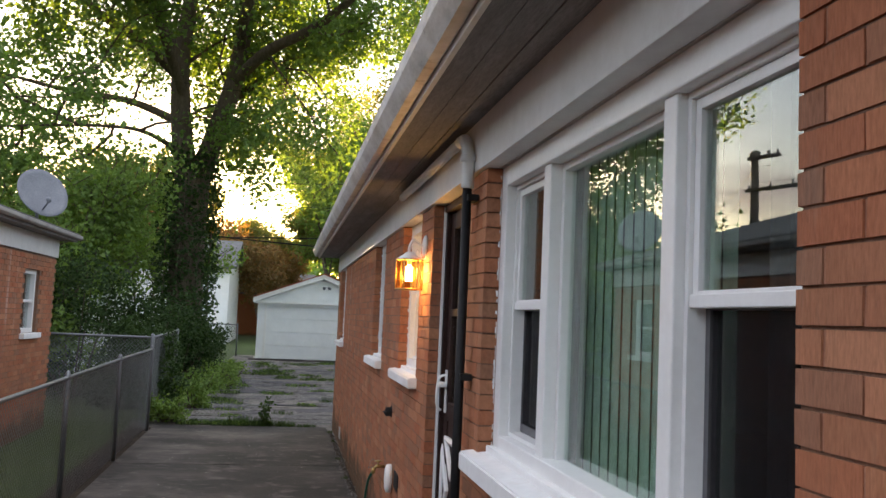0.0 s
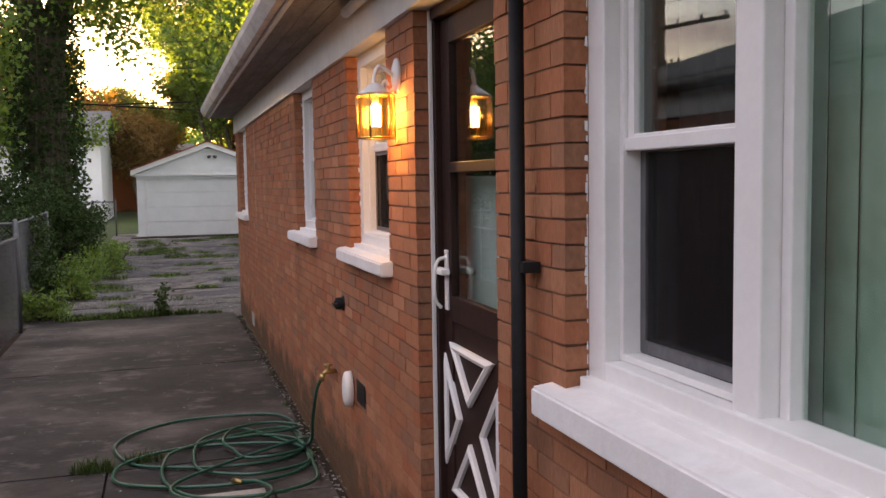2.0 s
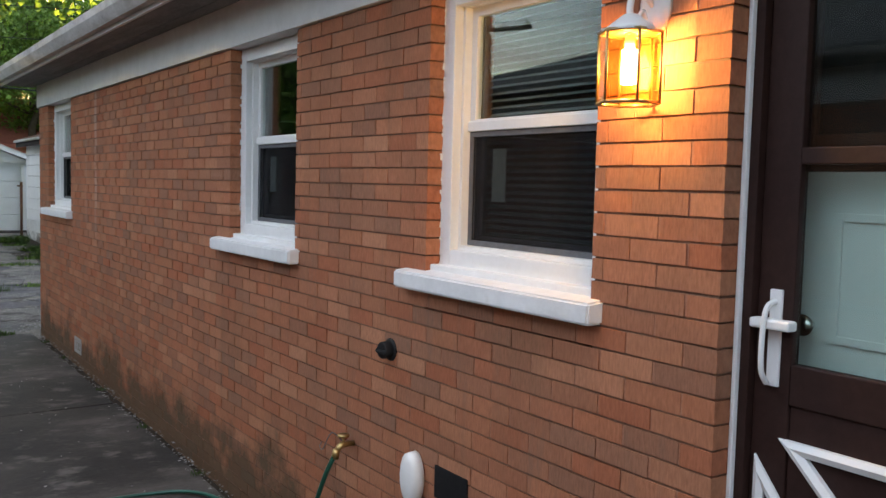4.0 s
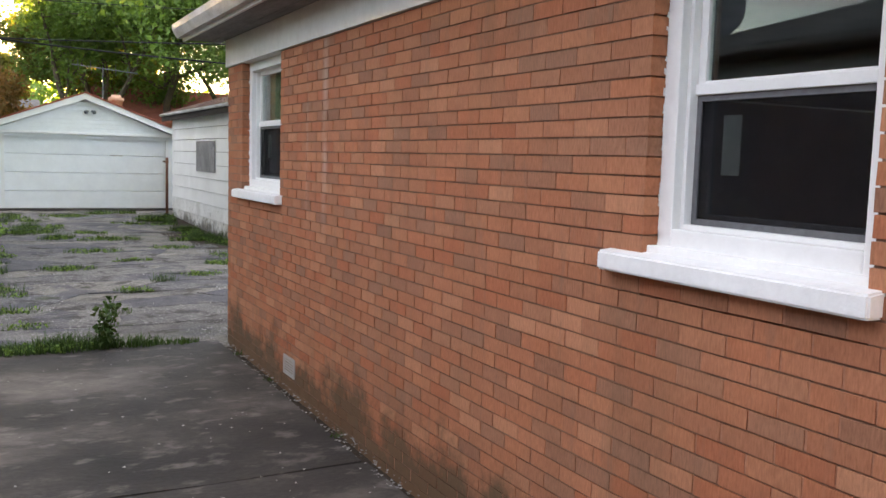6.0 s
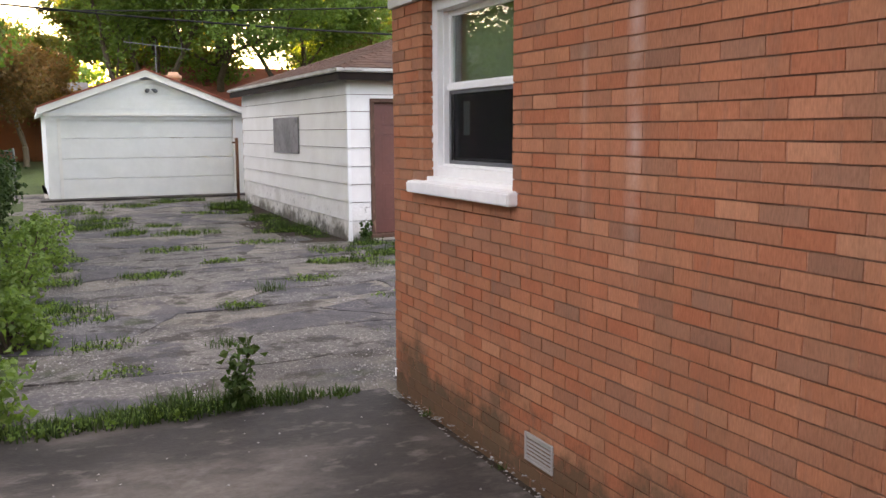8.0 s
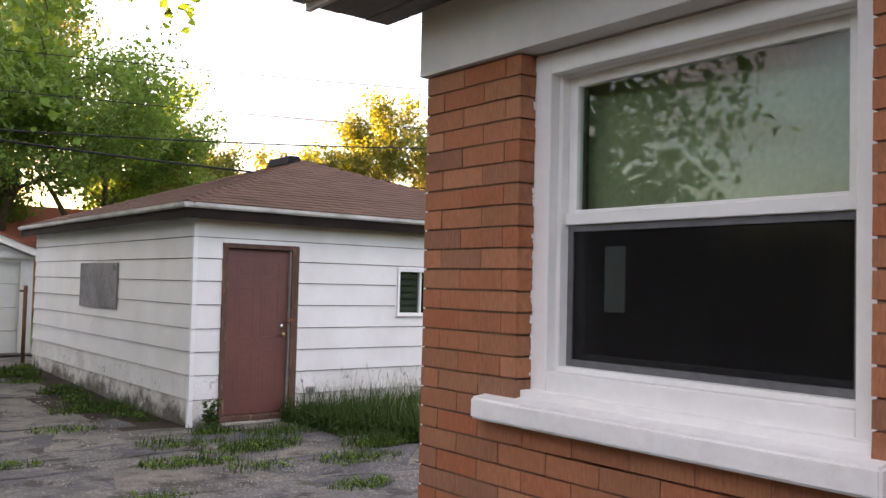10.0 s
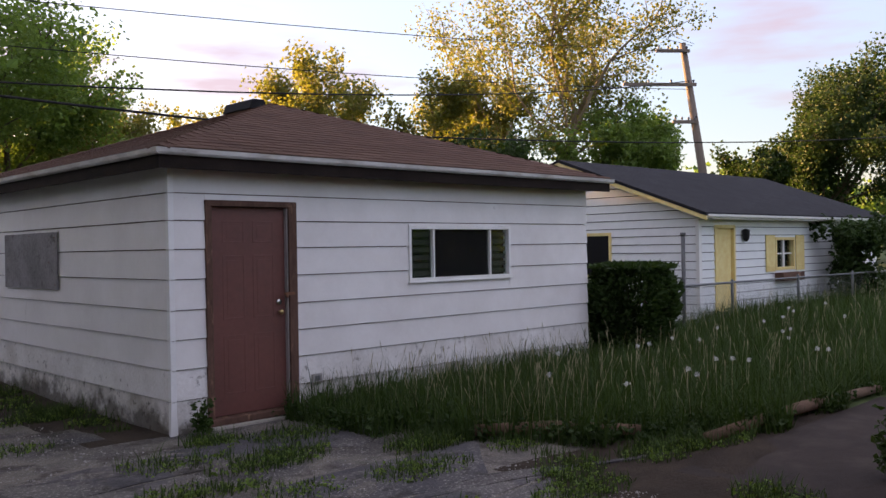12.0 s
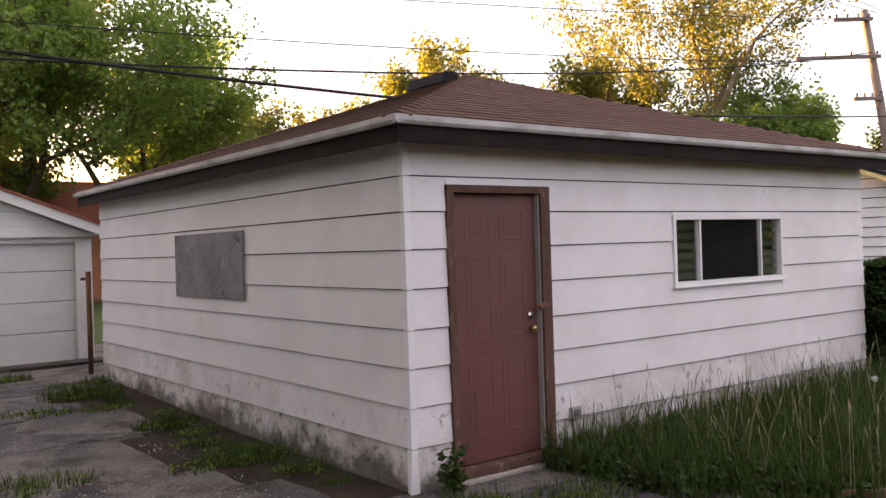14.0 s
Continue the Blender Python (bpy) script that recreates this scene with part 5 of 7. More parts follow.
for a, b, z0, z1 in ((HX0 + 0.03, 13.52, HZ, HE), (13.52, 14.30, 1.98, HE), (14.30, 16.0, HZ, HE), (16.0, 16.9, HZ, 1.06), (16.0, 16.9, 1.74, HE), (16.9, HX1, HZ, HE)):
    add_box(bm, (a, HY0 + 0.02, z0), (b, HY0 + 0.15, z1))
for a, b in ((HX0 + 0.02, HX0 + 0.15), (HX1 - 0.15, HX1 - 0.01)):
    add_box(bm, (a, HY0 + 0.15, HZ), (b, HY1, HE))
add_box(bm, (HX0 + 0.02, HY1, HZ), (HX1 - 0.01, HY1 + 0.12, HE))
# dark core paints the shade line under each clapboard
part("wall", bm, m_shadow_dark, yh, "wall core coloured near-black for shade lines between clapboards")
z, k = HZ - 0.02, 0
while z < HE - 0.02:
    z1 = min(z + 0.158, HE)
    x, spans = HX0 + 0.05, []
    for a, b, p, q in YO:
        if z < q - 0.01 and z1 > p + 0.01:
            spans.append((x, a))
            x = b
    spans.append((x, HX1))
    for a, b, p, q in YO:
        if z < p - 0.03 < z1:
            prism("clapboard", [(HY0 - 0.006, z + 0.013), (HY0 + 0.022, z + 0.013), (HY0 + 0.022, p), (HY0 + 0.008, p)], a, b, "x", m_white_clean, yh)
        if z < q < z1 - 0.03:
            prism("clapboard", [(HY0 - 0.002, q), (HY0 + 0.022, q), (HY0 + 0.022, z1), (HY0 + 0.012, z1)], a, b, "x", m_white_clean, yh)
    for a, b in spans:
        prism("clapboard", [(HY0 - 0.006, z + 0.013), (HY0 + 0.022, z + 0.013), (HY0 + 0.022, z1), (HY0 + 0.012, z1)], a, b, "x", m_white_clean, yh)
    z = z1
z = HZ - 0.02
while z < HP - 0.06:
    z1 = z + 0.158
    half_w = 3.0 if z < HE else 3.0 * (HP - z) / (HP - HE)
    prism("clapboard", [(HX0 - 0.006, z + 0.013), (HX0 + 0.024, z + 0.013), (HX0 + 0.024, z1), (HX0 + 0.012, z1)], 26.3 - half_w, 26.3 + half_w, "y", m_white_clean, yh)
    z = z1
for s, ey in ((-1, HY0 - 0.3), (1, HY1 + 0.3)):
    prism("roof_slope", [(ey, HE + 0.03), (26.3, HP + 0.09), (26.3, HP + 0.15), (ey, HE + 0.09)], HX0 - 0.25, HX1 + 0.25, "x", m_roof_dark, yh, 0, "black shingle roof")
    prism("rake_board", [(ey, HE - 0.05), (26.3, HP + 0.01), (26.3, HP + 0.089), (ey, HE + 0.029)], HX0 - 0.24, HX0 - 0.20, "x", m_yellow, yh, 0, "yellow rake board")
prism("gutter", [(HY0 - 0.3 + x, HE - 0.01 + z) for x, z in GP], HX0 - 0.25, HX1 + 0.2, "x", m_white, yh)
box("corner_board", (HX0 - 0.018, HY0 - 0.018, HZ), (HX0 + 0.085, HY0 + 0.05, HE), m_white, yh, 0.003)
box("soffit", (HX0, HY0 - 0.28, HE - 0.02), (HX1, HY0, HE), m_white, yh)
box("door", (13.58, HY0 + 0.05, 0.22), (14.24, HY0 + 0.09, 1.93), m_yellow, yh, 0.004, "pale yellow door")
fr("door_frame", 13.52, 14.30, 0.2, 1.98, HY0 - 0.02, HY0 + 0.10, 0.06, m_yellow, yh)
fr("window_frame", 16.0, 16.9, 1.06, 1.74, HY0 - 0.02, HY0 + 0.08, 0.06, m_yellow, yh)
box("window_pane", (16.06, HY0 + 0.05, 1.12), (16.84, HY0 + 0.055, 1.68), m_glass, yh)
# black sheet in place of an unlit cottage room
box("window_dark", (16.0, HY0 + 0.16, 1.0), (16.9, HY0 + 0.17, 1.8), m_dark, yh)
box("muntin", (16.42, HY0 + 0.02, 1.12), (16.48, HY0 + 0.05, 1.68), m_white, yh)
box("muntin", (16.06, HY0 + 0.03, 1.385), (16.42, HY0 + 0.05, 1.415), m_white, yh)
box("muntin", (16.48, HY0 + 0.03, 1.385), (16.84, HY0 + 0.05, 1.415), m_white, yh)
for a, b in ((15.56, 15.96), (16.94, 17.34)):
    boxes("shutter", [((a, HY0 - 0.03, 1.04), (b, HY0 - 0.008, 1.78)), ((a + 0.05, HY0 - 0.04, 1.12), (b - 0.05, HY0 - 0.031, 1.16)), ((a + 0.05, HY0 - 0.04, 1.64), (b - 0.05, HY0 - 0.031, 1.68))], m_yellow, yh, 0.003, "yellow shutter")
fr("side_window_frame", 0, 0.9, 0, 0.9, 0, 0.05, 0.06, m_yellow, yh).matrix_basis = Matrix.Translation((HX0 - 0.015, 26.1, 0.98)) @ Matrix.Rotation(-math.pi / 2, 4, "Z")
# side window's inner darkness is a black sheet on the wall
box("side_window_dark", (HX0 - 0.012, 25.26, 1.04), (HX0 - 0.008, 26.04, 1.82), m_dark, yh)
fb = thing("flower_box", (16.45, HY0 - 0.1, 0.95), "brown planter box under the yellow window", "planter")
box("box_body", (-0.5, -0.1, -0.11), (0.5, 0.09, 0.06), m_brown_trim, fb, 0.01)
wl_ = thing("wall_lantern", (14.62, HY0 - 0.07, 1.78), "small dark lantern beside the yellow door", "lamp")
tube("cage", [(0, 0, 0.13), (0, 0, 0.10), (0, 0, -0.08), (0, 0, -0.12)], [0.02, 0.08, 0.06, 0.02], m_black, wl_, 8)
box("wall_arm", (-0.02, 0.0, 0.05), (0.02, 0.07, 0.09), m_black, wl_)
vp = thing("vent_pipe", (12.75, 23.5, 0.1), "grey metal pipe standing beside the cottage corner", "pipe")
tube("pipe", [(0, 0, 0), (0, 0, 1.68)], 0.035, m_screen, vp, 10)
tube("pipe_cap", [(0, 0, 1.68), (0, 0, 1.74)], 0.05, m_screen, vp, 10)

# ---- the neighbour's brick house across the fence ----
nb = thing("house", (0, 0, 0), "neighbouring single-storey orange brick house with white frieze and grey roof", "house")
NX, NY = -4.13, 14.85
NBO = (13.35, 14.05, 1.30, 2.14)
bm = bmesh.new()
add_box(bm, (-11.0, -8, -0.3), (NX - 0.012, NBO[0], 2.36))
add_box(bm, (-11.0, NBO[0], -0.3), (NX - 0.012, NBO[1], NBO[2]))
add_box(bm, (-11.0, NBO[0], NBO[3]), (NX - 0.012, NBO[1], 2.36))
add_box(bm, (-11.0, NBO[1], -0.3), (NX - 0.012, NY, 2.36))
part("wall", bm, m_joint, nb)
v, f = [], []
z, row = -0.2, 0
while z < 2.33:
    y = NY - (row % 2) * 0.106
    while y > -7.5:
        a, b = y - BRICK_L, y
        if not (z + 0.05 > NBO[2] and z < NBO[3] and b > NBO[0] and a < NBO[1]):
            base = len(v)
            v += [(NX - 0.1 + i * 0.1, a + j * (b - a), z + k * 0.0576) for i in (0, 1) for j in (0, 1) for k in (0, 1)]
            f += [tuple(base + k for k in q) for q in BOX_FACES]
        y -= BRICK_L + HEAD
    z, row = z + COURSE, row + 1
tagged(raw("brickwork", v, f, m_brick, nb), "orange brick", "", "", "stuff")
box("frieze", (-11, -8, 2.362), (NX + 0.02, NY + 0.02, 2.62), m_frieze, nb, 0.003)
box("soffit", (-11.2, -8.3, 2.62), (NX + 0.22, NY + 0.22, 2.66), m_soffit, nb)
prism("gutter", [(NX + 0.24 - x, 2.64 + z) for x, z in GP], -8.3, NY + 0.24, "y", m_gutter, nb)
prism("gutter", [(NY + 0.24 - x, 2.64 + z) for x, z in GP], -11.2, NX + 0.24, "x", m_gutter, nb)
hip_roof("roof", -11.4, NX + 0.25, -8.4, NY + 0.25, 2.74, 1.25, m_roof_grey, nb, 0.07)
nw = new("window")
nw.parent = nb
nw["label"] = "white double-hung window"
frame_ring("window_frame", NBO[0], NBO[1], NBO[2], NBO[3], NX - 0.14, NX - 0.05, 0.06, m_white, nw)
box("rail", (NX - 0.12, NBO[0] + 0.06, 1.70), (NX - 0.06, NBO[1] - 0.06, 1.74), m_white, nw)
box("pane", (NX - 0.11, NBO[0] + 0.05, NBO[2] + 0.05), (NX - 0.105, NBO[1] - 0.05, NBO[3] - 0.05), m_glass, nw)
box("window_sill", (NX - 0.12, NBO[0] - 0.05, NBO[2] - 0.07), (NX + 0.06, NBO[1] + 0.05, NBO[2]), m_sill, nw, 0.006)
dish = thing("satellite_dish", (-4.22, 14.0, 2.76), "grey satellite dish on a short mast on the neighbour's roof", "satellite dish")
tube("mast", [(0, 0, -0.25), (0, 0, 0.15), (0.0, 0.05, 0.38)], 0.022, m_dish, dish, 8)
v, f = [], []
NS, NR = 28, 6
v.append((0, 0, 0))
for r in range(1, NR + 1):
    for k in range(NS):
        a = 2 * math.pi * k / NS
        rr = 0.34 * r / NR
        v.append((rr * math.cos(a), rr * 1.12 * math.sin(a), 0.5 * rr * rr))
for k in range(NS):
    f.append((0, 1 + k, 1 + (k + 1) % NS))
for r in range(NR - 1):
    for k in range(NS):
        a, b = 1 + r * NS + k, 1 + r * NS + (k + 1) % NS
        f.append((a, a + NS, b + NS, b))
refl = raw("reflector", v, f, m_dish, dish, True)
s = refl.modifiers.new("thick", "SOLIDIFY")
s.thickness = 0.012
refl.matrix_basis = Matrix.Translation((0.03, 0.02, 0.42)) @ Matrix.Rotation(radians(38), 4, "Z") @ Matrix.Rotation(radians(62), 4, "X")
tube("feed_arm", [(0.03, 0.0, 0.15), (0.22, -0.32, 0.30)], 0.012, m_dish, dish, 8)
tube("feed_horn", [(0.22, -0.32, 0.30), (0.20, -0.28, 0.34)], 0.03, m_dish, dish, 8)


def simple_house(name, x0, x1, y0, y1, z0, ze, zp, ridge, wall_mat, roof_mat, wins, label):
    """A far house: walls, gable roof, windows with frames on the side that faces -y."""
    h = thing(name, (0, 0, 0), label, "house")
    t = 0.2
    for p, q in (((x0, y0, z0), (x1, y0 + t, ze)), ((x0, y1 - t, z0), (x1, y1, ze)), ((x0, y0 + t, z0), (x0 + t, y1 - t, ze)), ((x1 - t, y0 + t, z0), (x1, y1 - t, ze))):
        box("wall", p, q, wall_mat, h)
    if ridge == "x":
        m = (y0 + y1) / 2
        prism("roof", [(y0 - 0.35, ze - 0.05), (m, zp), (y1 + 0.35, ze - 0.05), (y1 + 0.35, ze + 0.08), (m, zp + 0.15), (y0 - 0.35, ze + 0.08)], x0 - 0.3, x1 + 0.3, "x", roof_mat, h)
        for a in (x0, x1 - t):
            prism("gable", [(y0, ze), (y1, ze), (m, zp - 0.05)], a, a + t, "x", wall_mat, h)
    else:
        m = (x0 + x1) / 2
        prism("roof", [(x0 - 0.35, ze - 0.05), (m, zp), (x1 + 0.35, ze - 0.05), (x1 + 0.35, ze + 0.08), (m, zp + 0.15), (x0 - 0.35, ze + 0.08)], y0 - 0.3, y1 + 0.3, "y", roof_mat, h)
        for a in (y0, y1 - t):
            prism("gable", [(x0, ze), (x1, ze), (m, zp - 0.05)], a, a + t, "y", wall_mat, h)
    for a, b, p, q in wins:
        w = new("window")
        w.parent = h
        fr("window_frame", a, b, p, q, y0 - 0.05, y0 - 0.002, 0.07, m_white, w)
        box("pane", (a + 0.07, y0 - 0.02, p + 0.07), (b - 0.07, y0 - 0.004, q - 0.07), m_black, w)
    return h


simple_house("house", -9.5, -3.45, 44, 53, 0.0, 3.7, 5.2, "x", m_white_clean, m_roof_grey, [(-5.6, -4.6, 2.3, 3.3), (-7.6, -6.6, 2.3, 3.3)],
             "white two-level house beyond the big tree")
simple_house("house", -11.5, -5.2, 25, 33, -0.1, 2.3, 3.5, "x", m_white_clean, m_roof_grey, [(-7.4, -6.4, 1.1, 1.9)], "low white house behind the hedge")
simple_house("house", 3.3, 12, 50, 58, 0.0, 3.0, 4.6, "x", m_brick, m_roof_red, [(4.2, 5.2, 1.1, 2.1)], "red brick house behind the garages")
simple_house("house", -8, 1.0, 62, 70, 0.0, 2.9, 4.4, "x", m_brick, m_roof_grey, [], "red brick house beyond the alley")
ant = thing("television_antenna", (2.35, 44.0, -0.75), "thin metal roof aerial with crossbars above the far house", "antenna")
tube("mast", [(0, 0, 2.2), (0, 0, 5.55)], 0.011, m_dish, ant, 6)
tube("boom", [(-1.1, 0, 5.62), (1.3, 0, 5.42)], 0.016, m_dish, ant, 6)
for k in range(5):
    tube("element", [(-0.95 + 0.45 * k, -0.5, 5.78 - 0.04 * k), (-0.8 + 0.45 * k, 0.5, 5.40 - 0.03 * k)], 0.010, m_dish, ant, 5)
chim = thing("chimney", (2.0, 37.6, 2.4), "short clay-coloured chimney above the garage roof", "chimney")
tube("stack", [(0, 0, -1.0), (0, 0, 0.80), (0, 0, 0.81), (0, 0, 0.92), (0, 0, 0.93), (0, 0, 1.02)], [0.20, 0.20, 0.25, 0.25, 0.18, 0.14], m_terracotta, chim, 10)

# ---- fences, poles, cables ----
def chain_link(name, p, q, z_base, height, label, pitch=0.055, post_gap=2.4, wire=0.0019, privacy=False):
    """A chain-link fence from p to q: posts, rail, woven mesh."""
    th = thing(name, (0, 0, 0), label, "fence")
    p, q = Vector((*p, 0)), Vector((*q, 0))
    L = (q - p).length
    d = (q - p) / L
    n = max(1, round(L / post_gap))
    for k in range(n + 1):
        c = p + d * (L * k / n)
        zb = z_base(c.x, c.y)
        tube("post", [(c.x, c.y, zb - 0.05), (c.x, c.y, zb + height + 0.03), (c.x, c.y, zb + height + 0.06)], [0.026, 0.026, 0.012], m_wire, th, 10, "grey metal post")
    tube("top_rail", [(*(p + d * (L * k / n)).xy, z_base(*(p + d * (L * k / n)).xy) + height) for k in range(n + 1)], 0.019, m_wire, th, 8)
    v, f = [], []
    nrm = Vector((-d.y, d.x, 0)) * wire
    cells = int((L + height) / pitch)
    for k in range(cells):
        for sgn in (1, -1):
            s0 = k * pitch - height
            a, b = s0, s0 + height
            ca, cb = max(a, 0), min(b, L)
            if cb - ca < 0.01:
                continue
            za, zb = (ca - a), (cb - a)
            if sgn < 0:
                za, zb = height - za, height - zb
            A, B = p + d * ca, p + d * cb
            A = Vector((A.x, A.y, z_base(A.x, A.y) + za)) + nrm * sgn
            B = Vector((B.x, B.y, z_base(B.x, B.y) + zb)) + nrm * sgn
            base = len(v)
            off = Vector((0, 0, wire * 1.3))
            v += [A - off, A + nrm * 1.2, A + off, B - off, B + nrm * 1.2, B + off]
            f += [(base, base + 1, base + 4, base + 3), (base + 1, base + 2, base + 5, base + 4), (base + 2, base, base + 3, base + 5)]
    tagged(raw("mesh", v, f, m_wire, th), "woven diamond wire mesh", "", "", "stuff")
    return th


chain_link("fence", (-2.68, -3.0), (-2.68, 14.62), ground_z, 1.12, "grey chain-link fence along the driveway", wire=0.0026)
chain_link("fence", (-2.74, 15.1), (-7.0, 15.6), ground_z, 1.27, "taller grey chain-link fence behind the neighbour's house", wire=0.0026)
chain_link("fence", (-2.75, 15.1), (-3.0, 20.5), ground_z, 1.27, "overgrown chain-link fence under the big tree", wire=0.0026)
chain_link("fence", (7.9, 22.75), (22.5, 22.2), lambda x, y: 0.02, 0.93, "dark chain-link fence between the lawn and the cottage", 0.07, 2.6)
chain_link("fence", (-2.4, 33.0), (-9.0, 33.5), ground_z, 1.1, "chain-link fence beside the white garage", 0.08, 2.5, 0.003)
pst = thing("fence_post", (2.18, 29.95, 0.08), "rusty steel post standing at the shed's far corner", "post")
tube("post", [(0, 0, -0.1), (0, 0, 1.42)], 0.035, m_rust, pst, 10)
box("post_bracket", (-0.10, -0.01, 1.30), (0.04, 0.01, 1.34), m_rust, pst)


def utility_pole(x, y, z, h, lean, turn, label):
    th = thing("utility_pole", (x, y, z), label, "utility pole", "utility poles", turn)
    top = Vector((lean, 0, h))
    tube("pole", [(0, 0, -0.3), tuple(top * 0.5), tuple(top)], [0.17, 0.145, 0.11], m_pole, th, 12)
    for zz, w, off in ((0.965, 1.2, -0.9), (0.83, 2.6, -2.2), (0.68, 0.9, -0.8)):
        c = top * zz
        boxes("crossarm", [((c.x - w / 2 + off * 0.5, -0.19, c.z - 0.055), (c.x + w / 2 + off * 0.5, -0.10, c.z + 0.055))], m_pole, th, 0.005)
        for k in range(4):
            xx = c.x - w / 2 + off * 0.5 + 0.1 + k * (w - 0.2) / 3
            tube("insulator", [(xx, -0.145, c.z + 0.055), (xx, -0.145, c.z + 0.13), (xx, -0.145, c.z + 0.17)], [0.02, 0.045, 0.03], m_dish, th, 8)
    tube("transformer_bolt", [(top.x * 0.7, -0.2, h * 0.7), (top.x * 0.7, 0.2, h * 0.7)], 0.03, m_black, th, 6)
    return th


utility_pole(26.75, 30.3, 0.0, 8.6, -1.25, -38, "leaning weathered wooden utility pole with crossarms behind the cottage")
utility_pole(-12.9, 25.9, 0.0, 7.3, 0.0, 70, "weathered wooden utility pole across the neighbour's lot")


def cable(a, b, sag, r=0.011):
    a, b = Vector(a), Vector(b)
    pts = [a.lerp(b, k / 16) - Vector((0, 0, sag * 4 * (k / 16) * (1 - k / 16))) for k in range(17)]
    th = thing("cable", (0, 0, 0), "black overhead cable strung between poles", "cable", "overhead cables")
    tube("strand", [tuple(p) for p in pts], r, m_cable, th, 5)
    return th


cable((-12, 28.5, 3.75), (26.0, 30.9, 7.3), 0.9, 0.016)
cable((-12, 26.2, 4.55), (8.0, 26.4, 3.55), 0.35, 0.018)
cable((8.0, 26.4, 3.55), (40, 22.0, 6.4), 0.5, 0.014)
cable((-16, 36, 6.2), (26.0, 30.9, 8.3), 0.5)
cable((-16, 35, 5.6), (26.0, 30.9, 7.0), 0.6)
cable((-10, 25, 7.4), (25.6, 30.6, 8.4), 0.5, 0.008)
cable((-10, 22, 7.4), (25.4, 30.4, 8.4), 0.5, 0.008)
for dz in (0, 0.5):
    cable((-12.9, 25.9, 6.3 + dz), (-30, -20, 7.8 + dz), 0.6)
    cable((-12.9, 25.9, 6.3 + dz), (-16, 36, 6.0 + dz), 0.4)


# ---- trees and plants ----
def leaf_cloud(centers, count, spread, size, rnd, flat=0.75, droop=0.0):
    """Many small bent leaves round the centres: lists of verts and faces."""
    v, f = [], []
    for _ in range(count):
        c = centers[rnd.randrange(len(centers))]
        r = spread * (0.25 + 0.75 * rnd.random() ** 0.6)
        a, b = rnd.uniform(0, 2 * math.pi), math.acos(rnd.uniform(-1, 1))
        p = Vector((c[0] + r * math.sin(b) * math.cos(a), c[1] + r * math.sin(b) * math.sin(a), c[2] + r * flat * math.cos(b) - droop * rnd.random()))
        s = size * rnd.uniform(0.6, 1.3)
        t = Vector((rnd.gauss(0, 1), rnd.gauss(0, 1), rnd.gauss(-0.3, 0.7))).normalized()
        u = t.cross(Vector((rnd.gauss(0, 1), rnd.gauss(0, 1), rnd.gauss(0, 1)))).normalized()
        w = t.cross(u) * (0.25 * s)
        base = len(v)
        v += [p, p + t * (s * 0.5) + u * (s * 0.42) + w, p + t * s, p + t * (s * 0.5) - u * (s * 0.42) + w]
        f += [(base, base + 1, base + 2), (base, base + 2, base + 3)]
    return v, f


def grow(rnd, start, direction, length, radius, depth, limbs, tips, wiggle=0.22, up=0.25, split=(2, 3), shrink=0.72):
    """Limbs by recursion: each a tapered tube of a few bends; tips collects where the leaves sit."""
    pts, radii = [Vector(start)], [radius]
    d = Vector(direction).normalized()
    n = 4
    for k in range(n):
        d = (d + Vector((rnd.gauss(0, wiggle), rnd.gauss(0, wiggle), rnd.gauss(0, wiggle * 0.6) + up * 0.3))).normalized()
        pts.append(pts[-1] + d * (length / n))
        radii.append(radius * (1 - 0.45 * (k + 1) / n))
    limbs.append((pts, radii))
    if depth <= 2:
        tips += [tuple(p) for p in pts[1:]]
    if depth == 0:
        return
    for _ in range(rnd.randint(*split)):
        at = rnd.choice(pts[2:])
        out = Vector((rnd.gauss(0, 1), rnd.gauss(0, 1), rnd.gauss(0.1, 0.4))).normalized()
        grow(rnd, at, d * 0.6 + out * 0.8, length * shrink * rnd.uniform(0.8, 1.15), radii[-1] * 0.75, depth - 1, limbs, tips, wiggle, up, split, shrink)
    grow(rnd, pts[-1], d, length * shrink, radii[-1] * 0.95, depth - 1, limbs, tips, wiggle, up, split, shrink)


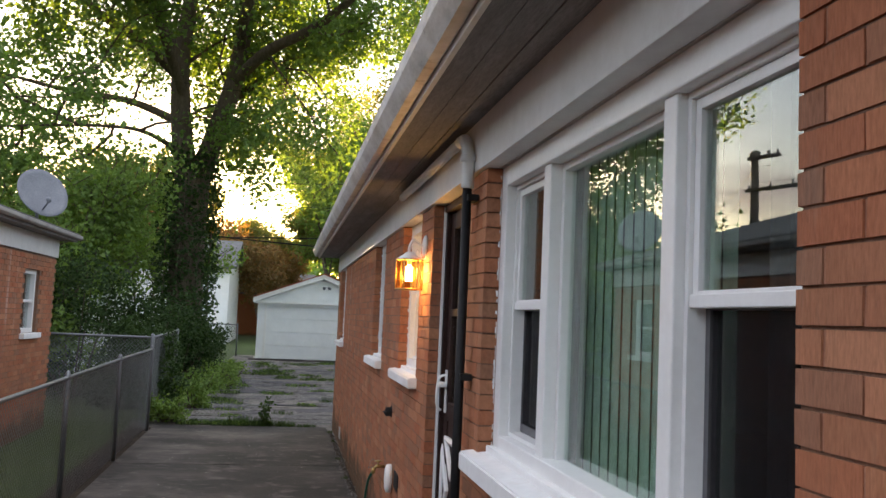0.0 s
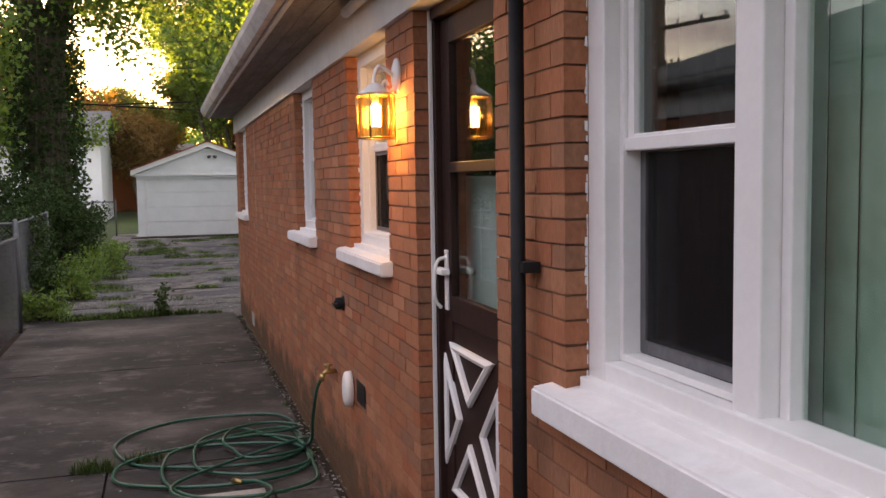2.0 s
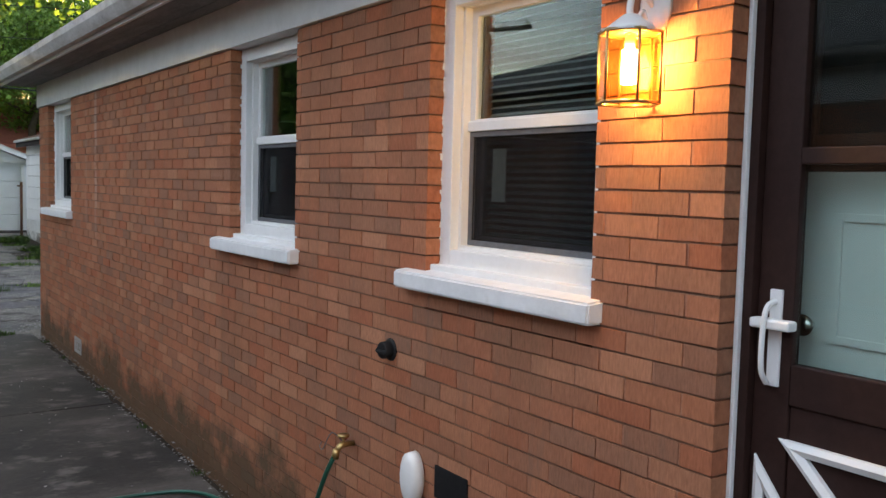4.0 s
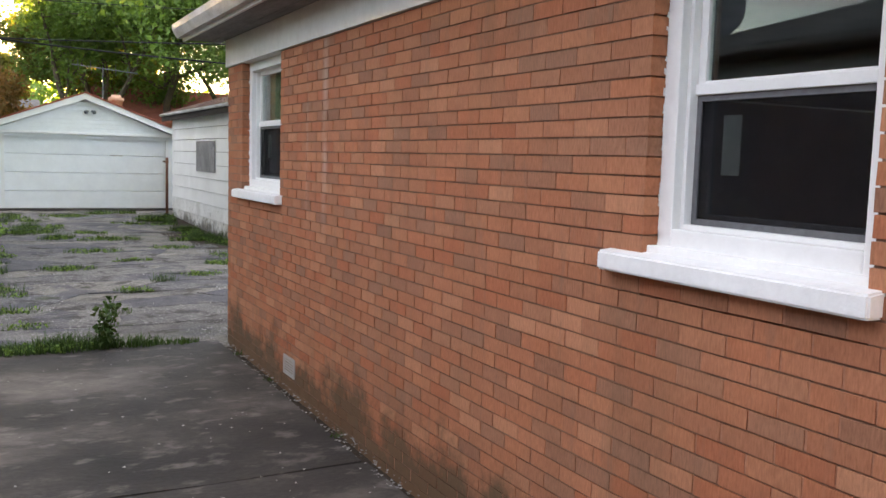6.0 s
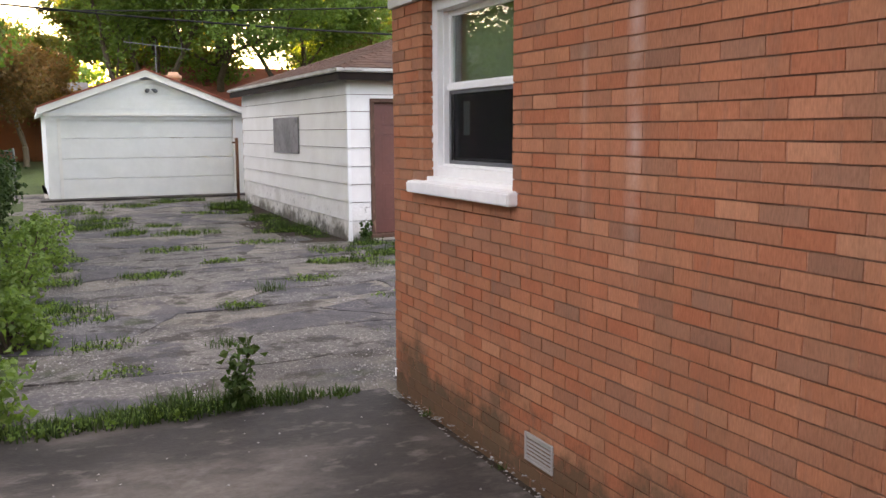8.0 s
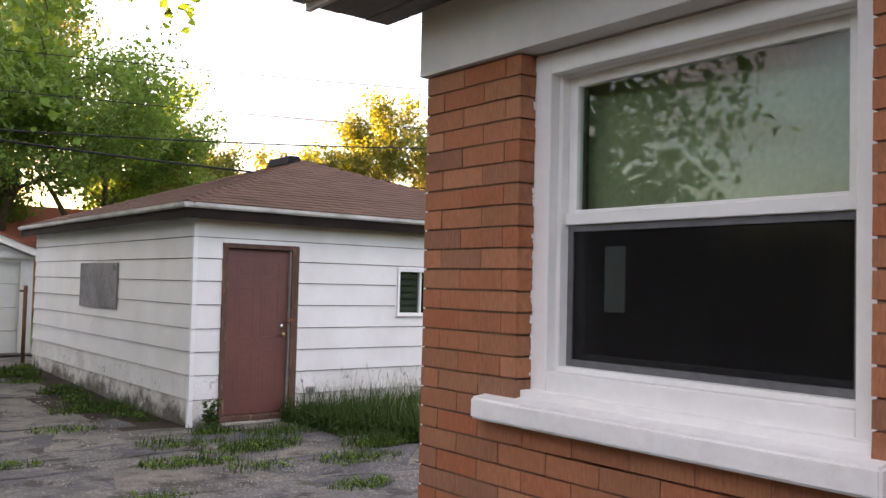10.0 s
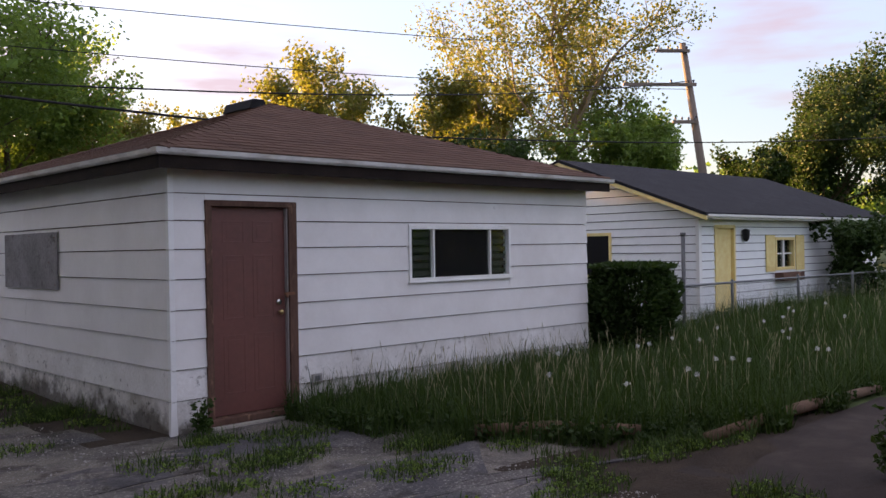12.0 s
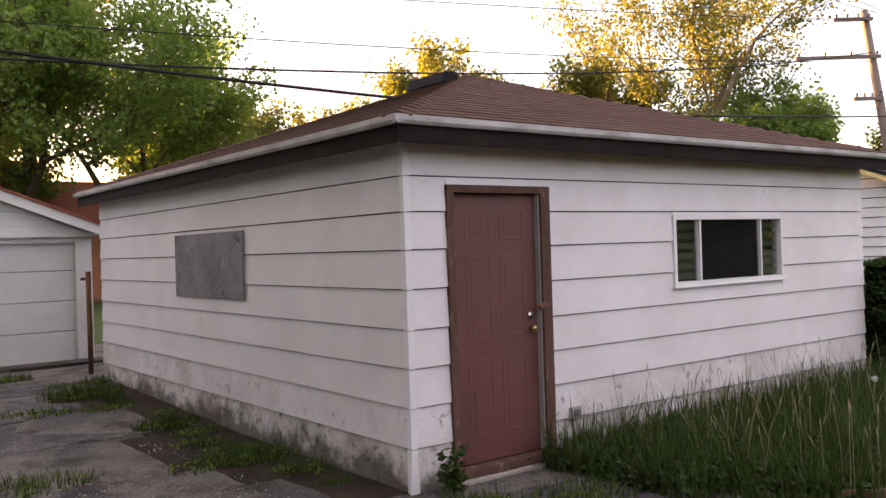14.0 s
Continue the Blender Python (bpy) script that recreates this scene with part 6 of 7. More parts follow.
def tree(seed, at, height, trunk_r, label, leaves, leaf_size, mat=None, bark=None, stems=1, depth=3, spread=None, lean=0.25, first=0.3, split=(2, 3), droop=0.3,
         category="tree", flat=0.75, up=0.25):
    rnd = random.Random(seed)
    th = thing("tree", at, label, category, "trees round the yard")
    limbs, tips = [], []
    trunk_h = height * first
    trunk = [(0, 0, -0.2), (rnd.uniform(-.05, .05), rnd.uniform(-.05, .05), trunk_h * 0.5), (rnd.uniform(-.1, .1), rnd.uniform(-.1, .1), trunk_h)]
    v, f = [], []
    add_tube(v, f, smooth_path(trunk, 4), [trunk_r * (1.25 - 0.35 * min(1, k / 3) - 0.05 * k / 8) for k in range(9)], 14)
    raw("trunk", v, f, bark or m_bark, th, True)
    for s in range(stems):
        a = 2 * math.pi * (s + rnd.random() * 0.5) / stems
        d = Vector((lean * math.cos(a), lean * math.sin(a), 1))
        grow(rnd, trunk[-1], d, height * 0.30, trunk_r * (0.85 if stems == 1 else 0.62), depth, limbs, tips, up=up, split=split)
    v, f = [], []
    for pts, radii in limbs:
        add_tube(v, f, pts, [max(r, 0.008) for r in radii], 7 if radii[0] > 0.08 else 4, cap=False)
    raw("branchwork", v, f, bark or m_bark, th, True)
    sp = spread or height * 0.075
    v, f = leaf_cloud(tips, leaves, sp, leaf_size, rnd, flat, droop)
    tagged(raw("crown", v, f, mat or m_leaf, th), "", "", "", "stuff")
    return th


def maple():
    """The big tree: two heavy stems from one trunk, long spreading limbs, and leaves hanging in loose sprays."""
    rnd = random.Random(3)
    th = thing("tree", (-3.3, 24.0, -0.05), "big old maple with twin stems and long limbs over the yard", "tree", "trees round the yard")
    v, f = [], []
    add_tube(v, f, smooth_path([(0, 0, -0.2), (0.02, 0, 1.5), (0, 0, 3.5), (0.02, 0, 5.2)], 4), [0.62, 0.54, 0.5, 0.47, 0.45, 0.44, 0.43, 0.43, 0.42, 0.42, 0.43, 0.44, 0.46], 16)
    raw("trunk", v, f, m_bark, th, True)
    main = [([(-0.12, 0, 4.9), (-0.35, -0.1, 6.5), (-0.45, 0, 8.2), (-0.3, 0.2, 10.5), (-0.5, 0.3, 13.0), (-0.4, 0.2, 15.0)], 0.30),
            ([(0.12, 0, 4.9), (0.55, 0.1, 6.4), (0.95, 0, 8.0), (1.2, -0.3, 10.4), (1.5, -0.3, 12.8), (1.6, 0, 14.5)], 0.30),
            ([(-0.45, 0, 7.6), (-1.3, -0.6, 8.2), (-2.3, -1.2, 8.7), (-3.3, -1.8, 9.6)], 0.17),
            ([(0.9, 0, 7.6), (1.7, -0.9, 8.2), (2.9, -1.8, 8.7), (4.2, -2.8, 9.6), (5.4, -3.4, 9.8)], 0.17),
            ([(-0.4, 0, 7.9), (-1.3, 0.3, 9.6), (-2.1, 0.5, 11.8), (-2.8, 0.4, 13.4)], 0.15),
            ([(-0.3, -0.1, 7.0), (-0.8, -1.8, 8.4), (-1.4, -3.6, 9.2), (-1.9, -5.4, 9.6)], 0.13),
            ([(1.0, -0.1, 8.4), (1.3, -1.9, 9.8), (1.9, -3.6, 10.8), (2.6, -5.4, 10.9)], 0.13),
            ([(-0.3, 0.1, 6.4), (-1.8, 1.0, 7.1), (-3.6, 1.6, 7.4), (-5.4, 1.8, 7.8)], 0.12),
            ([(0.6, 0.1, 6.9), (1.6, 1.6, 8.2), (2.8, 2.8, 9.4), (3.6, 4.0, 10.2)], 0.12),
            ([(-0.2, 0.1, 5.6), (-1.2, -0.8, 6.0), (-2.6, -1.8, 5.8), (-3.8, -2.6, 5.5)], 0.08)]
    limbs, tips = [], []
    for pts, r in main:
        path = smooth_path(pts, 5)
        n = len(path)
        limbs.append((path, [r * (1 - 0.72 * k / (n - 1)) for k in range(n)]))
        for k in range(5, n, 2):
            out = Vector((rnd.gauss(0, 1), rnd.gauss(0, 1), rnd.gauss(0.25, 0.5))).normalized()
            grow(rnd, path[k], out + (path[k] - path[k - 1]).normalized() * 0.6, rnd.uniform(1.6, 2.5), 0.045, 2, limbs, tips, wiggle=0.3, up=0.05, split=(2, 2))
    v, f = [], []
    for pts, radii in limbs:
        add_tube(v, f, pts, [max(q, 0.007) for q in radii], 8 if radii[0] > 0.1 else 4, cap=False)
    raw("branchwork", v, f, m_bark, th, True)
    lv, lf = leaf_cloud(tips, 104000, 0.56, 0.125, rnd, 0.9, 0.75)
    tagged(raw("crown", lv, lf, m_leaf_maple, th), "", "", "", "stuff")


maple()
iv = random.Random(4)
ivy_tips = [(-3.3 + 0.55 * math.cos(a), 24.0 + 0.55 * math.sin(a), z) for a in [k * 0.7 for k in range(9)] for z in np.arange(0.2, 5.6, 0.35)]
v, f = leaf_cloud(ivy_tips, 9000, 0.34, 0.10, iv, 1.0, 0.1)
ivy = thing("ivy", (0, 0, 0), "dense ivy climbing the maple trunk", "ivy")
tagged(raw("foliage", v, f, m_leaf_dark, ivy), "", "", "", "stuff")
for k in range(7):
    a = k * 0.9
    tube("vine", smooth_path([(-3.3 + 0.56 * math.cos(a + 0.15 * math.sin(z * 2 + k)), 24.0 + 0.56 * math.sin(a + 0.15 * math.sin(z * 2 + k)), z) for z in (-0.1, 1.2, 2.6, 4.0, 5.2)], 3), [0.03 - 0.0018 * q for q in range(13)], m_bark, ivy, 6)


def bush(name, seed, at, size, count, leaf, mat, label, category="bush", shells=True):
    """A leafy mass over a few woody stems."""
    rnd = random.Random(seed)
    th = thing(name, at, label, category)
    cs = []
    for _ in range(26):
        a, r = rnd.uniform(0, 2 * math.pi), math.sqrt(rnd.random())
        cs.append((size[0] * 0.75 * r * math.cos(a), size[1] * 0.75 * r * math.sin(a), size[2] * rnd.uniform(0.12, 0.88)))
    v, f = leaf_cloud(cs, count, min(size) * 0.34, leaf, rnd, 1.0)
    v = [Vector((p.x, p.y, max(p.z, 0.01))) for p in v]
    tagged(raw("foliage", v, f, mat, th), "", "", "", "stuff")
    v, f = [], []
    for c in cs[:12]:
        add_tube(v, f, [(c[0] * 0.2, c[1] * 0.2, 0), (c[0] * 0.6, c[1] * 0.6, c[2] * 0.5), c], [0.02, 0.014, 0.006], 5)
    raw("branchwork", v, f, m_bark, th)
    return th


for k, (x, y, sx, sy, sz) in enumerate(((-3.3, 17.2, 0.9, 1.3, 1.5), (-3.6, 20.0, 1.1, 1.6, 2.4), (-3.2, 23.0, 1.2, 1.3, 1.8), (-4.6, 18.6, 1.2, 2.0, 2.9), (-5.4, 22.0, 1.5, 2.0, 3.0),
                                        (-3.1, 26.6, 0.9, 1.2, 1.3), (-6.6, 17.5, 1.4, 1.5, 1.7))):
    bush("bush", 40 + k, (x, y, ground_z(x, y) - 0.02), (sx, sy, sz), 4200, 0.075, m_leaf_dark if k in (0, 1, 2, 3, 5) else m_leaf, ("wild green shrub growing through the fence", "dark leafy shrub under the big tree")[k % 2 == 0])
for k, (x, y, s) in enumerate(((-2.5, 15.35, 0.38), (-2.35, 19.4, 0.5), (-2.2, 21.2, 0.55), (-2.0, 23.4, 0.45), (-2.3, 17.2, 0.42))):
    bush("weed", 60 + k, (x, y, ground_z(x, y) - 0.01), (s, s, s * 1.1), 900, 0.06, m_leaf, "leafy weed clump at the edge of the yard", "weed")

for s, x, y, h in ((71, -5.6, 20.5, 7.0), (72, -6.4, 25.5, 7.0), (73, -4.9, 27.5, 6.5), (75, -5.6, 18.6, 3.4)):
    tree(s, (x, y, -0.1), h, 0.1, "young leafy tree in the overgrown hedge line", 7500, 0.11, m_leaf, None, 3, 3, h * 0.085, 0.4, 0.08)

# square dark shrub beside the shed
rb = random.Random(9)
th = thing("shrub", (9.12, 22.2, 0.0), "clipped dark evergreen shrub with a squarish top beside the shed", "bush")
v, f = [], []
for _ in range(20000):
    a, z = rb.uniform(0, 2 * math.pi), rb.uniform(0.0, 1.0)
    prof = (0.62 + 0.42 * min(1, z * 2.0)) * (1 if z < 0.8 else 1 - (z - 0.8) * 1.9)
    sq = 1 / max(abs(math.cos(a)), abs(math.sin(a))) ** 0.36
    r = 0.58 * prof * sq * rb.uniform(0.6, 1.0) * (1 + 0.16 * noise.noise(Vector((math.cos(a) * 2, math.sin(a) * 2, z * 4))))
    if rb.random() < 0.25:
        r, z = r * rb.random(), 0.97
    p = Vector((r * math.cos(a), r * math.sin(a), z * 1.36))
    t = (Vector((math.cos(a), math.sin(a), 0.4)) + Vector((rb.gauss(0, .5), rb.gauss(0, .5), rb.gauss(0, .5)))).normalized()
    u = t.cross(Vector((rb.gauss(0, 1), rb.gauss(0, 1), rb.gauss(0, 1)))).normalized()
    base = len(v)
    v += [p, p + t * 0.04 + u * 0.022, p + t * 0.085, p + t * 0.04 - u * 0.022]
    f += [(base, base + 1, base + 2), (base, base + 2, base + 3)]
tagged(raw("foliage", v, f, m_leaf_dark, th), "", "", "", "stuff")
v, f = [], []
for k in range(9):
    a = k * 0.7
    add_tube(v, f, [(0.05 * math.cos(a), 0.05 * math.sin(a), -0.05), (0.3 * math.cos(a), 0.3 * math.sin(a), 0.5), (0.42 * math.cos(a), 0.42 * math.sin(a), 1.0)], [0.03, 0.022, 0.01], 6)
raw("branchwork", v, f, m_bark, th)

fcl = thing("shrub", (18.6, 22.6, 0.0), "loose leafy shrub at the cottage wall behind the fence", "bush")
rfb = random.Random(66)
lv, lf = leaf_cloud([(rfb.gauss(0, 0.5), rfb.gauss(0, 0.3), rfb.uniform(0.3, 2.0)) for _ in range(30)], 5000, 0.35, 0.11, rfb, 1.0)
tagged(raw("foliage", lv, lf, m_leaf_dark, fcl), "", "", "", "stuff")
raw_stems = [(0, 0, -0.1), (0.1, 0.0, 0.9), (-0.1, 0.1, 2.0)]
tube("stem", raw_stems, [0.04, 0.03, 0.012], m_bark, fcl, 7)

# trees beyond, by side
FAR = [
    # seed, x, y, height, mat, leaf count, size, label
    (11, 2.4, 50, 14.0, m_leaf, 20000, 0.175), (12, 6.2, 52, 17.5, m_leaf, 22000, 0.175), (13, 3.0, 57, 10.5, m_leaf_gold, 12000, 0.26),
    (14, 9.2, 50, 14.0, m_leaf, 20000, 0.165), (41, 13.0, 54, 10.0, m_leaf_gold, 15000, 0.17), (15, 23, 60, 11.5, m_leaf_gold, 11000, 0.26), (16, 29, 56, 14.5, m_leaf_gold, 11000, 0.26),
    (17, 38, 46.5, 19.5, m_leaf_gold, 12500, 0.22), (18, 40, 42.0, 11.5, m_leaf, 16000, 0.22), (19, 50, 40, 9.8, m_leaf_dark, 16000, 0.25),
    (20, 52, 37.5, 16.0, m_leaf_dark, 26000, 0.2), (21, 58, 30, 15, m_leaf, 16000, 0.26), (22, 35.5, 53, 14.5, m_leaf_gold, 11000, 0.27),
    (24, 64, 22, 13, m_leaf, 10000, 0.3), (25, 27, 41, 8.4, m_leaf_dark, 9000, 0.2),
    (26, -16, 48, 8.0, m_leaf, 12000, 0.27), (27, -11, 60, 13, m_leaf_gold, 12000, 0.27), (28, -22, 34, 6, m_leaf, 12000, 0.27),
    (29, -26, 22, 10, m_leaf, 9000, 0.28), (30, -20, 6, 9, m_leaf_gold, 8000, 0.28), (31, -34, 12, 12, m_leaf, 9000, 0.3), (32, -28, -8, 11, m_leaf, 8000, 0.3),
    # seeds 81 to 88: tree row added to keep low sun off the walls
    (81, -24, 70, 11, m_leaf, 11000, 0.34), (82, -30, 66, 11, m_leaf, 11000, 0.34), (83, -36, 62, 11, m_leaf, 11000, 0.34), (84, -18, 74, 11, m_leaf, 11000, 0.34),
    (85, -42, 58, 11, m_leaf, 11000, 0.34), (86, -27, 60, 9, m_leaf_dark, 10000, 0.34), (87, -33, 56, 9, m_leaf_dark, 10000, 0.34), (88, -21, 64, 9, m_leaf_dark, 10000, 0.34),
    (35, 3.6, 60, 20, m_leaf_gold, 17000, 0.22), (36, -2.5, 72, 10, m_leaf_gold, 9000, 0.27),
]
for s, x, y, h, mat, n, size in FAR:
    gold, dark = mat is m_leaf_gold, mat is m_leaf_dark
    tree(s, (x, y, -0.1), h, 0.02 * h, "tall tree beyond the yards, leaves tinted gold as if sunlit" if gold else "dark leafy tree beyond the yards" if dark else "tall green tree beyond the yards",
         int(n * 1.7), size * (0.95 if not gold else 0.85), mat, m_bark_lit if gold else m_bark, stems=4 if s % 2 else 3, depth=3, lean=0.42, first=0.12 if dark or not gold else 0.2, spread=h * (0.05 if gold else 0.062), split=(2, 3))
for s, x, y, h in ((51, -4.8, 58, 8.5), (54, -2.2, 54, 7.5), (52, -0.8, 60, 7.2), (53, -7.5, 55, 10.0)):
    tree(s, (x, y, -0.1), h, 0.02 * h, "rust-coloured conifer with evening glow put into its colour", 15000, 0.17, m_leaf_rust, m_bark_lit, stems=2, depth=3, lean=0.25, first=0.15, spread=h * 0.1)

# far belt of woods on the horizon, raised and thickened to block low sun
rf = random.Random(77)
v, f = [], []
for k in range(300):
    a = 2 * math.pi * k / 300 + rf.uniform(-0.01, 0.01)
    r = rf.uniform(105, 150)
    cx, cy, h = r * math.sin(a), 20 + r * math.cos(a), rf.uniform(9.0, 13.0)
    cs = [(cx + rf.gauss(0, 2.0), cy + rf.gauss(0, 2.0), h * rf.uniform(0.15, 0.85)) for _ in range(9)]
    lv, lf = leaf_cloud(cs, 420, 2.9, 1.05, rf, 0.9)
    base = len(v)
    v += lv
    f += [tuple(base + q for q in t) for t in lf]
woods = raw("far_woods", v, f, m_leaf)
tagged(woods, "distant belt of green trees along the horizon", "trees", "", "stuff")


# grass and weeds
def blades(spots, rnd, h0, h1, width, lean=0.35):
    v, f = [], []
    for x, y, z in spots:
        h = rnd.uniform(h0, h1)
        a = rnd.uniform(0, 2 * math.pi)
        l = h * rnd.uniform(0.05, lean)
        d, w = Vector((math.cos(a), math.sin(a), 0)), Vector((-math.sin(a), math.cos(a), 0)) * width * rnd.uniform(0.7, 1.3)
        p = Vector((x, y, z - 0.01))
        base = len(v)
        m = p + d * (l * 0.35) + Vector((0, 0, h * 0.55))
        v += [p - w, p + w, m + w * 0.75, m - w * 0.75, p + d * l + Vector((0, 0, h))]
        f += [(base, base + 1, base + 2, base + 3), (base + 3, base + 2, base + 4)]
    return v, f


def in_lawn(x, y):
    if y > 22.42 and x < 8.6:
        return False
    edge = 20.95 - 1.22 * (x - 3.35) + 0.18 * math.sin(x * 4) + 0.1 * math.sin(x * 11)
    return x > 3.35 and y > max(edge, 18.62 + 0.12 * math.sin(x * 5)) and y < 23.0 and x < 21


rg = random.Random(21)
spots, seeds_ = [], []
while len(spots) < 62000:
    x = 3.3 + 17.7 * rg.random() ** 1.7
    y = rg.uniform(18.4, 23.2)
    if in_lawn(x, y) and noise.noise(Vector((x * 1.5, y * 1.5, 0))) > -0.62 and rg.random() < 0.35 + (x - 3.4) / 2.2:
        spots.append((x, y, ground_z(x, y)))
hs = []
v, f = [], []
for i in range(0, len(spots), 4):
    x, y, z = spots[i]
    tall = 0.10 + 0.26 * max(0, noise.noise(Vector((x * 0.8, y * 0.8, 5))) + 0.45) + 0.13 * min(1, max(0, (x - 3.6) / 2.0))
    tall *= min(1, max(0.28, (x - 3.5) / 2.3))
    lv, lf = blades(spots[i:i + 4], rg, tall * 0.4, tall * 1.3, 0.0055, 0.75)
    base = len(v)
    v += lv
    f += [tuple(base + q for q in t) for t in lf]
tagged(raw("tall_grass", v, f, m_grass), "unmown tall green grass in front of the old shed", "grass", "", "stuff")
weedy = [(x, y, z + 0.10) for x, y, z in spots[::14] if x < 13]
lv, lf = leaf_cloud(weedy, 30000, 0.12, 0.055, rg, 0.9)
tagged(raw("lawn_weeds", lv, lf, m_leaf_dark), "broad-leaved weeds among the tall grass", "weeds", "", "stuff")
v, f = [], []
for i in range(620):
    x, y = 4.0 + 14 * rg.random() ** 1.5, rg.uniform(18.8, 22.4)
    if not in_lawn(x, y):
        continue
    z, h = ground_z(x, y), rg.uniform(0.38, 0.68)
    lx, ly = rg.gauss(0, 0.06), rg.gauss(0, 0.06)
    add_tube(v, f, [(x, y, z), (x + lx * 0.4, y + ly * 0.4, z + h * 0.6), (x + lx, y + ly, z + h * 0.86), (x + lx * 1.1, y + ly * 1.1, z + h * 0.93), (x + lx * 1.25, y + ly * 1.25, z + h)], [0.0018, 0.0015, 0.0015, 0.0048, 0.001], 3, cap=False)
tagged(raw("seed_stalks", v, f, m_straw), "dry seed heads standing above the grass", "grass", "", "stuff")
for i in range(24):
    x, y = 5.0 + 8.5 * rg.random() ** 1.1, rg.uniform(19.0, 21.6)
    if not in_lawn(x, y):
        continue
    z, h = ground_z(x, y), rg.uniform(0.36, 0.52)
    dd = thing("dandelion", (x, y, z), "dandelion gone to seed with a white fluffy head", "flower", "dandelions in the grass")
    tube("stalk", [(0, 0, 0), (0.02, 0.01, h * 0.6), (0.03, 0.0, h)], 0.003, m_straw, dd, 5)
    lv, lf = leaf_cloud([(0.03, 0, h)], 90, 0.024, 0.012, rg, 1.0)
    raw("seed_head", lv, lf, m_fluff, dd)

# weeds and tufts in the yard
def tuft(x, y, r, count, h, label="grass tuft growing in a crack of the yard", wide=0.0045, group="grass tufts in the yard"):
    sp = []
    for _ in range(count):
        a, q = rg.uniform(0, 2 * math.pi), r * rg.random() ** 0.7
        sp.append((q * math.cos(a), q * math.sin(a) * 0.6, 0))
    th = thing("grass_tuft", (x, y, ground_z(x, y) + 0.0), label, "grass", group)
    v, f = blades(sp, rg, h * 0.35, h, wide, 1.1)
    tagged(raw("blade_clump", v, f, m_grass, th), "", "", "", "stuff")
    if r > 0.2:
        lv, lf = leaf_cloud([(p[0] * 0.9, p[1] * 0.9, h * 0.2) for p in sp[::6]], int(count * 0.7), 0.05, 0.03, rg, 0.5)
        tagged(raw("weed_leafage", [Vector((q.x, q.y, max(0.0, q.z))) for q in lv], lf, m_leaf, th), "", "", "", "stuff")
    return th


for x, y, r, n, h in ((-0.35, 18.2, .25, 160, .07), (0.7, 19.4, .35, 220, .08), (1.4, 20.6, .4, 300, .10), (0.1, 21.2, .3, 200, .08), (-0.9, 20.4, .4, 260, .10), (2.3, 21.9, .3, 260, .16),
                      (1.9, 24.2, .4, 330, .2), (1.8, 26.0, .35, 300, .18), (1.6, 28.2, .5, 420, .22), (0.2, 24.6, .6, 360, .12), (-1.2, 26.0, .7, 420, .15), (0.9, 27.4, .4, 240, .12), (-0.2, 29.2, .6, 380, .14),
                      (2.9, 19.9, .5, 460, .12), (3.3, 18.7, .45, 400, .10), (2.3, 19.0, .35, 260, .08), (1.2, 18.0, .3, 180, .07), (3.9, 17.6, .4, 330, .10), (2.4, 21.0, .45, 380, .10), (3.0, 21.6, .5, 520, .15),
                      (4.3, 22.1, .5, 500, .18), (2.0, 17.2, .3, 160, .06), (-1.6, 16.2, .25, 150, .07), (-1.9, 18.6, .4, 260, .12), (0.6, 16.6, .2, 90, .05), (-0.3, 22.6, .5, 260, .09), (1.0, 22.9, .4, 220, .09),
                      (4.6, 18.9, .5, 500, .16), (5.2, 18.8, .5, 520, .2), (-1.15, 8.85, .12, 120, .08), (-1.45, 8.75, .14, 150, .10), (3.55, 20.5, .45, 480, .18)):
    tuft(x, y, r, n, h)
rw = random.Random(91)
placed = 0
while placed < 54:
    x, y = rw.uniform(-2.5, 4.2), rw.uniform(16.2, 30.5)
    if in_lawn(x, y) or (x > 1.75 and y > 22.0) or noise.noise(Vector((x * 0.6, y * 0.6, 2))) < (0.25 if -1.2 < x < 1.4 else -0.05):
        continue
    r = rw.uniform(0.12, 0.42)
    tuft(x, y, max(r, 0.18), int(430 * r), rw.uniform(0.07, 0.19), "low green weeds spreading over the broken asphalt", 0.004, "low weeds in the yard")
    placed += 1
for k in range(12):
    y = 22.9 + k * 0.55 + rw.uniform(-0.2, 0.2)
    tuft(2.05 - rw.uniform(0, 0.3), y, rw.uniform(0.12, 0.32), rw.randint(70, 210), rw.uniform(0.07, 0.19), "weeds along the foot of the shed wall", 0.004, "weeds along the shed")
for x, r, n, h in ((-1.05, .16, 300, .15), (-0.75, .20, 260, .11), (-1.35, .25, 380, .17), (-1.7, .25, 330, .12), (-2.1, .25, 320, .11), (-0.35, .12, 60, .05), (-0.45, .2, 120, .06)):
    tuft(x, 15.14, r, n, h, "grass growing along the driveway's end joint")
for y in (8.7, 9.9, 11.0, 12.2, 13.6, 14.5):
    tuft(-0.075, y, 0.05, 26, 0.045, "tiny weeds in the crack along the wall", 0.003)


def tall_weed(x, y, h, label):
    th = thing("weed", (x, y, ground_z(x, y)), label, "weed", "tall weeds")
    v, f = [], []
    cs = []
    for k in range(3):
        a = k * 2.1
        top = (0.06 * math.cos(a), 0.06 * math.sin(a), h * (1 - 0.25 * k))
        add_tube(v, f, [(0, 0, 0), (top[0] * 0.5, top[1] * 0.5, top[2] * 0.5), top], [0.005, 0.004, 0.002], 5)
        cs += [tuple(Vector(top) * t) for t in (0.35, 0.5, 0.65, 0.8, 0.95)]
    raw("stalks", v, f, m_grass, th)
    lv, lf = leaf_cloud(cs, 150, 0.07, 0.055, rg, 0.8)
    raw("leaves", lv, lf, m_grass, th)


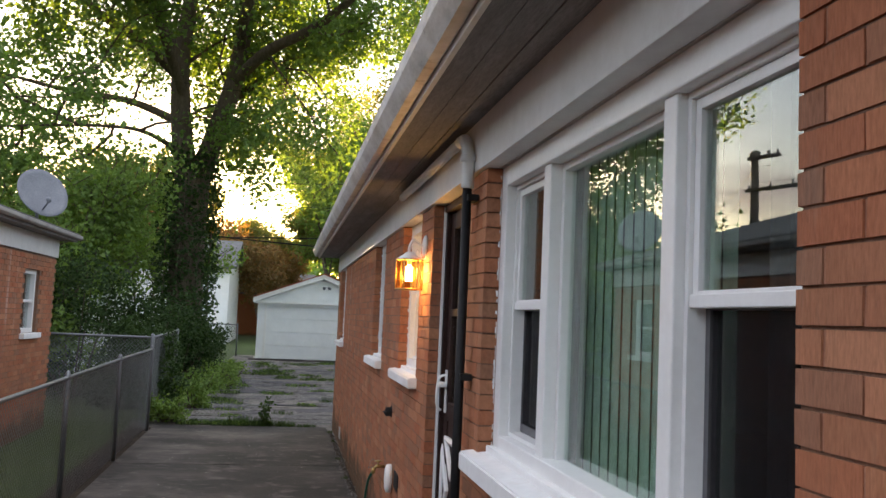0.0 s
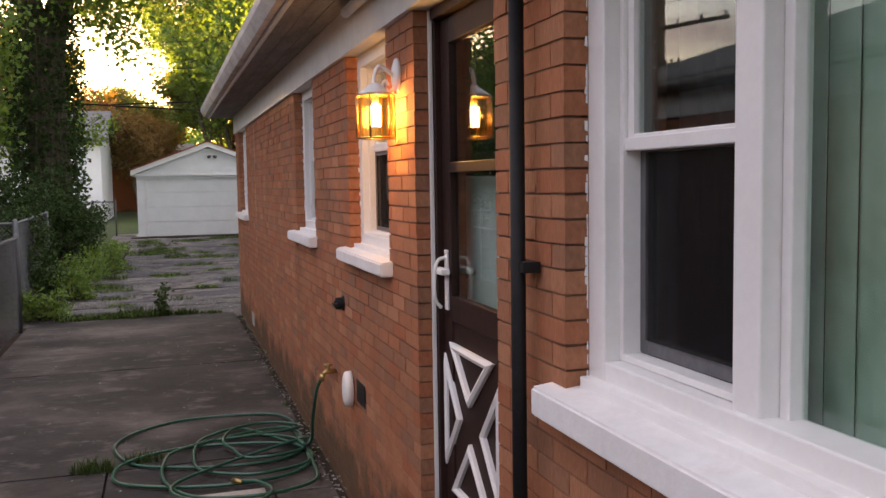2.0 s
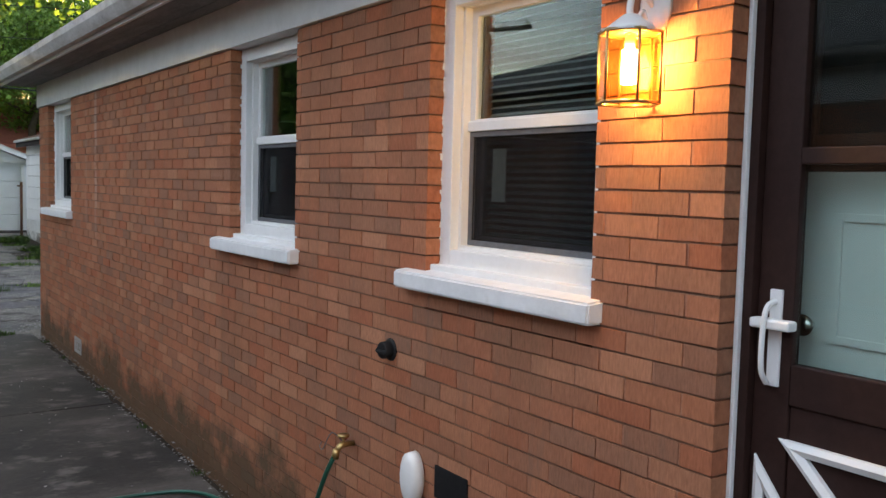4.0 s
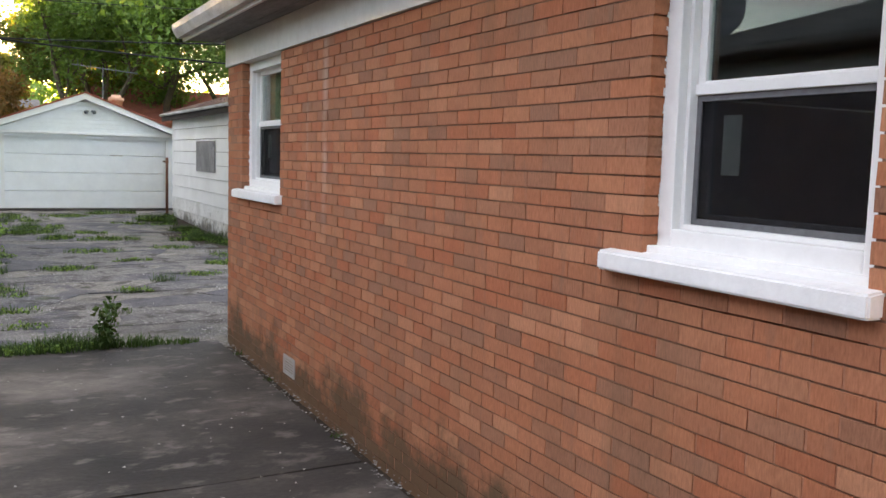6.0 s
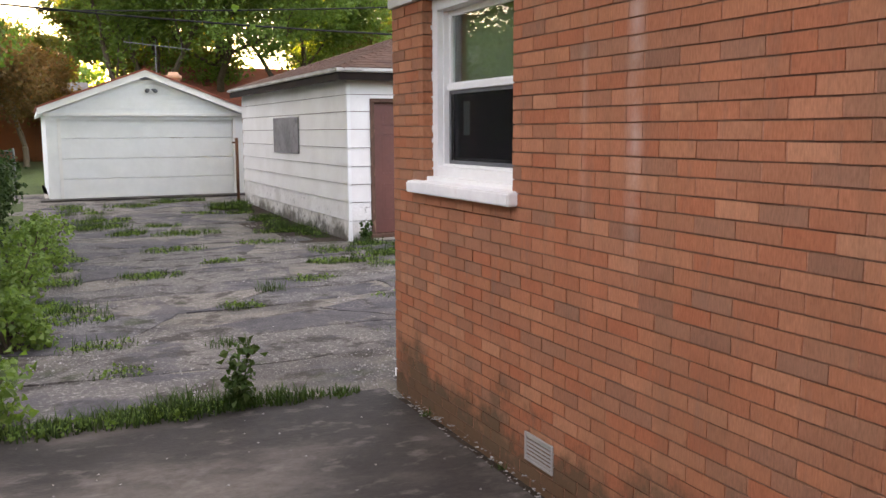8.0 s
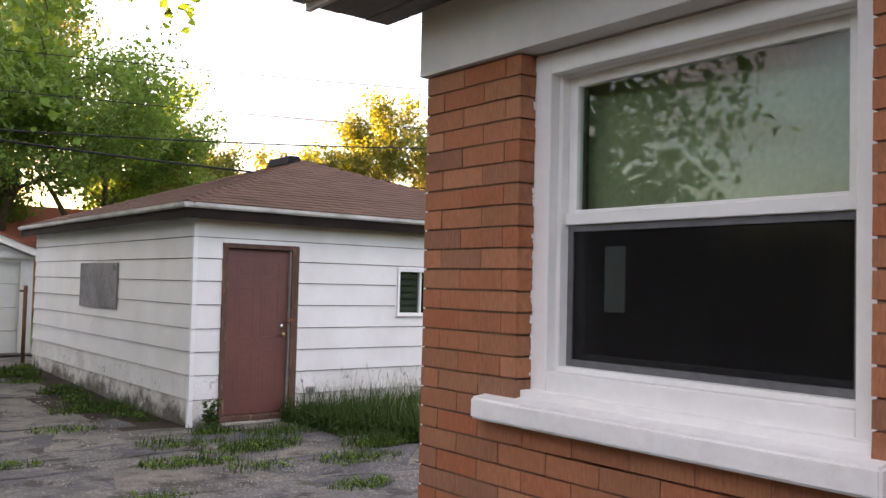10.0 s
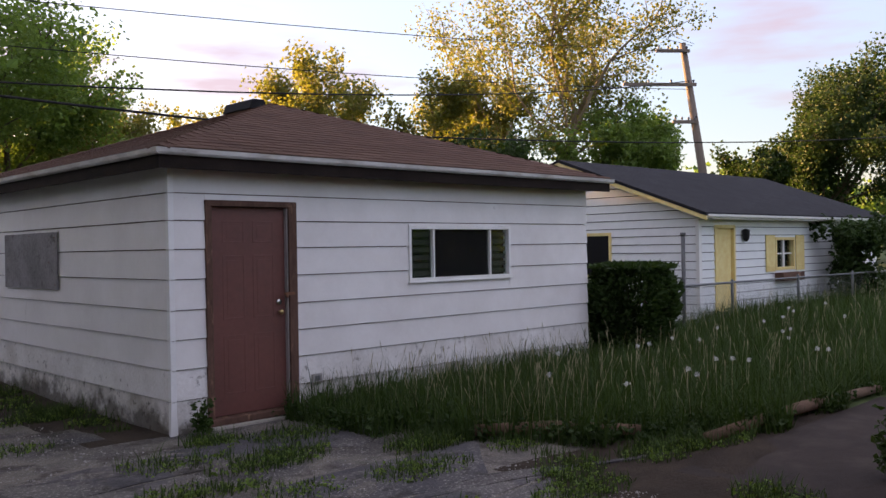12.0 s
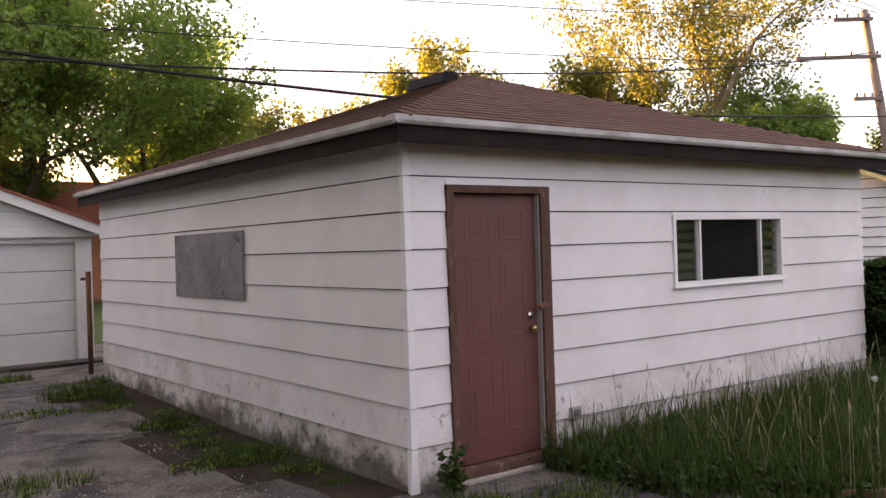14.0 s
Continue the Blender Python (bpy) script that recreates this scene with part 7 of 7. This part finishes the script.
tall_weed(-1.02, 15.1, 0.42, "tall leafy weed at the end of the driveway")
tall_weed(2.42, 22.25, 0.34, "leafy weed at the foot of the shed door")
tall_weed(4.85, 17.3, 0.5, "tall weed at the patio edge")
tall_weed(3.75, 22.3, 0.22, "leafy weed at the foot of the shed wall")
for a, b in (((3.95, 20.35, 0.06), (4.9, 19.3, 0.06)), ((5.0, 18.75, 0.05), (8.4, 18.62, 0.05))):
    e = thing("edging_log", (0, 0, 0), "rotten timber edging half buried at the lawn's edge", "timber")
    tube("log", [a, tuple(Vector(a).lerp(Vector(b), 0.5) + Vector((0, 0.03, 0.02))), b], [0.05, 0.06, 0.045], m_log, e, 8)

# loose stones over the yard
rs = random.Random(31)
v, f = [], []
for _ in range(26000):
    x, y = rs.uniform(-2.4, 5.5), 15.2 + 11 * rs.random() ** 1.3
    if noise.noise(Vector((x * 0.7, y * 0.7, 9))) < -0.1 or in_lawn(x, y) or (x > 3.5 and y < 19.4) or (x > 1.6 and y > 22.4) or (x > -0.05 and y < 15.3):
        continue
    s = 0.004 + 0.012 * rs.random() ** 2
    z = ground_z(x, y) + 0.035 * (noise.noise(Vector((x * 0.9, y * 0.9, 0))) + 0.5 * noise.noise(Vector((x * 2.6, y * 2.6, 3)))) * min(1, (y - 15) / 0.6)
    base = len(v)
    a = rs.uniform(0, 3.1)
    for k in range(4):
        v.append((x + s * math.cos(a + k * 1.57) * rs.uniform(0.7, 1.2), y + s * math.sin(a + k * 1.57) * rs.uniform(0.7, 1.2), z - 0.002))
    v.append((x, y, z + s * rs.uniform(0.5, 0.9)))
    f += [(base, base + 1, base + 4), (base + 1, base + 2, base + 4), (base + 2, base + 3, base + 4), (base + 3, base, base + 4)]
tagged(raw("gravel", v, f, m_stone), "loose pale gravel over the broken asphalt", "gravel", "", "stuff")
v, f = [], []
for _ in range(260):
    x, y = rs.uniform(-2.4, -0.15), rs.uniform(4, 15)
    s = rs.uniform(0.004, 0.012)
    z = ground_z(x, y) + 0.001
    base, a = len(v), rs.uniform(0, 6)
    v += [(x + s * math.cos(a), y + s * math.sin(a), z), (x + s * math.cos(a + 1.5), y + s * math.sin(a + 1.5), z + 0.003), (x - s * math.cos(a), y - s * math.sin(a), z), (x + s * math.cos(a + 4.6), y + s * math.sin(a + 4.6), z + 0.006)]
    f += [(base, base + 1, base + 2), (base, base + 2, base + 3)]
for _ in range(700):
    x, y = rs.uniform(-0.11, -0.005), rs.uniform(5, 15)
    s = rs.uniform(0.004, 0.014)
    z = ground_z(x, y) + rs.uniform(-0.02, 0.004)
    base, a = len(v), rs.uniform(0, 6)
    v += [(x + s * math.cos(a), y + s * math.sin(a), z), (x + s * math.cos(a + 1.5), y + s * math.sin(a + 1.5), z + 0.003), (x - s * math.cos(a), y - s * math.sin(a), z), (x + s * math.cos(a + 4.6), y + s * math.sin(a + 4.6), z + 0.006)]
    f += [(base, base + 1, base + 2), (base, base + 2, base + 3)]
tagged(raw("leaf_litter", v, f, m_stone), "small bits of leaf litter and grit on the driveway", "litter", "", "stuff")

# ---- single pieces ----
rp = random.Random(55)
yard = thing("asphalt", (0, 0, 0), "old cracked asphalt broken into worn plates", "")
yard["kind"] = "structure"
CX, CY = 1.55, 0.74
def corner(i, j):
    r = random.Random(i * 131 + j * 17)
    return Vector((-2.9 + i * CX + 0.62 * (j % 3) + r.uniform(-0.55, 0.55), 15.22 + j * CY + (r.uniform(-0.30, 0.30) if j else 0)))
for j in range(20):
    for i in range(-1, 5):
        q = [corner(i, j), corner(i + 1, j), corner(i + 1, j + 1), corner(i, j + 1)]
        c = sum(q, Vector((0, 0))) / 4
        if rp.random() < 0.30 or in_lawn(c.x, c.y) or c.x < -2.3 or (c.x > 1.2 and c.y > 22.2) or c.x > 3.4 or any(p.x > 2.15 and p.y > 22.3 for p in q):
            continue
        ring = []
        for k in range(4):
            a, b_ = q[k], q[(k + 1) % 4]
            for t in (0, 0.2, 0.4, 0.6, 0.8):
                p = a.lerp(b_, t)
                p = c + (p - c) * (0.975 + 0.06 * noise.noise(Vector((p.x * 5, p.y * 5, i + j * 3))))
                p += Vector((rp.uniform(-0.018, 0.018), rp.uniform(-0.018, 0.018)))
                ring.append(Vector((p.x, max(p.y, 15.17))))
        tilt = Vector((rp.uniform(-0.008, 0.008), rp.uniform(-0.008, 0.008)))
        def top(p, e=0.0):
            g = 0.035 * (noise.noise(Vector((p.x * 0.9, p.y * 0.9, 0))) + 0.5 * noise.noise(Vector((p.x * 2.6, p.y * 2.6, 3)))) * min(1, (p.y - 15) / 0.6)
            return ground_z(p.x, p.y) + g + 0.010 + tilt.dot(p - c) - e
        n = len(ring)
        v = [(p.x, p.y, top(p, 0.045)) for p in ring] + [(p.x, p.y, top(p, 0.006)) for p in ring]
        inner = [c + (p - c) * 0.9 for p in ring]
        v += [(p.x, p.y, top(p)) for p in inner] + [(c.x, c.y, top(c))]
        f = [(k, (k + 1) % n, n + (k + 1) % n, n + k) for k in range(n)] + [(n + k, n + (k + 1) % n, 2 * n + (k + 1) % n, 2 * n + k) for k in range(n)]
        f += [(2 * n + k, 2 * n + (k + 1) % n, 3 * n) for k in range(n)]
        raw("asphalt_plate", v, f, m_asphalt, yard)

for k, m in enumerate(single_tabs):
    ob = new("shingle", tab_mesh)
    ob.parent = shed
    ob.matrix_basis = m
brick_meshes = {}
for y0, y1, z0, z1, row in near:
    key = (round(y1 - y0, 3), round(z1 - z0, 3), rnd.randrange(4))
    if key not in brick_meshes:
        me = bpy.data.meshes.new("brick")
        me.from_pydata(brick_corners(rnd, 0.10, key[0], key[1], 0), [], BOX_FACES)
        me.materials.append(m_brick_one)
        brick_meshes[key] = me
    ob = new("brick", brick_meshes[key])
    ob.parent = house
    ob.location = (rnd.uniform(-0.0015, 0.0015), y0, z0)
